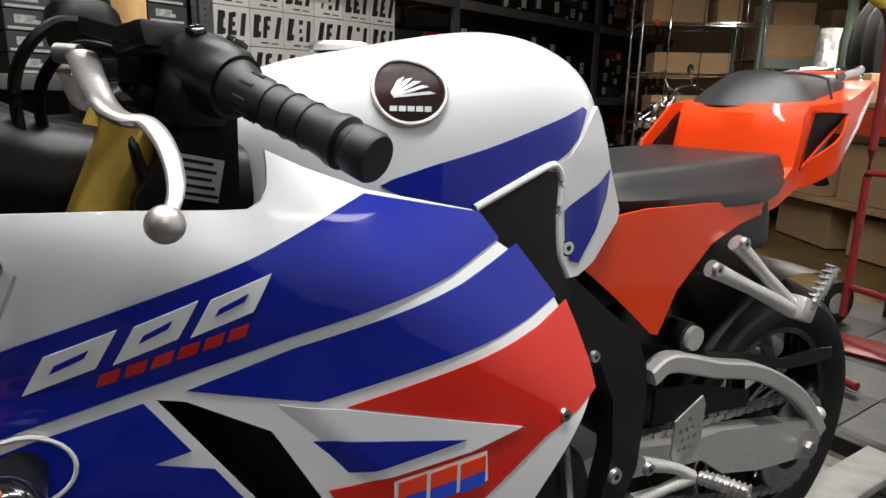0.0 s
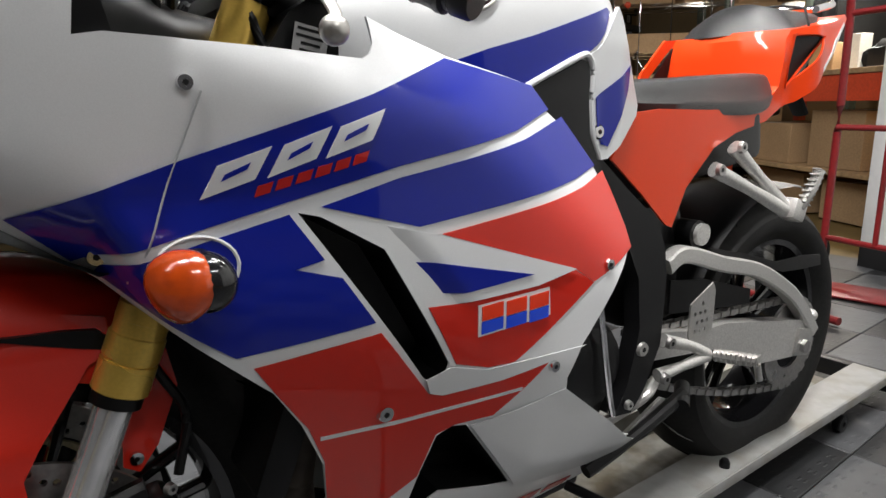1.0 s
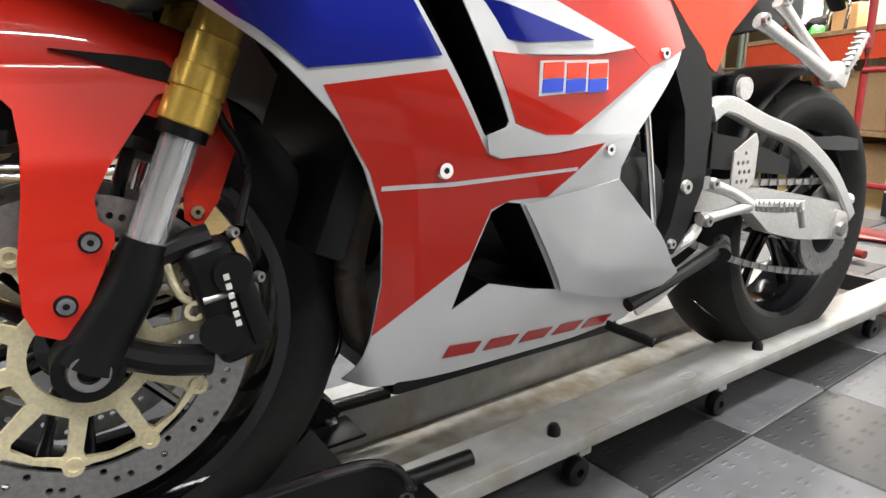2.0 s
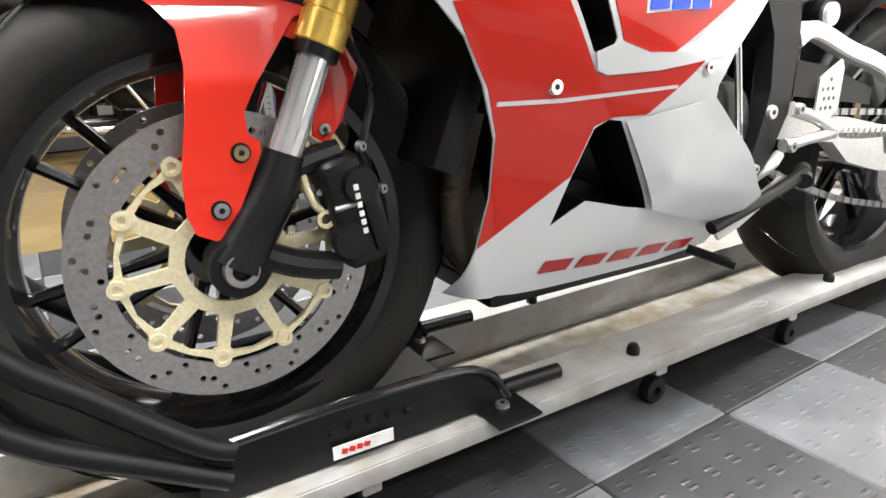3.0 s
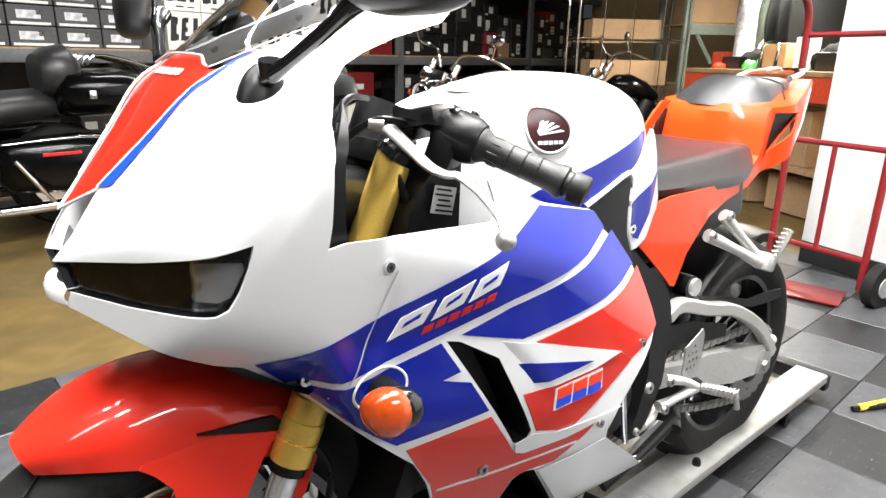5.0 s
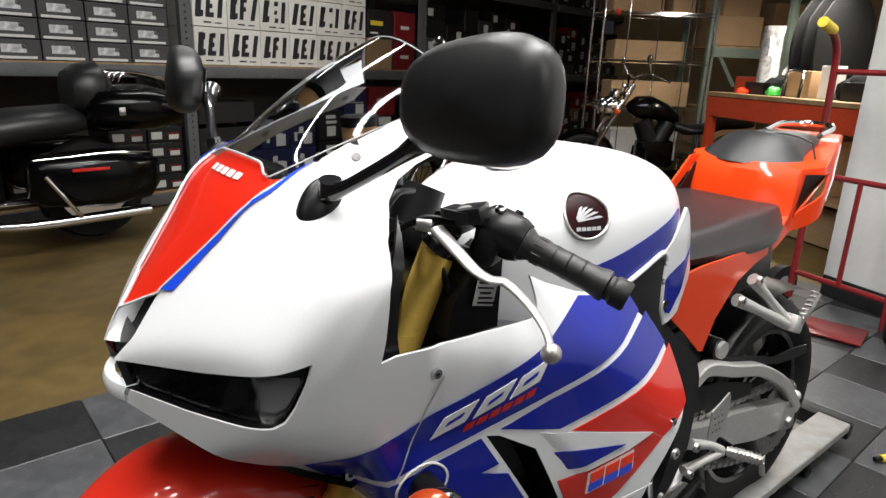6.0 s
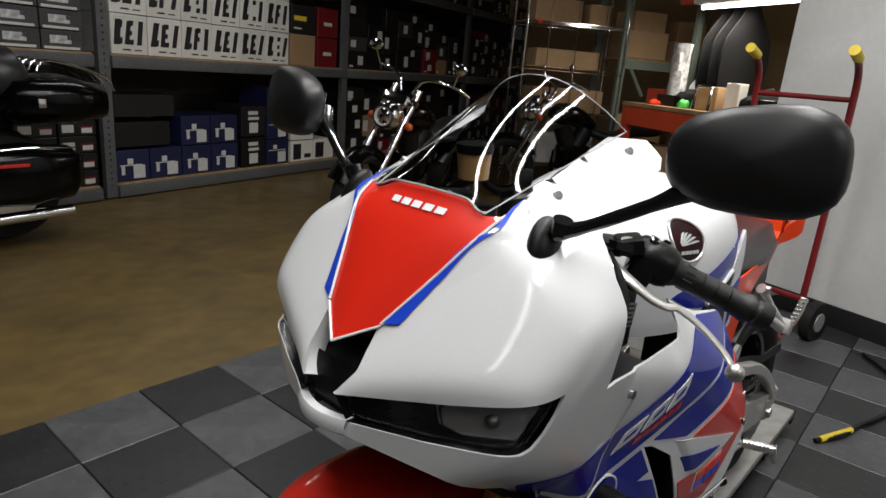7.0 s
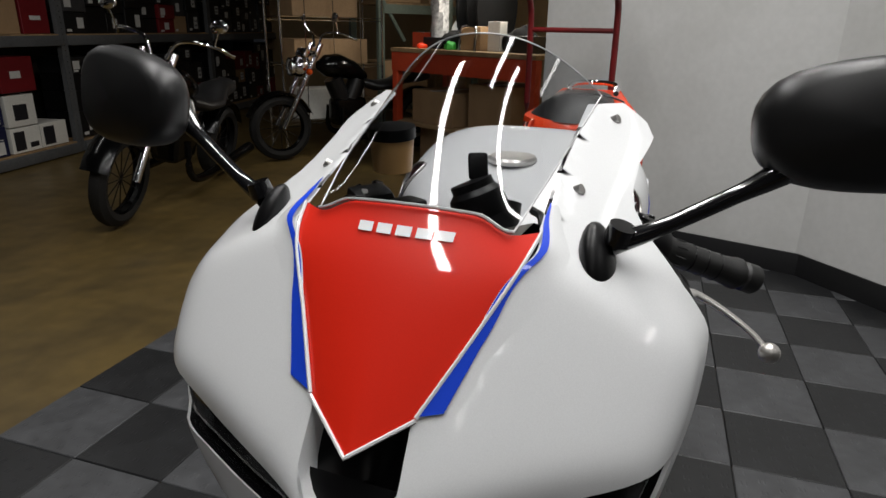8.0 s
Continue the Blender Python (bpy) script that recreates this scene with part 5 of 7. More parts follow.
part("tail_vent", sheet([(1.226, 0.890), (1.304, 0.969), (1.335, 0.969), (1.335, 0.890)], lambda x, z, out: Vector((x, 0.192 + out, z)), 0.004, 0.02), BLACK, bike, "black louvred vent")
part("seat_lock", cyl((1.320, 0.080, 0.955), (1.290, 0.079, 0.960), 0.011), STEEL, bike, "black seat lock")
part("under_tail", leant(loft([[Vector((x, y, z)) for y in map(float, np.linspace(-w, w, 5))] for x, w, z in ((1.0, 0.09, 0.790), (1.2, 0.09, 0.815), (1.3, 0.09, 0.85), (1.52, 0.08, 0.972), (1.70, 0.05, 1.034))], closed=False)), BLACK, bike, "black under-tail")
part("tail_lamp", ball((1.70, 0.09, 1.022), 0.028, (0.6, 1.2, 0.5)), TAIL_RED, bike, "red tail lamp")
part("plate_hanger", tube([(1.55, 0.07, 0.93), (1.62, 0.08, 0.87), (1.67, 0.08, 0.82)], [0.03, 0.022, 0.02], 10, 4, flat=0.5), BLACK, bike, "black number plate hanger")
part("grab_rail", tube([(1.55, 0.01, 1.045), (1.64, 0.02, 1.062), (1.70, 0.085, 1.064), (1.64, 0.15, 1.062), (1.55, 0.15, 1.045)], 0.008, 10, 5), CHROME, bike, "chrome rear grab rail")

# frame, engine and rear end
for side in (-1, 1):
    spar = [(0.640, 0.790), (0.702, 0.790), (0.765, 0.738), (0.835, 0.685), (0.858, 0.640), (0.866, 0.590), (0.860, 0.480), (0.830, 0.410), (0.805, 0.380), (0.765, 0.385), (0.790, 0.430), (0.808, 0.520), (0.800, 0.600), (0.770, 0.660), (0.72, 0.70), (0.660, 0.74)]
    ob = part("frame_spar", sheet(spar, lambda x, z, out, side=side: Vector((x, side * (0.150 - 0.05 * max(0, 0.5 - z) + out), z)), 0.03, 0.02), FRAME, bike, "dark cast frame spar")
    for x, z, r in ((0.815, 0.486, 0.012), (0.757, 0.672, 0.008), (0.79, 0.40, 0.008)):
        bolt((x, side * 0.152, z), r, ob, (0, side, 0), ALU)
block = box((0.36, 0.22, 0.30), pose(0.60, 0, 0.48, 0, -12), 0.03)
add_box(block, (0.24, 0.20, 0.26), pose(0.46, 0, 0.62, 0, 25), 0.02)
engine = part("engine", block, BLACK, bike, "black engine block behind the fairing")
part("clutch_cover", lathe([(0, -0.145), (0.04, -0.146), (0.062, -0.140), (0.072, -0.125), (0.074, -0.09)], Matrix.Translation((0.715, 0, 0.475)), 40), BLACK, engine, "round black engine cover")
part("engine_cover", lathe([(0, -0.12), (0.085, -0.12), (0.10, -0.10), (0.10, -0.06)], Matrix.Translation((0.69, 0, 0.47)), 40), FRAME, engine)
for pts in (((0.30, -0.09, 0.52), (0.28, -0.085, 0.42), (0.31, -0.07, 0.32), (0.42, -0.05, 0.26)), ((0.31, -0.03, 0.52), (0.28, -0.03, 0.42), (0.32, -0.03, 0.31), (0.44, -0.03, 0.26)),
            ((0.31, 0.03, 0.52), (0.28, 0.03, 0.42), (0.32, 0.03, 0.31), (0.44, 0.03, 0.26)), ((0.30, 0.09, 0.52), (0.28, 0.085, 0.42), (0.31, 0.07, 0.32), (0.42, 0.05, 0.26))):
    part("exhaust_header", tube(pts, 0.019, 14, 8), RUST, bike, "heat-stained exhaust header pipe")
part("radiator", box((0.035, 0.30, 0.30), pose(0.285, 0, 0.60, 0, 22), 0.006), BLACK, bike, "black radiator")
part("belly_tray", box((0.42, 0.18, 0.03), pose(0.54, 0, 0.262), 0.01), BLACK, bike, "black belly tray")
part("gear_rod", tube([(0.700, -0.152, 0.640), (0.712, -0.155, 0.58), (0.735, -0.158, 0.44), (0.745, -0.158, 0.40)], 0.005, 10, 3), CHROME, bike, "chrome gear linkage rod")
part("tail_subframe", box((0.42, 0.16, 0.10), pose(1.02, 0, 0.77, 0, -8), 0.02), BLACK, bike, "black subframe")
part("shock_body", box((0.14, 0.14, 0.22), pose(0.95, 0, 0.58), 0.03), BLACK, bike)
part("swingarm_pivot", cyl((1.015, -0.100, 0.632), (1.015, 0.100, 0.632), 0.024), BLACK, bike)
part("pivot_cap", cyl((1.019, -0.108, 0.632), (1.019, -0.098, 0.632), 0.019, n=32), CAST_ALU, bike, "round alloy cap")
for side in (-1, 1):
    off = 0.0 if side < 0 else 0.08
    brace = [(0.918, 0.592), (0.964, 0.606), (1.076, 0.572), (1.195, 0.540), (1.320, 0.475), (1.395, 0.412), (1.436, 0.366)]
    path = spline([Vector((x, side * 0.107 + off, z)) for x, z in brace], 5)
    rings = []
    for k, p in enumerate(path):
        d = (path[min(k + 1, len(path) - 1)] - path[max(k - 1, 0)]).normalized()
        n = Vector((-d.z, 0, d.x))
        rings.append([p + Vector((0, 0.013 * a, 0)) + n * 0.0145 * b for a, b in ((-1, -0.75), (-0.75, -1), (0.75, -1), (1, -0.75), (1, 0.75), (0.75, 1), (-0.75, 1), (-1, 0.75))])
    arm = part("swingarm", loft(rings), CAST_ALU, bike, "silver alloy braced swingarm")
    low = [(0.88, 0.487), (1.00, 0.462), (1.052, 0.456), (1.108, 0.454), (1.380, 0.402), (1.438, 0.388), (1.440, 0.318), (1.400, 0.320), (1.240, 0.340), (1.130, 0.368), (1.068, 0.412), (0.88, 0.435)]
    part("swingarm_beam", sheet(low, lambda x, z, out, side=side, off=off: Vector((x, side * (0.112 + out) + off, z)), 0.03, 0.02), CAST_ALU, arm, "silver swingarm main beam")
    block = part("chain_adjuster", box((0.055, 0.008, 0.06), pose(1.392, side * 0.115 + off, 0.352, 0, 12), 0.003), ALU, arm, "alloy chain adjuster")
    part("axle_nut", cyl((1.387, side * 0.115 + off, 0.345), (1.387, side * 0.128 + off, 0.345), 0.015, n=6), STEEL, arm)
    part("adjuster_eye", ball((1.428, side * 0.108 + off, 0.402), 0.014), CAST_ALU, arm)
    # rider foot peg set
    hang = part("footpeg_hanger", tube([(0.866, side * 0.150, 0.488), (0.93, side * 0.158, 0.466), (0.965, side * 0.165, 0.445)], [0.0115, 0.0085, 0.0105], 12, 4), CAST_ALU, bike, "silver foot peg hanger")
    tubes = tube([(0.858, side * 0.150, 0.430), (0.91, side * 0.158, 0.436), (0.965, side * 0.165, 0.443)], [0.0115, 0.0080, 0.0105], 12, 4)
    part("hanger_arm", tubes, CAST_ALU, hang)
    for x, z in ((0.866, 0.488), (0.858, 0.430)):
        bolt((x, side * 0.166, z), 0.010, hang, (0, side, 0), STEEL)
    guard_loop = [(0.996, 0.560), (1.004, 0.545), (1.002, 0.478), (0.985, 0.466), (0.970, 0.452), (0.945, 0.460), (0.936, 0.478), (0.938, 0.532)]
    holes = [round_loop((0.951 + 0.0135 * (k % 3) + 0.006 * (k // 3 % 2), 0.482 + 0.0155 * (k // 3)), 0.0038, 8) for k in range(12) if not (k == 11 or k == 9)]
    part("heel_guard", sheet(guard_loop, plane_y(0.148, side), 0.003, 0.02, holes), ALU, hang, "drilled alloy heel guard")
    peg = tube([(0.975, side * 0.172, 0.444), (0.985, side * 0.20, 0.446), (0.995, side * 0.238, 0.450)], [0.010, 0.0115, 0.009], 10, 3)
    pg = part("footpeg", peg, ALU, hang, "knurled alloy foot peg")
    for k in range(9):
        q = Vector((0.978, side * 0.178, 0.445)).lerp(Vector((0.994, side * 0.236, 0.450)), k / 8)
        part("peg_rib", box((0.021, 0.003, 0.018), Matrix.Translation(q) @ pose(0, 0, 0, 0, 0, -side * 12), 0.001, 1), ALU, pg)
    part("peg_feeler", cyl((0.995, side * 0.234, 0.445), (1.004, side * 0.236, 0.415), 0.0055), ALU, pg)
    # passenger peg bracket
    pas = part("passenger_hanger", tube([(1.033, side * 0.108, 0.743), (1.12, side * 0.122, 0.704), (1.225, side * 0.135, 0.655)], [0.0115, 0.0090, 0.0115], 12, 4, flat=1.2), CAST_ALU, bike, "silver passenger peg hanger")
    part("hanger_arm", tube([(1.092, side * 0.105, 0.777), (1.16, side * 0.118, 0.72), (1.225, side * 0.133, 0.662)], [0.0115, 0.0085, 0.0115], 12, 4, flat=1.2), CAST_ALU, pas)
    for x, z in ((1.033, 0.743), (1.092, 0.777)):
        bolt((x, side * 0.122, z), 0.011, pas, (0, side, 0), STEEL)
    part("peg_knuckle", box((0.045, 0.035, 0.04), pose(1.245, side * 0.138, 0.655, 0, 20), 0.008), CAST_ALU, pas)
    pp = part("passenger_peg", tube([(1.250, side * 0.150, 0.658), (1.268, side * 0.156, 0.690), (1.285, side * 0.160, 0.728)], [0.008, 0.010, 0.010], 10, 3), ALU, pas, "folded passenger foot peg")
    for k in range(7):
        q = Vector((1.256, side * 0.152, 0.668)).lerp(Vector((1.284, side * 0.16, 0.726)), k / 6)
        part("peg_rib", box((0.026, 0.016, 0.003), Matrix.Translation(q) @ pose(0, 0, 0, 0, 25), 0.001, 1), ALU, pp)
# chain, one link plate after another round the sprockets
def chain_line():
    c0, r0, c1, r1 = Vector((0.86, 0.44)), 0.04, Vector((1.387, 0.342)), 0.10
    pts = []
    n = 60
    for k in range(n):
        u = k / (n - 1)
        pts.append(Vector((c0.x + (c1.x - c0.x) * u, c0.y + r0 + (c1.y + r1 - c0.y - r0) * u)))
    for k in range(24):
        a = radians(90 - 180 * k / 23)
        pts.append(c1 + r1 * Vector((math.cos(a), math.sin(a))))
    for k in range(n):
        u = k / (n - 1)
        pts.append(Vector((c1.x + (c0.x - c1.x) * u, c1.y - r1 + (c0.y - r0 - c1.y + r1) * u - 0.02 * math.sin(math.pi * u))))
    return pts


line = chain_line()
bm = B()
k = 0
lengths = [0.0]
for a, b in zip(line, line[1:]):
    lengths.append(lengths[-1] + (b - a).length)
d = 0.0
while d < lengths[-1] - 0.016:
    def along(s):
        i = min(len(line) - 2, max(0, int(np.searchsorted(lengths, s)) - 1))
        return line[i].lerp(line[i + 1], (s - lengths[i]) / max(1e-6, lengths[i + 1] - lengths[i]))
    p, q = along(d), along(d + 0.0135)
    t = q - p
    m = Matrix.Translation((((p + q) / 2).x, -0.088 - (0.0025 if k % 2 else 0), ((p + q) / 2).y)) @ Matrix.Rotation(-math.atan2(t.y, t.x), 4, "Y")
    add_box(bm, (0.0175, 0.002, 0.0115), m, 0)
    add_box(bm, (0.0175, 0.002, 0.0115), m @ pose(0, 0.014, 0), 0)
    d += 0.0155
    k += 1
part("chain", bm, STEEL, bike, "grey drive chain", smooth=False)
bm = lathe([(0.055, -0.092), (0.098, -0.092), (0.098, -0.086), (0.055, -0.086), (0.055, -0.092)], Matrix.Translation((1.387, 0, 0.342)), 60)
part("rear_sprocket", bm, STEEL, bike, "steel rear sprocket")
part("chain_guard", sheet([(0.95, 0.560), (1.05, 0.545), (1.20, 0.50), (1.20, 0.47), (0.95, 0.50)], plane_y(0.098), 0.004, 0.03), BLACK, bike, "black chain guard")
part("hugger", sheet([(1.06, 0.60), (1.18, 0.572), (1.295, 0.538), (1.40, 0.536), (1.472, 0.527), (1.478, 0.503), (1.40, 0.506), (1.321, 0.513), (1.20, 0.545), (1.10, 0.57)], plane_y(0.094), 0.004, 0.03), BLACK, bike, "black rear hugger")
rows = []
for k in range(10):
    a = radians(150 - 9 * k)
    rows.append([AXLE_R + Vector(((0.335 + 0.01 * (abs(v) < 0.8)) * math.cos(a), v * 0.095, (0.335 + 0.008 * (1 - abs(v) ** 3)) * math.sin(a))) for v in map(float, np.linspace(-1, 1, 9))])
part("hugger_top", loft(rows, closed=False), BLACK, bike)
# side stand and lower linkage
stand = part("side_stand", tube([(0.70, -0.150, 0.318), (0.80, -0.155, 0.345), (0.93, -0.150, 0.378)], [0.011, 0.010, 0.012], 10, 3), BLACK, bike, "folded black side stand")
part("stand_foot", cyl((0.905, -0.165, 0.368), (0.955, -0.13, 0.378), 0.013), BLACK, stand)
part("stand_plate", sheet([(0.735, 0.305), (0.77, 0.318), (0.90, 0.372), (0.925, 0.36), (0.80, 0.30), (0.75, 0.285)], plane_y(0.13), 0.006, 0.03), CAST_ALU, bike, "silver bracket by the side stand")
part("stand_peg", cyl((0.70, -0.11, 0.275), (0.735, -0.175, 0.258), 0.008), BLACK, bike, "black stand peg")
part("stand_bracket", tube([(0.79, -0.10, 0.345), (0.84, -0.14, 0.395), (0.88, -0.13, 0.41)], 0.009, 10, 4), CAST_ALU, bike)
# indicators
for side in (-1, 1):
    body = part("front_indicator", ball((0.160, side * 0.268, 0.735), 0.0235, (1.05, 0.78, 1.0), (0, 0, side * 43)), GLOSS_BLACK, bike, "black indicator body")
    bm = ball((0.1475, side * 0.266, 0.734), 0.0255, (1.1, 0.74, 1.08), (0, 8, side * 43))
    for v in bm.verts:
        h = (v.co.z - 0.734) / 0.0275
        v.co.x = 0.1455 + (v.co.x - 0.1475) * (1.02 + 0.22 * h - 0.10 * h * h) + 0.004 * min(0.0, h)
    part("indicator_lens", bm, SIGNAL, body, "amber indicator lens")
    part("indicator_stalk", cyl((0.165, side * 0.215, 0.735), (0.163, side * 0.26, 0.735), 0.017), BLACK, body)
    ring = [bent(half_width, side)(0.165 + 0.032 * math.cos(a), 0.735 + 0.026 * math.sin(a), 0.002) for a in (2 * math.pi * k / 28 for k in range(29))]
    part("indicator_ring", tube(ring, 0.0017, 6), WHITE, body, "white ring round the indicator")

# ---- trolley and wheel chock ----
TR = pose(0, 0, 0, 0, 0, 1.6)
trolley = thing("bike_trolley", (0.9, 0.04, 0.0), "low grey steel motorcycle trolley with two rails and a trough", "trolley")


for name, y0, y1 in (("rail", -0.128, -0.032), ("rail", 0.165, 0.262)):
    bm = box((2.46, y1 - y0, 0.006), TR @ pose(0.78, (y0 + y1) / 2, 0.095), 0.002)
    r = part(name, bm, PLATE, trolley, "grey painted steel rail, scuffed and stained")
    outer, inner = (y0, y1) if y0 < 0 else (y1, y0)
    s = -1 if y0 < 0 else 1
    part("rail_lip", box((2.46, 0.005, 0.026), TR @ pose(0.78, outer, 0.083), 0.002), PLATE, r)
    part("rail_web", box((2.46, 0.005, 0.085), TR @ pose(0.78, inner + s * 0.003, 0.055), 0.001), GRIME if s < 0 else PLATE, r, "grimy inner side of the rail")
part("trough_floor", box((2.46, 0.20, 0.006), TR @ pose(0.78, 0.066, 0.020), 0.001), TROUGH, trolley, "grimy trough floor")
part("end_bar", box((0.04, 0.39, 0.05), TR @ pose(2.03, 0.066, 0.062), 0.004), BLACK, trolley, "black end bar")
part("end_plate", box((0.05, 0.2, 0.004), TR @ pose(1.90, 0.066, 0.026, 0, -14), 0.001), PLATE, trolley)
for x, y in ((0.622, -0.083), (1.214, -0.070), (0.31, 0.19), (0.62, 0.19)):
    part("rubber_plug", lathe([(0, -0.006), (0.011, -0.006), (0.011, 0.006), (0.007, 0.013), (0, 0.015)], Matrix.Translation((x, y, 0.103)) @ pose(0, 0, 0, 90), 20), BLACK, trolley, "black rubber plug")
for x in (0.66, 1.06, 1.75, 0.1):
    c = Vector((x, -0.112, 0.024))
    part("caster", lathe([(0.008, -0.012), (0.022, -0.010), (0.024, -0.005), (0.024, 0.005), (0.022, 0.010), (0.008, 0.012), (0.008, -0.012)], TR @ Matrix.Translation(c), 28), BLACK, trolley, "small caster wheel")
    part("caster_fork", box((0.03, 0.03, 0.03), TR @ Matrix.Translation(c + Vector((0.03, 0.02, 0.028))), 0.004), CAST_ALU, trolley)
part("oval_mark", tube([TR @ Vector((0.98 + 0.022 * math.cos(a), -0.095 + 0.010 * math.sin(a), 0.0985)) for a in (2 * math.pi * k / 24 for k in range(25))], 0.0008, 5), SILVER, trolley, "faint oval stamp")

chock = thing("wheel_chock", (0.0, 0.0, 0.1), "black tubular steel front wheel chock bolted to the trolley", "wheel chock")
for side, yc in ((-1, -0.100), (1, 0.150)):
    y = yc
    part("side_plate", sheet([(-0.075, 0.108), (-0.062, 0.172), (-0.045, 0.180), (0.175, 0.181), (0.262, 0.177), (0.300, 0.168), (0.328, 0.150), (0.350, 0.118), (0.352, 0.103), (-0.07, 0.101)], lambda x, z, out, y=y, side=side: Vector((x, y + side * out, z)), 0.006, 0.03), BLACK, chock, "black chock side plate")
    part("rail_tube", tube([(-0.29, y, 0.44), (-0.222, y, 0.334), (-0.16, y, 0.275), (-0.095, y, 0.212), (-0.055, y, 0.178), (-0.03, y, 0.166)], 0.014, 12, 4), BLACK, chock, "black chock tube")
    part("plate_roll", tube([(-0.058, y, 0.174), (0.06, y, 0.180), (0.175, y, 0.181), (0.262, y, 0.177), (0.300, y, 0.168), (0.328, y, 0.150), (0.352, y, 0.112)], 0.007, 10, 4), GLOSS_BLACK, chock, "rolled upper edge of the side plate")
    part("lower_tube", tube([(-0.262, y, 0.388), (-0.264, y, 0.330), (-0.252, y, 0.280), (-0.20, y, 0.230), (-0.12, y, 0.180), (-0.04, y, 0.130)], 0.014, 12, 4), BLACK, chock)
    part("foot_plate", box((0.075, 0.075, 0.006), TR @ pose(0.335, side * 0.07 + yc * 0.35 - 0.018, 0.102), 0.002), BLACK, chock, "black foot plate")
    bolt((0.337, yc - 0.008, 0.108), 0.011, chock, (0, 0, 1), STEEL)
    part("pivot_tube", cyl((0.32, yc + 0.02, 0.115), (0.455, yc + 0.012, 0.118), 0.012), BLACK, chock)
part("front_hoop", tube([(-0.29, -0.100, 0.44), (-0.325, -0.06, 0.485), (-0.335, 0.025, 0.50), (-0.325, 0.11, 0.485), (-0.29, 0.150, 0.44)], 0.014, 12, 5), BLACK, chock)
part("cradle", loft([[Vector((x, y, z)) for y in (-0.09, -0.05, 0.025, 0.10, 0.14)] for x, z in ((-0.30, 0.40), (-0.22, 0.26), (-0.10, 0.13), (0.05, 0.078), (0.18, 0.105), (0.28, 0.14))], closed=False), BLACK, chock, "black wheel cradle")
part("data_label", box((0.082, 0.002, 0.018), pose(0.124, -0.1075, 0.121, 0, 0)), LABEL_WHITE, chock, "white maker's label with red marks")
for k in range(4):
    part("label_bar", box((0.008, 0.001, 0.007), pose(0.098 + 0.010 * k, -0.109, 0.121, 0, 15)), LETTER_RED, chock)
for k in range(5):
    bolt((0.085 + 0.026 * k, -0.1065, 0.146 + 0.002 * math.sin(k)), 0.005, chock, (0, -1, 0), BLACK, "rivet")

# ---- background: stock shelving ----


def shelf_pose(s, depth, z, turn=0.0):
    return Matrix.Translation(at_shelf(s, depth, z)) @ Matrix.Rotation(SA + radians(turn), 4, "Z")


BAYS = (-5.8, -2.9, 0.0, 2.84, 5.7)
for s in BAYS:
    bay = thing("shelving_bay", at_shelf(s + 1.4, 0.4, 0), "grey steel pallet shelving bay full of boxed stock", "shelving", "stock shelving")
    for depth in (0.0, 0.85):
        hs = [round_loop((0.0, 0.1 + 0.05 * k), 0.008, 6) for k in range(56)] if depth == 0 else []
        m = shelf_pose(s, depth, 0)
        loop = [(-0.045, 0), (0.045, 0), (0.045, 2.95), (-0.045, 2.95)]
        if depth == 0:
            part("post", sheet(loop, lambda u, v, out, m=m: m @ Vector((u, -out, v)), 0.05, 0.4, hs), SHELF_GREY, bay, "perforated grey steel post", smooth=False)
        else:
            part("post", box((0.09, 0.05, 2.95), m @ pose(0, 0, 1.475)), SHELF_GREY, bay, smooth=False)
    for z in (0.045, 1.045, 2.02):
        part("beam", box((2.76, 0.045, 0.09), shelf_pose(s + 1.43, 0.0, z), 0.004), SHELF_GREY, bay, "grey steel beam")
        part("deck", box((2.76, 0.86, 0.02), shelf_pose(s + 1.43, 0.44, z + 0.046), 0.002), BOARD, bay, "pale particle board deck", smooth=False)



def carton(s, z, w, h, mat, depth=0.05, deep=0.36, label="black stock carton with a white label", name="carton", marks=(), turn=0.0, mark_mat=LABEL_WHITE, group="boxed stock"):
    """One stock box on a shelf; marks are bars on its front: (u, v, width, height) in parts of the front."""
    key = (round(w, 3), round(h, 3), mat.name, round(deep, 2))
    place = shelf_pose(s + w / 2, depth, z, turn)
    ob = new(name)
    ob.matrix_basis = place
    tagged(ob, label, "box", group)
    body = part("box_body", box((w - 0.004, deep, h - 0.004), pose(0, deep / 2, h / 2), 0.003, 1), mat)
    body.parent = ob
    for u, v, mw, mh, *extra in marks:
        mm = extra[0] if extra else mark_mat
        lean = extra[1] if len(extra) > 1 else 0.0
        x0, z0, x1, z1 = -w / 2 + u * w, v * h, -w / 2 + (u + mw) * w, (v + mh) * h
        bm = B()
        k = lean * (z1 - z0)
        vs = [bm.verts.new(p) for p in ((x0, -0.0015, z0), (x1, -0.0015, z0), (x1 + k, -0.0015, z1), (x0 + k, -0.0015, z1), (x0, 0, z0), (x1, 0, z0), (x1 + k, 0, z1), (x0 + k, 0, z1))]
        for f in ((0, 1, 2, 3), (4, 7, 6, 5), (0, 4, 5, 1), (1, 5, 6, 2), (2, 6, 7, 3), (3, 7, 4, 0)):
            bm.faces.new([vs[i] for i in f])
        mo = part("print_bar", bm, mm, smooth=False)
        mo.parent = ob
    return ob


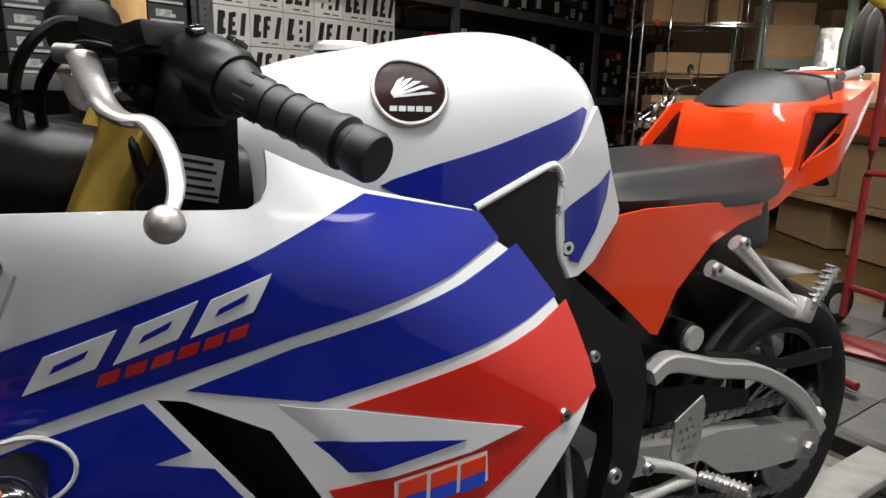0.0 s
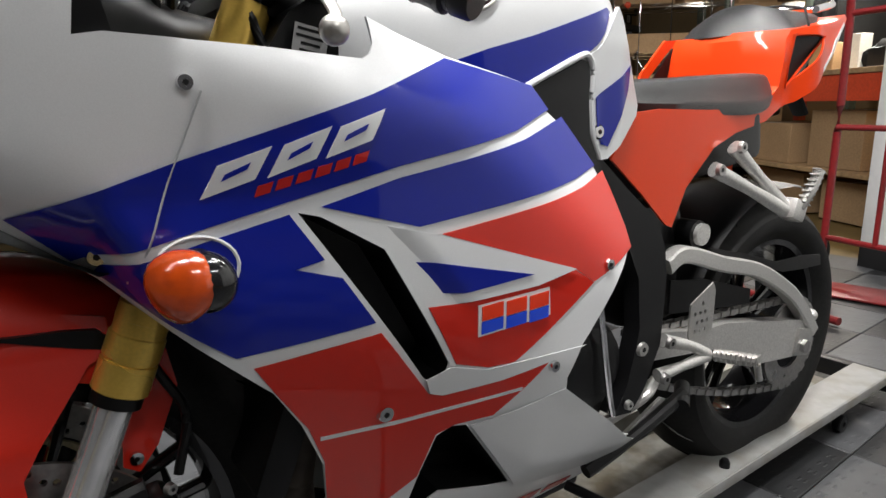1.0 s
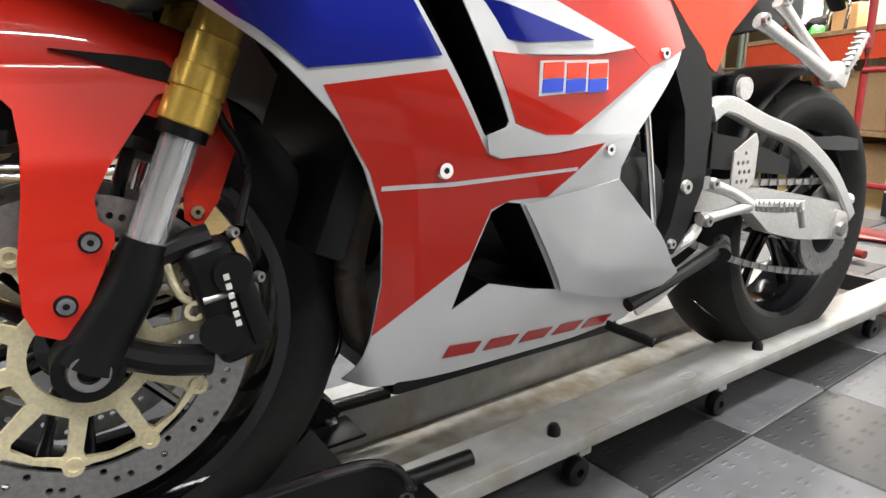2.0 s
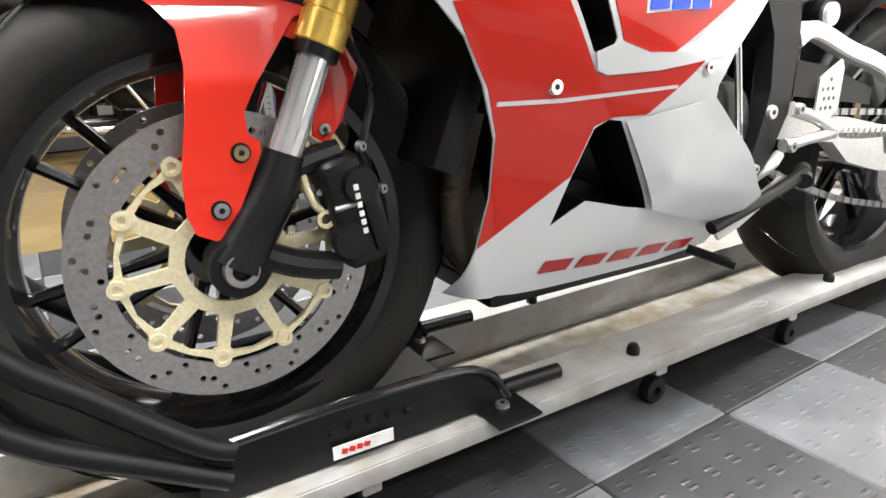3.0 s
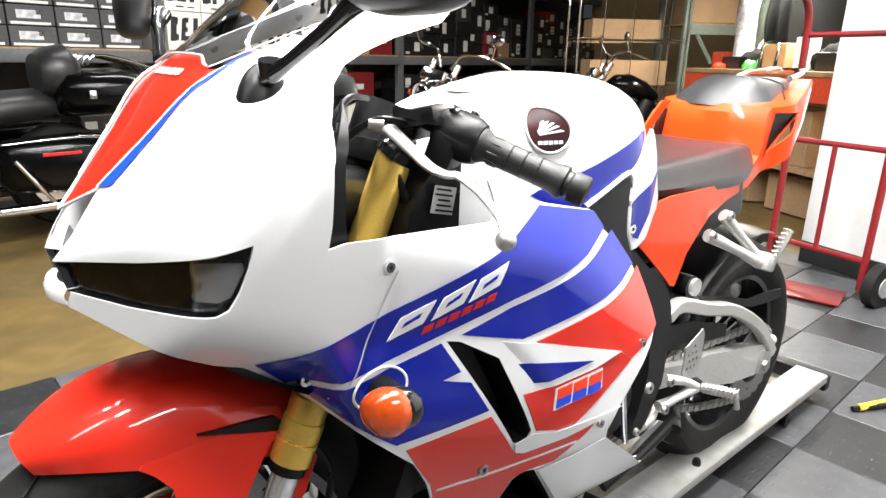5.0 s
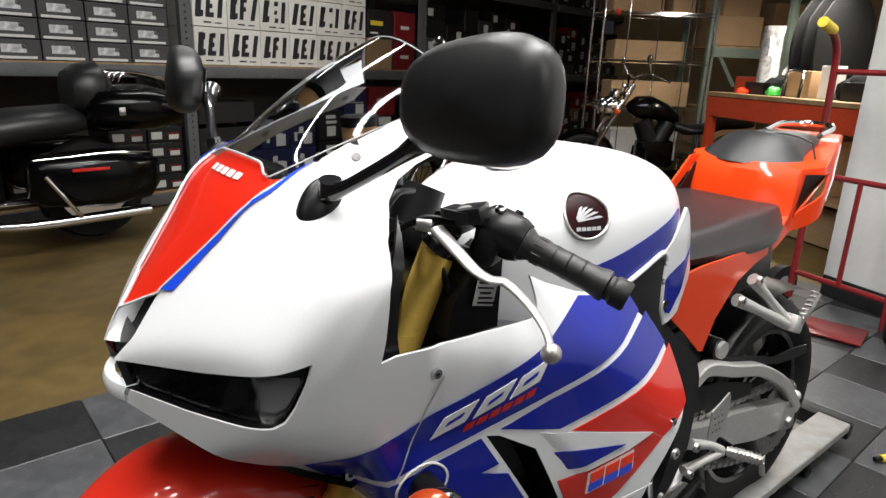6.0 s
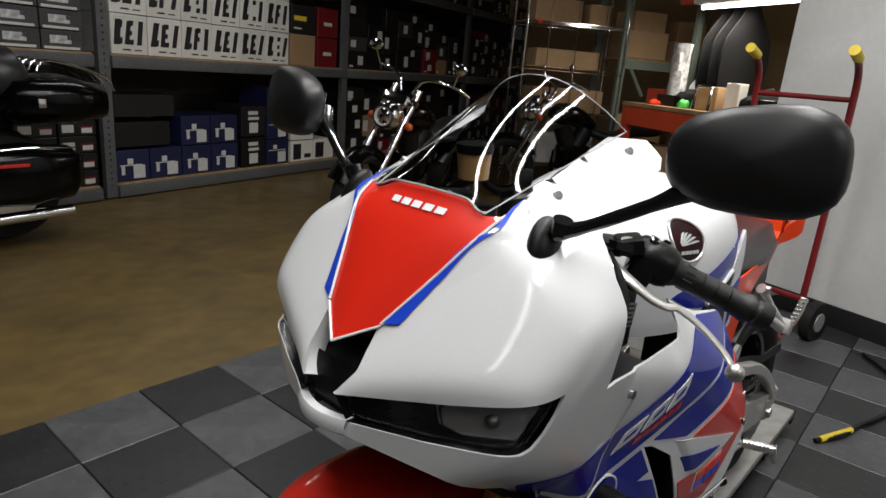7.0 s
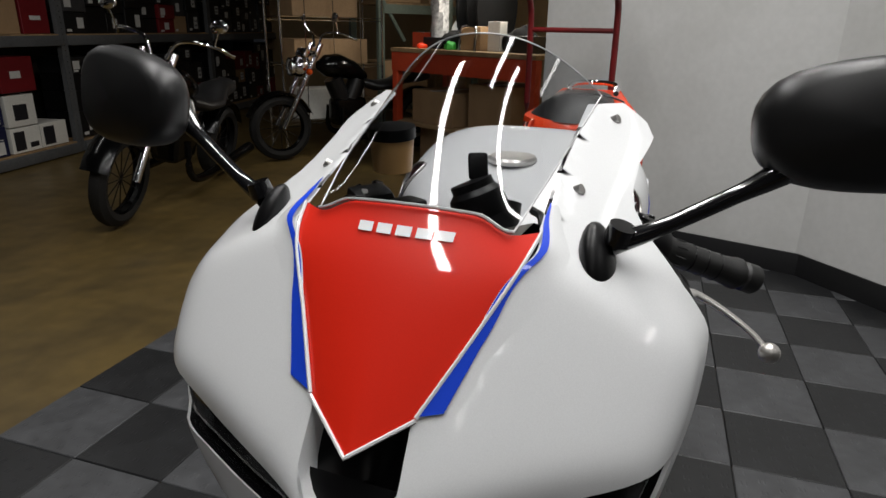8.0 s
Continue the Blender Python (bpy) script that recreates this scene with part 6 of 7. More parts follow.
INK = material("black_print", (0.012, 0.012, 0.016), rough=0.5, vary=0.1)
GREY_PRINT = material("grey_print", (0.4, 0.41, 0.42), rough=0.4, vary=0.2, grain=20, stain=(0.7, 0.7, 0.7), stain_scale=20)
rng = random.Random(7)
Z1 = 1.102
BIG = ((0.07, 0.24, 0.16, 0.62), (0.23, 0.26, 0.07, 0.16), (0.23, 0.66, 0.08, 0.18), (0.36, 0.25, 0.12, 0.58), (0.48, 0.25, 0.12, 0.13), (0.48, 0.48, 0.09, 0.12), (0.48, 0.72, 0.13, 0.13), (0.70, 0.25, 0.13, 0.60), (0.30, 0.10, 0.22, 0.04), (0.62, 0.10, 0.2, 0.03))
for row in range(3):
    s = 0.09
    for col in range(6):
        w = 0.315
        h = 0.30 if row < 2 else 0.3
        marks = [(u, v, mw, mh, INK, 0.1 + 0.12 * rng.random()) for u, v, mw, mh in BIG if rng.random() < 0.93]
        carton(s, Z1 + 0.302 * row, w, h, BOX_WHITE, label="white carton with large black brush lettering", name="helmet_carton", marks=marks, deep=0.4, group="white helmet cartons", turn=rng.uniform(-1, 1))
        s += w + 0.003
carton(2.02, Z1, 0.37, 0.31, CARD, label="plain brown cardboard carton", name="cardboard_carton")
carton(2.03, Z1 + 0.315, 0.36, 0.28, BOX_BLACK, marks=((0.1, 0.45, 0.5, 0.16, YELLOW), (0.1, 0.15, 0.3, 0.06)), label="black carton with yellow print")
carton(2.42, Z1, 0.33, 0.30, BOX_RED, marks=((0.3, 0.4, 0.4, 0.12),), label="dark red carton with pale print")
carton(2.42, Z1 + 0.304, 0.33, 0.30, BOX_RED, marks=((0.3, 0.4, 0.4, 0.12),), label="dark red carton with pale print")
# navy cartons on the floor shelf
for s, z, n in ((0.06, 0.103, 4), (0.69, 0.362, 2)):
    for k in range(n):
        carton(s + 0.318 * k, z, 0.312, 0.255, BOX_BLUE, label="navy blue carton with a white label", marks=((0.52, 0.08, 0.34, 0.42), (0.15, 0.50, 0.62, 0.035), (0.36, 0.55, 0.16, 0.18), (0.18, 0.22, 0.1, 0.3)), deep=0.4, group="navy boots cartons")
for k in range(3):
    carton(1.70, 0.103 + 0.258 * k, 0.312, 0.255, BOX_BLUE, label="navy blue carton with a white label", marks=((0.5, 0.08, 0.36, 0.42), (0.1, 0.55, 0.75, 0.03), (0.3, 0.62, 0.16, 0.16)), deep=0.4, group="navy boots cartons")
for k in range(2):
    carton(1.37, 0.103 + 0.30 * k, 0.31, 0.29, BOX_BLACK, marks=((0.32, 0.12, 0.36, 0.34), (0.28, 0.55, 0.44, 0.10), (0.28, 0.72, 0.4, 0.12)), label="black carton with white oval badges")
carton(2.05, 0.62, 0.40, 0.30, BOX_RED, marks=((0.3, 0.4, 0.3, 0.2),), label="dark red printed stock carton on the shelf")
carton(2.05, 0.103, 0.34, 0.22, BOX_WHITE, marks=((0.1, 0.1, 0.35, 0.75, INK), (0.6, 0.15, 0.3, 0.2, INK)), label="white carton with black print")
carton(2.40, 0.103, 0.34, 0.22, BOX_WHITE, marks=((0.1, 0.1, 0.4, 0.75, INK),), label="white carton with black print")
carton(2.05, 0.33, 0.34, 0.27, BOX_WHITE, marks=((0.25, 0.2, 0.45, 0.5, INK),), label="white carton with black print")
carton(0.08, 0.62, 0.55, 0.18, BOX_BLACK, marks=(), label="plain black stock carton on the shelf")
carton(0.08, 0.38, 0.5, 0.2, BOX_BLACK, marks=(), label="plain black stock carton on the shelf")
# grey picture cartons left of the post
for row in range(5):
    for col in range(4):
        carton(-0.42 - 0.305 * col, Z1 + 0.138 * row, 0.30, 0.135, BOX_GREY, label="grey shoe carton with a picture and white edge", marks=((0.06, 0.06, 0.84, 0.13), (0.2, 0.35, 0.5, 0.4, GREY_PRINT), (0.6, 0.55, 0.1, 0.2, INK)), group="grey shoe cartons", name="shoe_carton")
for row in range(4):
    for col in range(2):
        carton(-0.36 - 0.30 * col, 0.103 + 0.13 * row, 0.29, 0.127, BOX_BLACK, label="black carton with white and red labels", marks=((0.1, 0.2, 0.3, 0.45), (0.55, 0.45, 0.35, 0.12, BOX_RED), (0.6, 0.15, 0.28, 0.3)))
for col in range(8):
    carton(-1.9 - 0.36 * col, Z1, 0.34, rng.choice((0.3, 0.42, 0.55)), rng.choice((BOX_GREY, BOX_BLACK, CARD)), label="sealed stock carton with a small label", marks=((0.1, 0.2, 0.3, 0.2),))
    carton(-1.0 - 0.36 * col, 0.103, 0.34, rng.choice((0.3, 0.42, 0.55)), rng.choice((BOX_GREY, BOX_BLACK, BOX_BLUE)), label="sealed stock carton with a small label", marks=((0.1, 0.2, 0.3, 0.2),))
# dark cartons with white labels to the right
s = 2.96
while s < 8.2:
    w = rng.uniform(0.26, 0.36)
    if not any(abs(s + w / 2 - b) < 0.24 for b in (5.7,)):
        for lo, hi in ((Z1, 1.86), (0.103, 0.95), (2.08, 2.9)):
            z = lo
            while z < hi - 0.12:
                h = rng.choice((0.16, 0.2, 0.26))
                if z + h > hi:
                    break
                u = rng.choice((0.1, 0.35, 0.55))
                marks = [(u, 0.25, 0.28, 0.5)] if rng.random() < 0.75 else []
                if rng.random() < 0.5 and s > 4.6:
                    marks = [(0.5, 0.2, 0.3, 0.55), (0.55, 0.3, 0.2, 0.1, INK), (0.55, 0.52, 0.2, 0.1, INK)]
                if rng.random() < 0.4:
                    marks.append((0.1, 0.1, 0.2, 0.12))
                mat = rng.choice((BOX_BLACK,) * 9 + (BOX_RED, BOX_GREY, CARD))
                carton(s, z, w, h, mat, label="black stock carton with white labels", marks=marks, depth=0.05 + rng.uniform(0, 0.05))
                z += h + 0.002
    s += w + 0.01
for col in range(8):
    carton(0.1 + 0.34 * col, 2.08, 0.33, rng.choice((0.24, 0.3)), rng.choice((BOX_BLACK, BOX_RED, CARD, BOX_WHITE)), label="stock carton on the top shelf", marks=((0.15, 0.3, 0.5, 0.14, YELLOW), (0.15, 0.6, 0.3, 0.12)))

# ---- wire rack, bench, hand truck ----
rack = thing("wire_rack", (5.4, 3.5, 0), "chrome wire shelving rack with loose cartons", "wire rack")
RM = Matrix.Translation((5.55, 3.45, 0)) @ Matrix.Rotation(radians(-35), 4, "Z")
for x in (-0.55, 0.55):
    for y in (-0.22, 0.22):
        part("post", cyl(RM @ Vector((x, y, 0)), RM @ Vector((x, y, 2.6)), 0.0125, n=12), CHROME, rack, "chrome rack post")
for x in (-0.3, 0.0, 0.3):
    part("side_wire", cyl(RM @ Vector((x, -0.22, 0.3)), RM @ Vector((x, -0.22, 2.6)), 0.005, n=8), CHROME, rack)
for z in (0.3, 0.85, 1.3, 1.75, 2.2):
    bm = B()
    for y in np.linspace(-0.22, 0.22, 8):
        add_cyl(bm, RM @ Vector((-0.55, y, z)), RM @ Vector((0.55, y, z)), 0.003, n=6)
    for x in np.linspace(-0.55, 0.55, 12):
        add_cyl(bm, RM @ Vector((x, -0.22, z)), RM @ Vector((x, 0.22, z)), 0.003, n=6)
    for y in (-0.22, 0.22):
        add_cyl(bm, RM @ Vector((-0.55, y, z - 0.03)), RM @ Vector((0.55, y, z - 0.03)), 0.004, n=6)
    part("wire_shelf", bm, CHROME, rack, "chrome wire shelf")


def loose_carton(m, size, mat, label, marks=True, name="cardboard_carton"):
    ob = new(name)
    ob.matrix_basis = m
    tagged(ob, label, "box")
    b = part("box_body", box(size, pose(0, 0, size[2] / 2), 0.004, 1), mat)
    b.parent = ob
    tape = part("tape", box((0.05, size[1] + 0.002, 0.001), pose(0, 0, size[2] + 0.0007)), LABEL_WHITE, smooth=False)
    tape.parent = ob
    return ob


for x, z, sz, mat in ((-0.2, 1.755, (0.5, 0.3, 0.22), CARD), (0.25, 1.755, (0.22, 0.3, 0.2), CARD), (-0.05, 1.305, (0.7, 0.32, 0.18), CARD), (0.0, 0.855, (0.8, 0.34, 0.24), CARD), (-0.1, 2.205, (0.4, 0.3, 0.2), CARD), (0.0, 0.305, (0.7, 0.34, 0.3), BOX_WHITE)):
    loose_carton(RM @ pose(x, 0, z), sz, mat, "brown cardboard carton on the wire rack")
part("red_ball", ball(RM @ Vector((-0.42, -0.22, 1.74)), 0.03), BENCH_RED, rack, "red cap")
gr = thing("green_rack", (6.4, 3.0, 0), "green-grey steel rack loaded with cartons", "rack")
GM = Matrix.Translation((6.35, 3.05, 0)) @ Matrix.Rotation(radians(-32), 4, "Z")
for x in (-0.35, 0.95):
    for y in (-0.3, 0.3):
        part("post", box((0.07, 0.05, 2.9), GM @ pose(x, y, 1.45)), GREEN_GREY, gr, "green-grey steel post", smooth=False)
part("brace", tube([GM @ Vector((-0.33, -0.3, 1.5)), GM @ Vector((-0.05, -0.3, 1.08))], 0.02, 6), GREEN_GREY, gr)
for z in (0.4, 1.4, 2.15):
    part("beam", box((1.3, 0.05, 0.09), GM @ pose(0.3, -0.3, z)), GREEN_GREY, gr, smooth=False)
    part("deck", box((1.3, 0.6, 0.02), GM @ pose(0.3, 0, z + 0.055)), BOARD, gr, smooth=False)
for x, z, sz in ((-0.05, 1.47, (0.5, 0.4, 0.28)), (0.5, 1.47, (0.4, 0.35, 0.22)), (-0.05, 1.75, (0.4, 0.35, 0.2)), (0.05, 2.22, (0.6, 0.4, 0.3)), (0.65, 2.22, (0.5, 0.4, 0.24)), (0.5, 1.695, (0.35, 0.3, 0.2)), (0.0, 0.47, (0.6, 0.4, 0.4)), (0.62, 0.47, (0.5, 0.4, 0.35))):
    loose_carton(GM @ pose(x, -0.05, z, 0, 0, rng.uniform(-8, 8)), sz, CARD, "brown cardboard carton on the green rack")
b0, b1 = Vector((5.25, 2.55, 0)), Vector((4.45, 0.95, 0))
bd = (b1 - b0).normalized()
bn = Vector((-bd.y, bd.x, 0))
if bn.x < 0:
    bn = -bn
BM = Matrix.Translation(b0) @ Matrix.Rotation(math.atan2(bd.y, bd.x), 4, "Z")
BL = (b1 - b0).length
bench = thing("work_bench", b0 + bd * BL / 2, "red-orange steel work bench with a pale top, cluttered with parts", "work bench")
sgn = 1 if (BM.to_3x3() @ Vector((0, 1, 0))).dot(bn) > 0 else -1
part("bench_top", box((BL, 0.75, 0.035), BM @ pose(BL / 2, sgn * 0.375, 1.02), 0.004), BOARD, bench, "pale worn bench top", smooth=False)
part("front_rail", box((BL, 0.04, 0.17), BM @ pose(BL / 2, sgn * 0.03, 0.915), 0.004), BENCH_RED, bench, "red-orange front rail", smooth=False)
for x in (0.04, BL - 0.04):
    for y in (0.05, 0.7):
        part("leg", box((0.07, 0.07, 1.0), BM @ pose(x, sgn * y, 0.5), 0.004), BENCH_RED, bench)
part("lower_shelf", box((BL, 0.7, 0.03), BM @ pose(BL / 2, sgn * 0.37, 0.35), 0.003), BOARD, bench, smooth=False)
part("upper_rail", box((BL, 0.06, 0.12), BM @ pose(BL / 2, sgn * 0.5, 2.02), 0.004), BENCH_RED, bench, "red upper rail", smooth=False)
for x in (0.04, BL - 0.04):
    part("post", box((0.06, 0.06, 1.1), BM @ pose(x, sgn * 0.7, 1.55), 0.004), GREEN_GREY, bench)
lampfix = thing("bench_lamp", b0 + bd * 0.8, "fluorescent lamp over the work bench", "lamp")
part("housing", box((1.25, 0.16, 0.05), BM @ pose(1.05, sgn * 0.35, 1.945), 0.006), WALL, lampfix)
part("tube", cyl(BM @ Vector((0.46, sgn * 0.35, 1.90)), BM @ Vector((1.64, sgn * 0.35, 1.90)), 0.019, n=14), TUBE_GLOW, lampfix, "lit fluorescent tube")
data = bpy.data.lights.new("bench_light", "AREA")
data.shape, data.size, data.size_y, data.energy, data.color = "RECTANGLE", 1.2, 0.08, 42, (1.0, 0.93, 0.82)
lo = new("bench_light", data)
lo.matrix_world = BM @ pose(1.05, sgn * 0.35, 1.875)
for x, sz, mat, lb in ((0.15, (0.2, 0.16, 0.14), BENCH_RED, "small orange tool case on the bench"), (0.45, (0.34, 0.26, 0.10), BOX_BLACK, "black parts case on the bench"), (0.85, (0.2, 0.2, 0.2), CARD, "small brown carton on the bench"),
                       (1.1, (0.12, 0.12, 0.24), BOX_WHITE, "white bottle carton on the bench"), (1.45, (0.28, 0.2, 0.13), BOX_BLACK, "black case on the bench")):
    loose_carton(BM @ pose(x, sgn * 0.3, 1.0385, 0, 0, rng.uniform(-20, 20)), sz, mat, lb, name="bench_box")
# loose things on the bench top


def lump(name, x, y, size, mat, label, seed):
    """A soft heap with an uneven outline."""
    r = random.Random(seed)
    bm = ball((0, 0, 0), 1.0, n=20)
    for v in bm.verts:
        k = 1 + 0.22 * math.sin(5 * v.co.x + seed) * math.cos(4 * v.co.y - seed) + r.uniform(-0.05, 0.05)
        v.co = Vector((v.co.x * size[0] / 2 * k, v.co.y * size[1] / 2 * k, max(-0.45, v.co.z * k) * size[2] / 1.45 + 0.45 * size[2] / 1.45))
    bmesh.ops.transform(bm, matrix=BM @ pose(x, sgn * y, 1.039, 0, 0, r.uniform(0, 90)), verts=bm.verts)
    return tagged(part(name, bm, mat), label, name.replace("_", " "))


lump("tool_bag", 0.62, 0.32, (0.36, 0.26, 0.17), CLOTH, "black cloth tool bag slumped on the bench", 3)
lump("work_glove", 0.30, 0.16, (0.17, 0.10, 0.05), ORANGE_RED, "bright orange work glove on the bench", 5)
lump("work_glove", 0.68, 0.14, (0.12, 0.08, 0.07), LIME, "lime green work glove on the bench", 8)
lump("paper_heap", 0.50, 0.50, (0.30, 0.22, 0.26), LABEL_WHITE, "heap of crumpled white wrapping paper on the bench", 11)
lump("tool_bag", 1.30, 0.40, (0.30, 0.24, 0.2), CLOTH, "black cloth tool bag slumped on the bench", 13)
stand = tagged(part("tubular_frame", tube([BM @ Vector(p) for p in ((0.86, sgn * 0.08, 1.040), (0.86, sgn * 0.10, 1.20), (0.90, sgn * 0.11, 1.235), (1.00, sgn * 0.11, 1.235), (1.04, sgn * 0.10, 1.20), (1.05, sgn * 0.08, 1.040))], 0.012, 10, 4), CHROME), "bent chrome tube frame standing on the bench", "tube frame")
for x, y, z, sz in ((0.5, 0.35, 0.366, (0.6, 0.5, 0.3)), (1.2, 0.35, 0.366, (0.5, 0.45, 0.4)), (0.6, 0.4, -0.0, (0.7, 0.5, 0.30)), (1.35, 0.4, 0.0, (0.5, 0.5, 0.28))):
    loose_carton(BM @ pose(x, sgn * y, z, 0, 0, rng.uniform(-6, 6)), sz, CARD, "brown cardboard carton under the bench")
for k in range(3):
    x = 0.52 + 0.13 * k
    rows = []
    for j in range(9):
        u = j / 8
        w = 0.05 + 0.20 * min(1, u * 3) - 0.02 * math.sin(7 * u)
        rows.append([BM @ Vector((x + 0.045 * math.cos(a) * (1 + 0.3 * math.sin(3 * a + k)), sgn * (0.62 + w * math.sin(a)), 1.93 - 0.75 * u)) for a in (2 * math.pi * q / 14 for q in range(14))])
    jk = tagged(part("hanging_jacket", loft(rows), CLOTH), "dark riding jacket hanging over the bench", "jacket", "hanging jackets")
rows = []
for j in range(8):
    u = j / 7
    rows.append([BM @ Vector((0.36 + (0.08 + 0.02 * math.sin(5 * a + 9 * u)) * math.cos(a), sgn * (0.3 + 0.08 * math.sin(a)), 1.04 + 0.55 * u)) for a in (2 * math.pi * q / 14 for q in range(14))])
tagged(part("plastic_wrap", loft(rows), material("clear_wrap", (0.5, 0.5, 0.5), rough=0.2, vary=0.4, grain=30, bump=0.8, bump_scale=60)), "bundle of parts in crumpled clear plastic", "bag")

# hand truck
truck = thing("hand_truck", (3.2, 0.45, 0), "dark red tubular hand truck with yellow grips, leaning on the wall", "hand truck")
A0, A1 = Vector((3.24, 0.70, 0)), Vector((3.14, 0.22, 0))
for p, yaw in ((A0, 1), (A1, -1)):
    side_v = (A0 - A1).normalized() * yaw
    lean = Vector((0.02, 0, 0))
    part("upright", tube([p + Vector((0.0, 0, 0.06)), p + Vector((0.01, 0, 0.7)), p + Vector((0.0, 0, 1.22)), p + Vector((-0.05, 0, 1.36)), p + Vector((-0.17, 0, 1.425))], 0.017, 12, 5), CART_RED, truck, "dark red tube upright")
    part("grip", tube([p + Vector((-0.10, 0, 1.405)), p + Vector((-0.22, 0, 1.435))], 0.024, 14), YELLOW, truck, "yellow rubber grip")
    w = p + Vector((0.03, 0, 0.10)) + side_v * 0.075
    d = side_v
    part("wheel", tube([w - 0.025 * d, w + 0.025 * d], 0.105, 28), RUBBER, truck, "black wheel")
    part("wheel_hub", tube([w - 0.028 * d, w + 0.03 * d], 0.05, 20), CAST_ALU, truck)
for z in (0.2, 0.72, 1.22):
    part("crossbar", tube([A0 + Vector((0.005, 0, z)), A1 + Vector((0.005, 0, z))], 0.014, 10), CART_RED, truck)
part("middle_bar", tube([(A0 + A1) / 2 + Vector((0, 0, 0.2)), (A0 + A1) / 2 + Vector((0, 0, 0.72))], 0.012, 10), CART_RED, truck)
part("toe_plate", box((0.24, 0.42, 0.008), pose(3.05, 0.47, 0.012, 0, 0, 12), 0.002), CART_RED, truck)
stand2 = thing("paddock_stand", (2.75, 0.55, 0), "red tubular paddock stand with yellow bands on the floor", "paddock stand")
part("frame", tube([(2.55, 0.30, 0.03), (2.65, 0.75, 0.03), (2.95, 0.95, 0.04)], 0.016, 10), CART_RED, stand2)
part("band", tube([(2.56, 0.345, 0.03), (2.60, 0.52, 0.03)], 0.018, 10), YELLOW, stand2)
cable = tagged(part("air_hose", tube([(2.02, -0.16, 0.012), (2.15, -0.22, 0.012), (2.3, -0.25, 0.012), (2.55, -0.31, 0.012), (2.9, -0.28, 0.012), (3.15, -0.1, 0.012)], 0.009, 8, 6), BLACK), "black air hose lying on the tiles", "hose")
part("coupling", tube([(2.04, -0.17, 0.013), (2.22, -0.235, 0.013)], 0.012, 10), YELLOW, cable, "yellow hose end")


# ---- other motorcycles ----
def cruiser(place, turn, label, lean=0.0):
    """A black cruiser, front towards -x of its own axes."""
    m = Matrix.Translation(place) @ Matrix.Rotation(radians(turn), 4, "Z") @ Matrix.Rotation(radians(lean), 4, "X") @ Matrix.Scale(0.95, 4)
    ob = thing("cruiser_motorcycle", place, label, "motorcycle", "parked cruisers")
    T = lambda *p: m @ Vector(p)
    for x, r, w in ((0.0, 0.32, 0.055), (1.6, 0.31, 0.08)):
        prof = [(r - 0.09, -w * 0.8), (r - 0.05, -w), (r - 0.01, -w * 0.6), (r, 0), (r - 0.01, w * 0.6), (r - 0.05, w), (r - 0.09, w * 0.8)]
        wh = part("wheel", lathe([(r - 0.09, -0.02), (r - 0.105, 0), (r - 0.09, 0.02)], m @ Matrix.Translation((x, 0, r)), 40), BAG_BLACK, ob)
        part("tyre", lathe(prof, m @ Matrix.Translation((x, 0, r)), 40), RUBBER, wh)
        bm = B()
        for k in range(12):
            a = 2 * math.pi * k / 12
            add_cyl(bm, T(x, 0, r), T(x + (r - 0.1) * math.cos(a), 0, r + (r - 0.1) * math.sin(a)), 0.004, n=6)
        part("spokes", bm, BLACK, wh)
    for s in (-1, 1):
        part("fork_tube", cyl(T(0, s * 0.10, 0.32), T(0.42, s * 0.11, 1.12), 0.024, n=14), CHROME, ob, "chrome fork tube")
        part("handlebar", tube([T(0.42, s * 0.05, 1.08), T(0.44, s * 0.12, 1.2), T(0.5, s * 0.32, 1.22), T(0.66, s * 0.42, 1.16)], 0.012, 10, 5), CHROME, ob)
        part("mirror", ball(T(0.45, s * 0.38, 1.36), 0.06, (0.35, 1, 0.7), (0, 0, turn)), CHROME, ob)
        part("mirror_stalk", cyl(T(0.5, s * 0.34, 1.22), T(0.45, s * 0.38, 1.34), 0.006, n=8), CHROME, ob)
        part("indicator", ball(T(0.26, s * 0.17, 0.86), 0.03), SIGNAL, ob, "amber indicator")
    part("headlamp", ball(T(0.24, 0, 0.90), 0.105, (1.1, 1, 1), (0, 0, turn)), CHROME, ob, "round chrome headlamp")
    along = m @ pose(0.145, 0, 0.90, 0, 0, 90)
    part("headlamp_rim", lathe([(0.074, -0.006), (0.084, -0.012), (0.093, 0.0), (0.090, 0.02), (0.074, 0.02), (0.074, -0.006)], along, 36), CHROME, ob, "chrome headlamp rim")
    part("headlamp_lens", lathe([(0.0, 0.004), (0.04, 0.001), (0.075, 0.010)], along, 30), REFLECTOR, ob, "silvered headlamp glass")
    part("fork_clamp", box((0.05, 0.30, 0.05), m @ pose(0.36, 0, 1.02, 0, 27), 0.012), CHROME, ob, "chrome fork clamp")
    part("lamp_cowl", box((0.06, 0.22, 0.09), m @ pose(0.27, 0, 1.03, 0, 27), 0.02, 3), CHROME, ob, "chrome instrument housing")
    rings = []
    for x, w, z0, z1 in ((0.42, 0.04, 0.86, 0.95), (0.5, 0.11, 0.80, 1.01), (0.65, 0.14, 0.78, 1.02), (0.82, 0.12, 0.76, 0.95), (0.95, 0.05, 0.76, 0.84)):
        rings.append([T(x, w * math.cos(a), (z0 + z1) / 2 + (z1 - z0) / 2 * math.sin(a)) for a in (2 * math.pi * k / 20 for k in range(20))])
    part("fuel_tank", loft(rings), BAG_BLACK, ob, "gloss black tank")
    rings = []
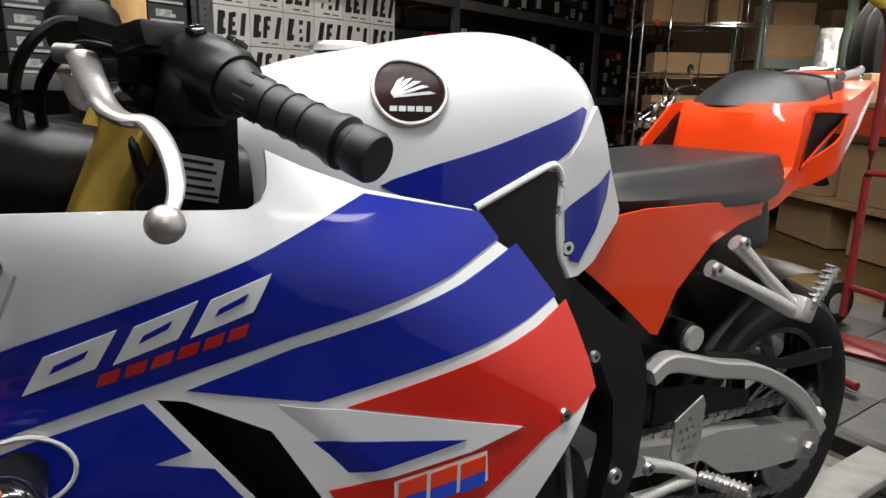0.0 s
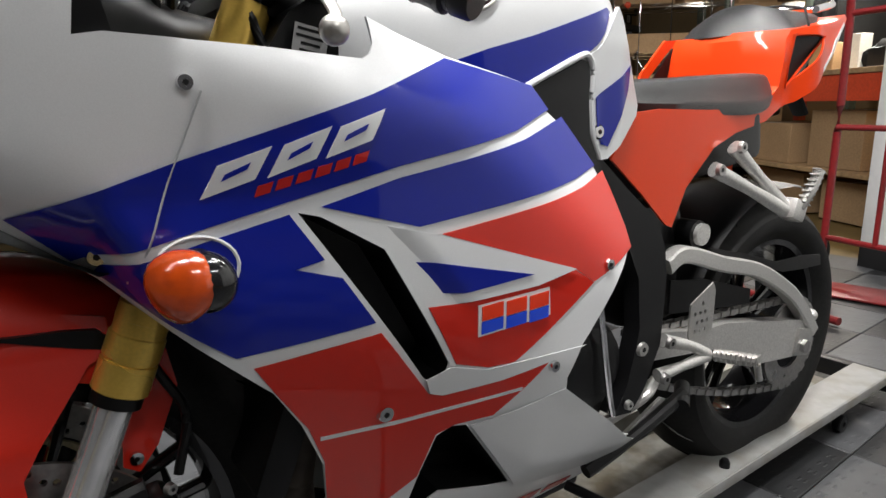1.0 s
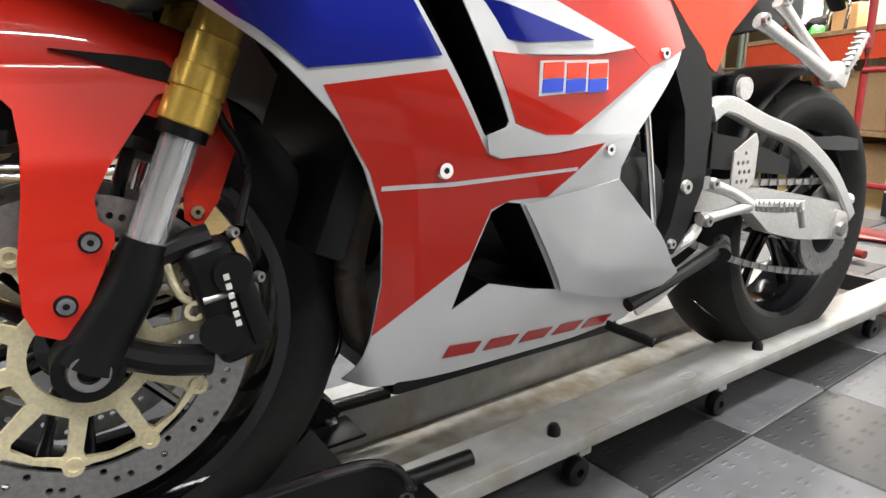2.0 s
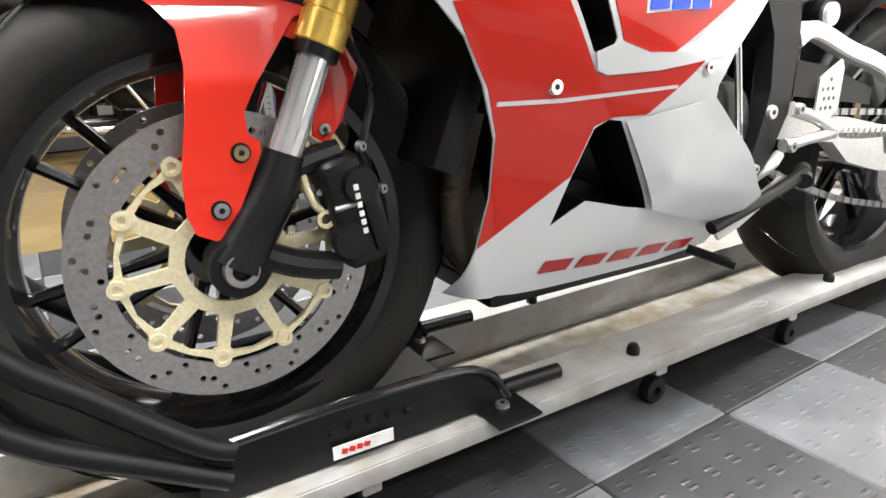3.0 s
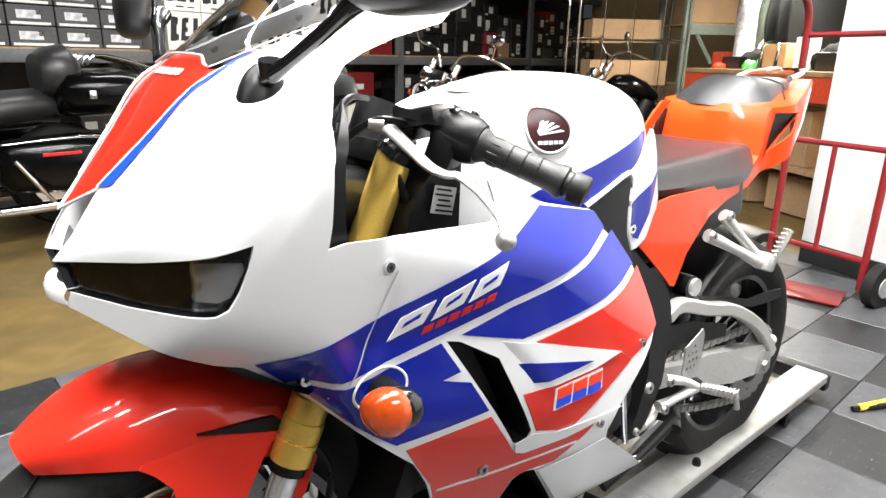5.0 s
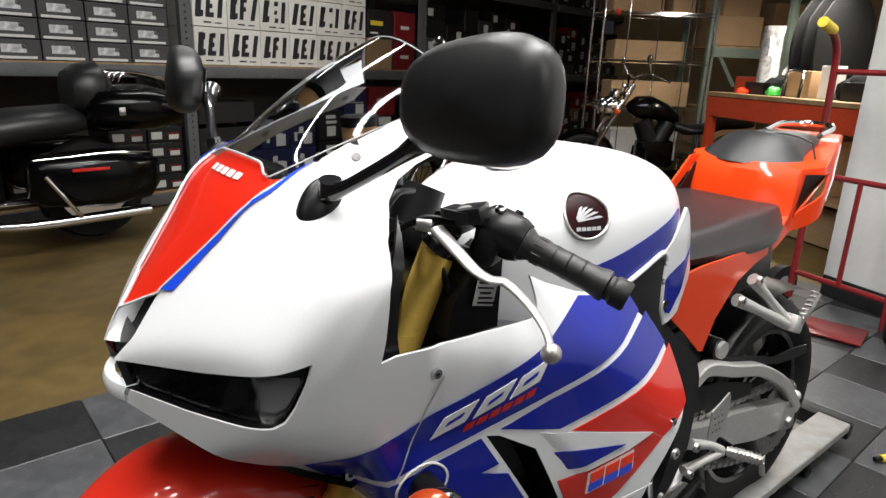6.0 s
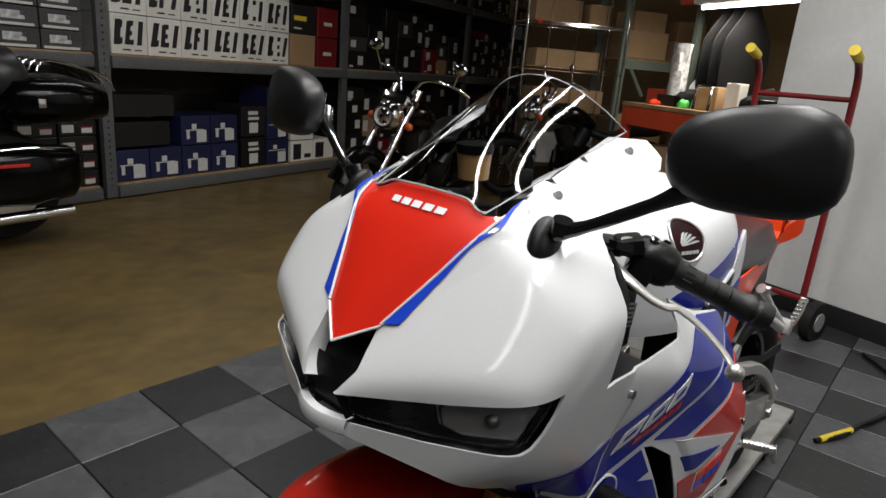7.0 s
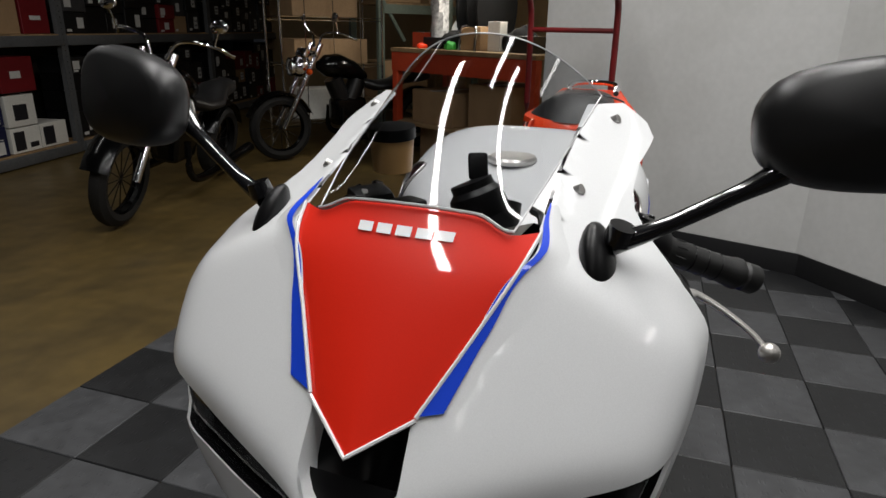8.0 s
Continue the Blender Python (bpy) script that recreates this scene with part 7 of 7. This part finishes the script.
    for x, w, z0, z1 in ((0.92, 0.06, 0.68, 0.78), (1.05, 0.15, 0.64, 0.75), (1.25, 0.17, 0.65, 0.76), (1.4, 0.13, 0.70, 0.84), (1.65, 0.10, 0.72, 0.86), (1.75, 0.04, 0.74, 0.82)):
        rings.append([T(x, w * math.cos(a), (z0 + z1) / 2 + (z1 - z0) / 2 * math.sin(a)) for a in (2 * math.pi * k / 20 for k in range(20))])
    part("seat", loft(rings), LEATHER, ob, "black seat")
    part("engine", box((0.36, 0.22, 0.28), m @ pose(0.74, 0, 0.45), 0.06, 3), BAG_BLACK, ob, "black engine cases")
    part("cylinder", tube([T(0.70, 0, 0.5), T(0.58, 0, 0.78)], 0.09, 16), BLACK, ob)
    part("cylinder", tube([T(0.74, 0, 0.5), T(0.86, 0, 0.76)], 0.09, 16), BLACK, ob)
    for s in (-1, 1):
        part("exhaust", tube([T(0.6, s * 0.16, 0.5), T(0.62, s * 0.2, 0.25), T(0.9, s * 0.22, 0.2), T(1.8, s * 0.22, 0.26)], [0.025, 0.025, 0.035, 0.045], 12, 5), BAG_BLACK, ob, "black exhaust")
    for x0, r in ((0.0, 0.36), (1.6, 0.36)):
        rows = []
        for k in range(11):
            a = radians(20 + 14 * k)
            rows.append([T(x0 + (r - 0.03 * v * v) * math.cos(a), 0.09 * v, 0.32 + (r - 0.03 * v * v) * math.sin(a)) for v in map(float, np.linspace(-1, 1, 7))])
        part("mudguard", loft(rows, closed=False), BAG_BLACK, ob, "gloss black mudguard")
    return ob


cruiser((2.42, 3.10, 0), 18, "black cruiser motorcycle with chrome forks and a round headlamp", 11)
cruiser((4.62, 3.40, 0), -34, "black cruiser motorcycle parked among others")

bag = thing("touring_motorcycle", (-0.3, 3.9, 0), "large gloss black touring motorcycle with hard luggage cases", "motorcycle")
GM2 = Matrix.Translation((0.93, 3.96, 0)) @ Matrix.Rotation(radians(8), 4, "Z")
T = lambda *p: GM2 @ Vector(p)


def pod(name, stations, mat, label, n=24, e=3.0, own=bag):
    rings = []
    for x, yc, w, z0, z1 in stations:
        ring = []
        for k in range(n):
            a = 2 * math.pi * k / n
            ca, sa = math.cos(a), math.sin(a)
            sup = (abs(ca) ** e + abs(sa) ** e) ** (-1 / e)
            ring.append(T(x, yc + w * ca * sup, (z0 + z1) / 2 + (z1 - z0) / 2 * sa * sup))
        rings.append(ring)
    return part(name, loft(rings), mat, own, label, sharp=0.9)


for side in (-1, 1):
    y = side * 0.33
    pod("saddlebag", ((-0.92, y, 0.06, 0.36, 0.56), (-0.86, y, 0.11, 0.30, 0.60), (-0.5, y, 0.13, 0.27, 0.62), (-0.27, y, 0.11, 0.30, 0.60), (-0.20, y, 0.05, 0.38, 0.54)), BAG_BLACK, "gloss black saddlebag")
    part("reflector", box((0.20, 0.006, 0.018), GM2 @ pose(-0.62, y + side * 0.132, 0.52), 0.002), TAIL_RED, bag, "red side reflector in a chrome frame")
    part("bag_trim", tube([T(-0.90, y + side * 0.10, 0.585), T(-0.5, y + side * 0.125, 0.612), T(-0.26, y + side * 0.10, 0.597)], 0.004, 8), CHROME, bag)
    part("exhaust", tube([T(-1.2, side * 0.28, 0.22), T(-0.9, side * 0.33, 0.20), T(-0.27, side * 0.35, 0.22)], [0.022, 0.030, 0.034], 14, 4), CHROME, bag, "long chrome exhaust")
    part("bag_guard", tube([T(-0.86, y + side * 0.15, 0.50), T(-0.76, y + side * 0.16, 0.34), T(-0.70, y + side * 0.14, 0.25)], 0.012, 10, 4), CHROME, bag, "chrome guard bar")
    part("trunk_latch", box((0.04, 0.02, 0.05), GM2 @ pose(-0.36 + 0.3 * (side > 0), side * 0.285, 0.83), 0.004), CHROME, bag)
pod("top_case", ((-0.52, 0, 0.18, 0.72, 0.92), (-0.46, 0, 0.26, 0.69, 0.97), (-0.15, 0, 0.28, 0.69, 0.98), (0.04, 0, 0.24, 0.72, 0.94), (0.08, 0, 0.16, 0.75, 0.90)), BAG_BLACK, "gloss black top case")
for k in range(5):
    y = -0.2 + 0.1 * k
    part("luggage_bar", tube([T(-0.34, y, 1.0), T(-0.30, y, 1.055), T(-0.18, y, 1.05), T(0.04, y, 0.985), T(0.10, y, 0.90)], 0.007, 8, 4), CHROME, bag, "chrome luggage rack bar")
pod("backrest", ((-0.58, 0, 0.16, 0.82, 1.06), (-0.52, 0, 0.2, 0.80, 1.10), (-0.42, 0, 0.2, 0.80, 1.12), (-0.36, 0, 0.15, 0.85, 1.05)), LEATHER, "black padded backrest", e=2.4)
pod("seat", ((-1.35, 0, 0.12, 0.66, 0.80), (-1.15, 0, 0.2, 0.62, 0.78), (-0.9, 0, 0.2, 0.62, 0.84), (-0.6, 0, 0.19, 0.68, 0.86), (-0.5, 0, 0.12, 0.7, 0.8)), LEATHER, "black stepped seat", e=2.4)
pod("fuel_tank", ((-1.75, 0, 0.08, 0.72, 0.92), (-1.6, 0, 0.15, 0.68, 0.96), (-1.4, 0, 0.14, 0.66, 0.90), (-1.25, 0, 0.06, 0.66, 0.78)), BAG_BLACK, "gloss black tank", e=2.2)
pod("engine", ((-1.75, 0, 0.16, 0.28, 0.62), (-1.5, 0, 0.22, 0.22, 0.66), (-1.2, 0, 0.2, 0.24, 0.6), (-1.05, 0, 0.14, 0.3, 0.5)), STEEL, "grey engine with chrome covers", e=2.6)
part("clutch_cover", lathe([(0, -0.255), (0.10, -0.25), (0.12, -0.22)], GM2 @ Matrix.Translation((-1.38, 0, 0.38)), 30), CHROME, bag, "round chrome cover")
pod("fairing", ((-2.1, 0, 0.2, 0.8, 1.2), (-2.0, 0, 0.32, 0.75, 1.28), (-1.85, 0, 0.3, 0.78, 1.2), (-1.8, 0, 0.2, 0.85, 1.1)), BAG_BLACK, "gloss black fairing", e=2.4)
for x in (-0.50, -2.0):
    part("tyre", lathe([(0.22, -0.06), (0.30, -0.07), (0.325, 0), (0.30, 0.07), (0.22, 0.06)], GM2 @ Matrix.Translation((x, 0, 0.325)), 40), RUBBER, bag, "black tyre")
    part("wheel", lathe([(0.05, -0.05), (0.21, -0.04), (0.22, 0), (0.21, 0.04), (0.05, 0.05)], GM2 @ Matrix.Translation((x, 0, 0.325)), 40), CHROME, bag)

# ---- ceiling lamp housings, those of the added fill lights too ----
for lx, ly, lt in ((0.3, -0.7, 8), (0.5, -3.2, 8), (3.0, -1.3, 8), (0.2, 0.75, 8), (1.95, 0.05, 8), (-2.4, -0.9, 8), (1.75, 4.2, 13.5), (4.2, 3.3, 8)):
    fx = thing("tube_and_fill_fixture", (lx, ly, CEIL - 0.045), "white ceiling housing over a reflected tube light or an added fill light", "ceiling lamp", "ceiling lamps")
    part("housing", box((2.45, 0.26, 0.09), pose(lx, ly, CEIL - 0.045, 0, 0, lt), 0.006), WALL, fx)

# ---- floor tiles ----
TS, TA = 0.309, radians(3.4)
tile_bm = box((TS - 0.002, TS - 0.002, 0.012), pose(0, 0, -0.006), 0.003, 1)
tile_mesh = {}
for key, mat in ((0, TILE_LIGHT), (1, TILE_DARK)):
    me = bpy.data.meshes.new("tile")
    tile_bm.to_mesh(me)
    me.materials.append(mat)
    tile_mesh[key] = me
tile_bm.free()
for i in range(-7, 12):
    for j in range(-10, 5):
        u, v = (i + 0.35 + 0.5) * TS, (j + 0.25 + 0.5) * TS
        x, y = u * math.cos(TA) - v * math.sin(TA), u * math.sin(TA) + v * math.cos(TA)
        t = new("tile", tile_mesh[(i + j) % 2])
        t.matrix_basis = Matrix.Translation((x, y, 0)) @ Matrix.Rotation(TA, 4, "Z")
        t.parent = floor
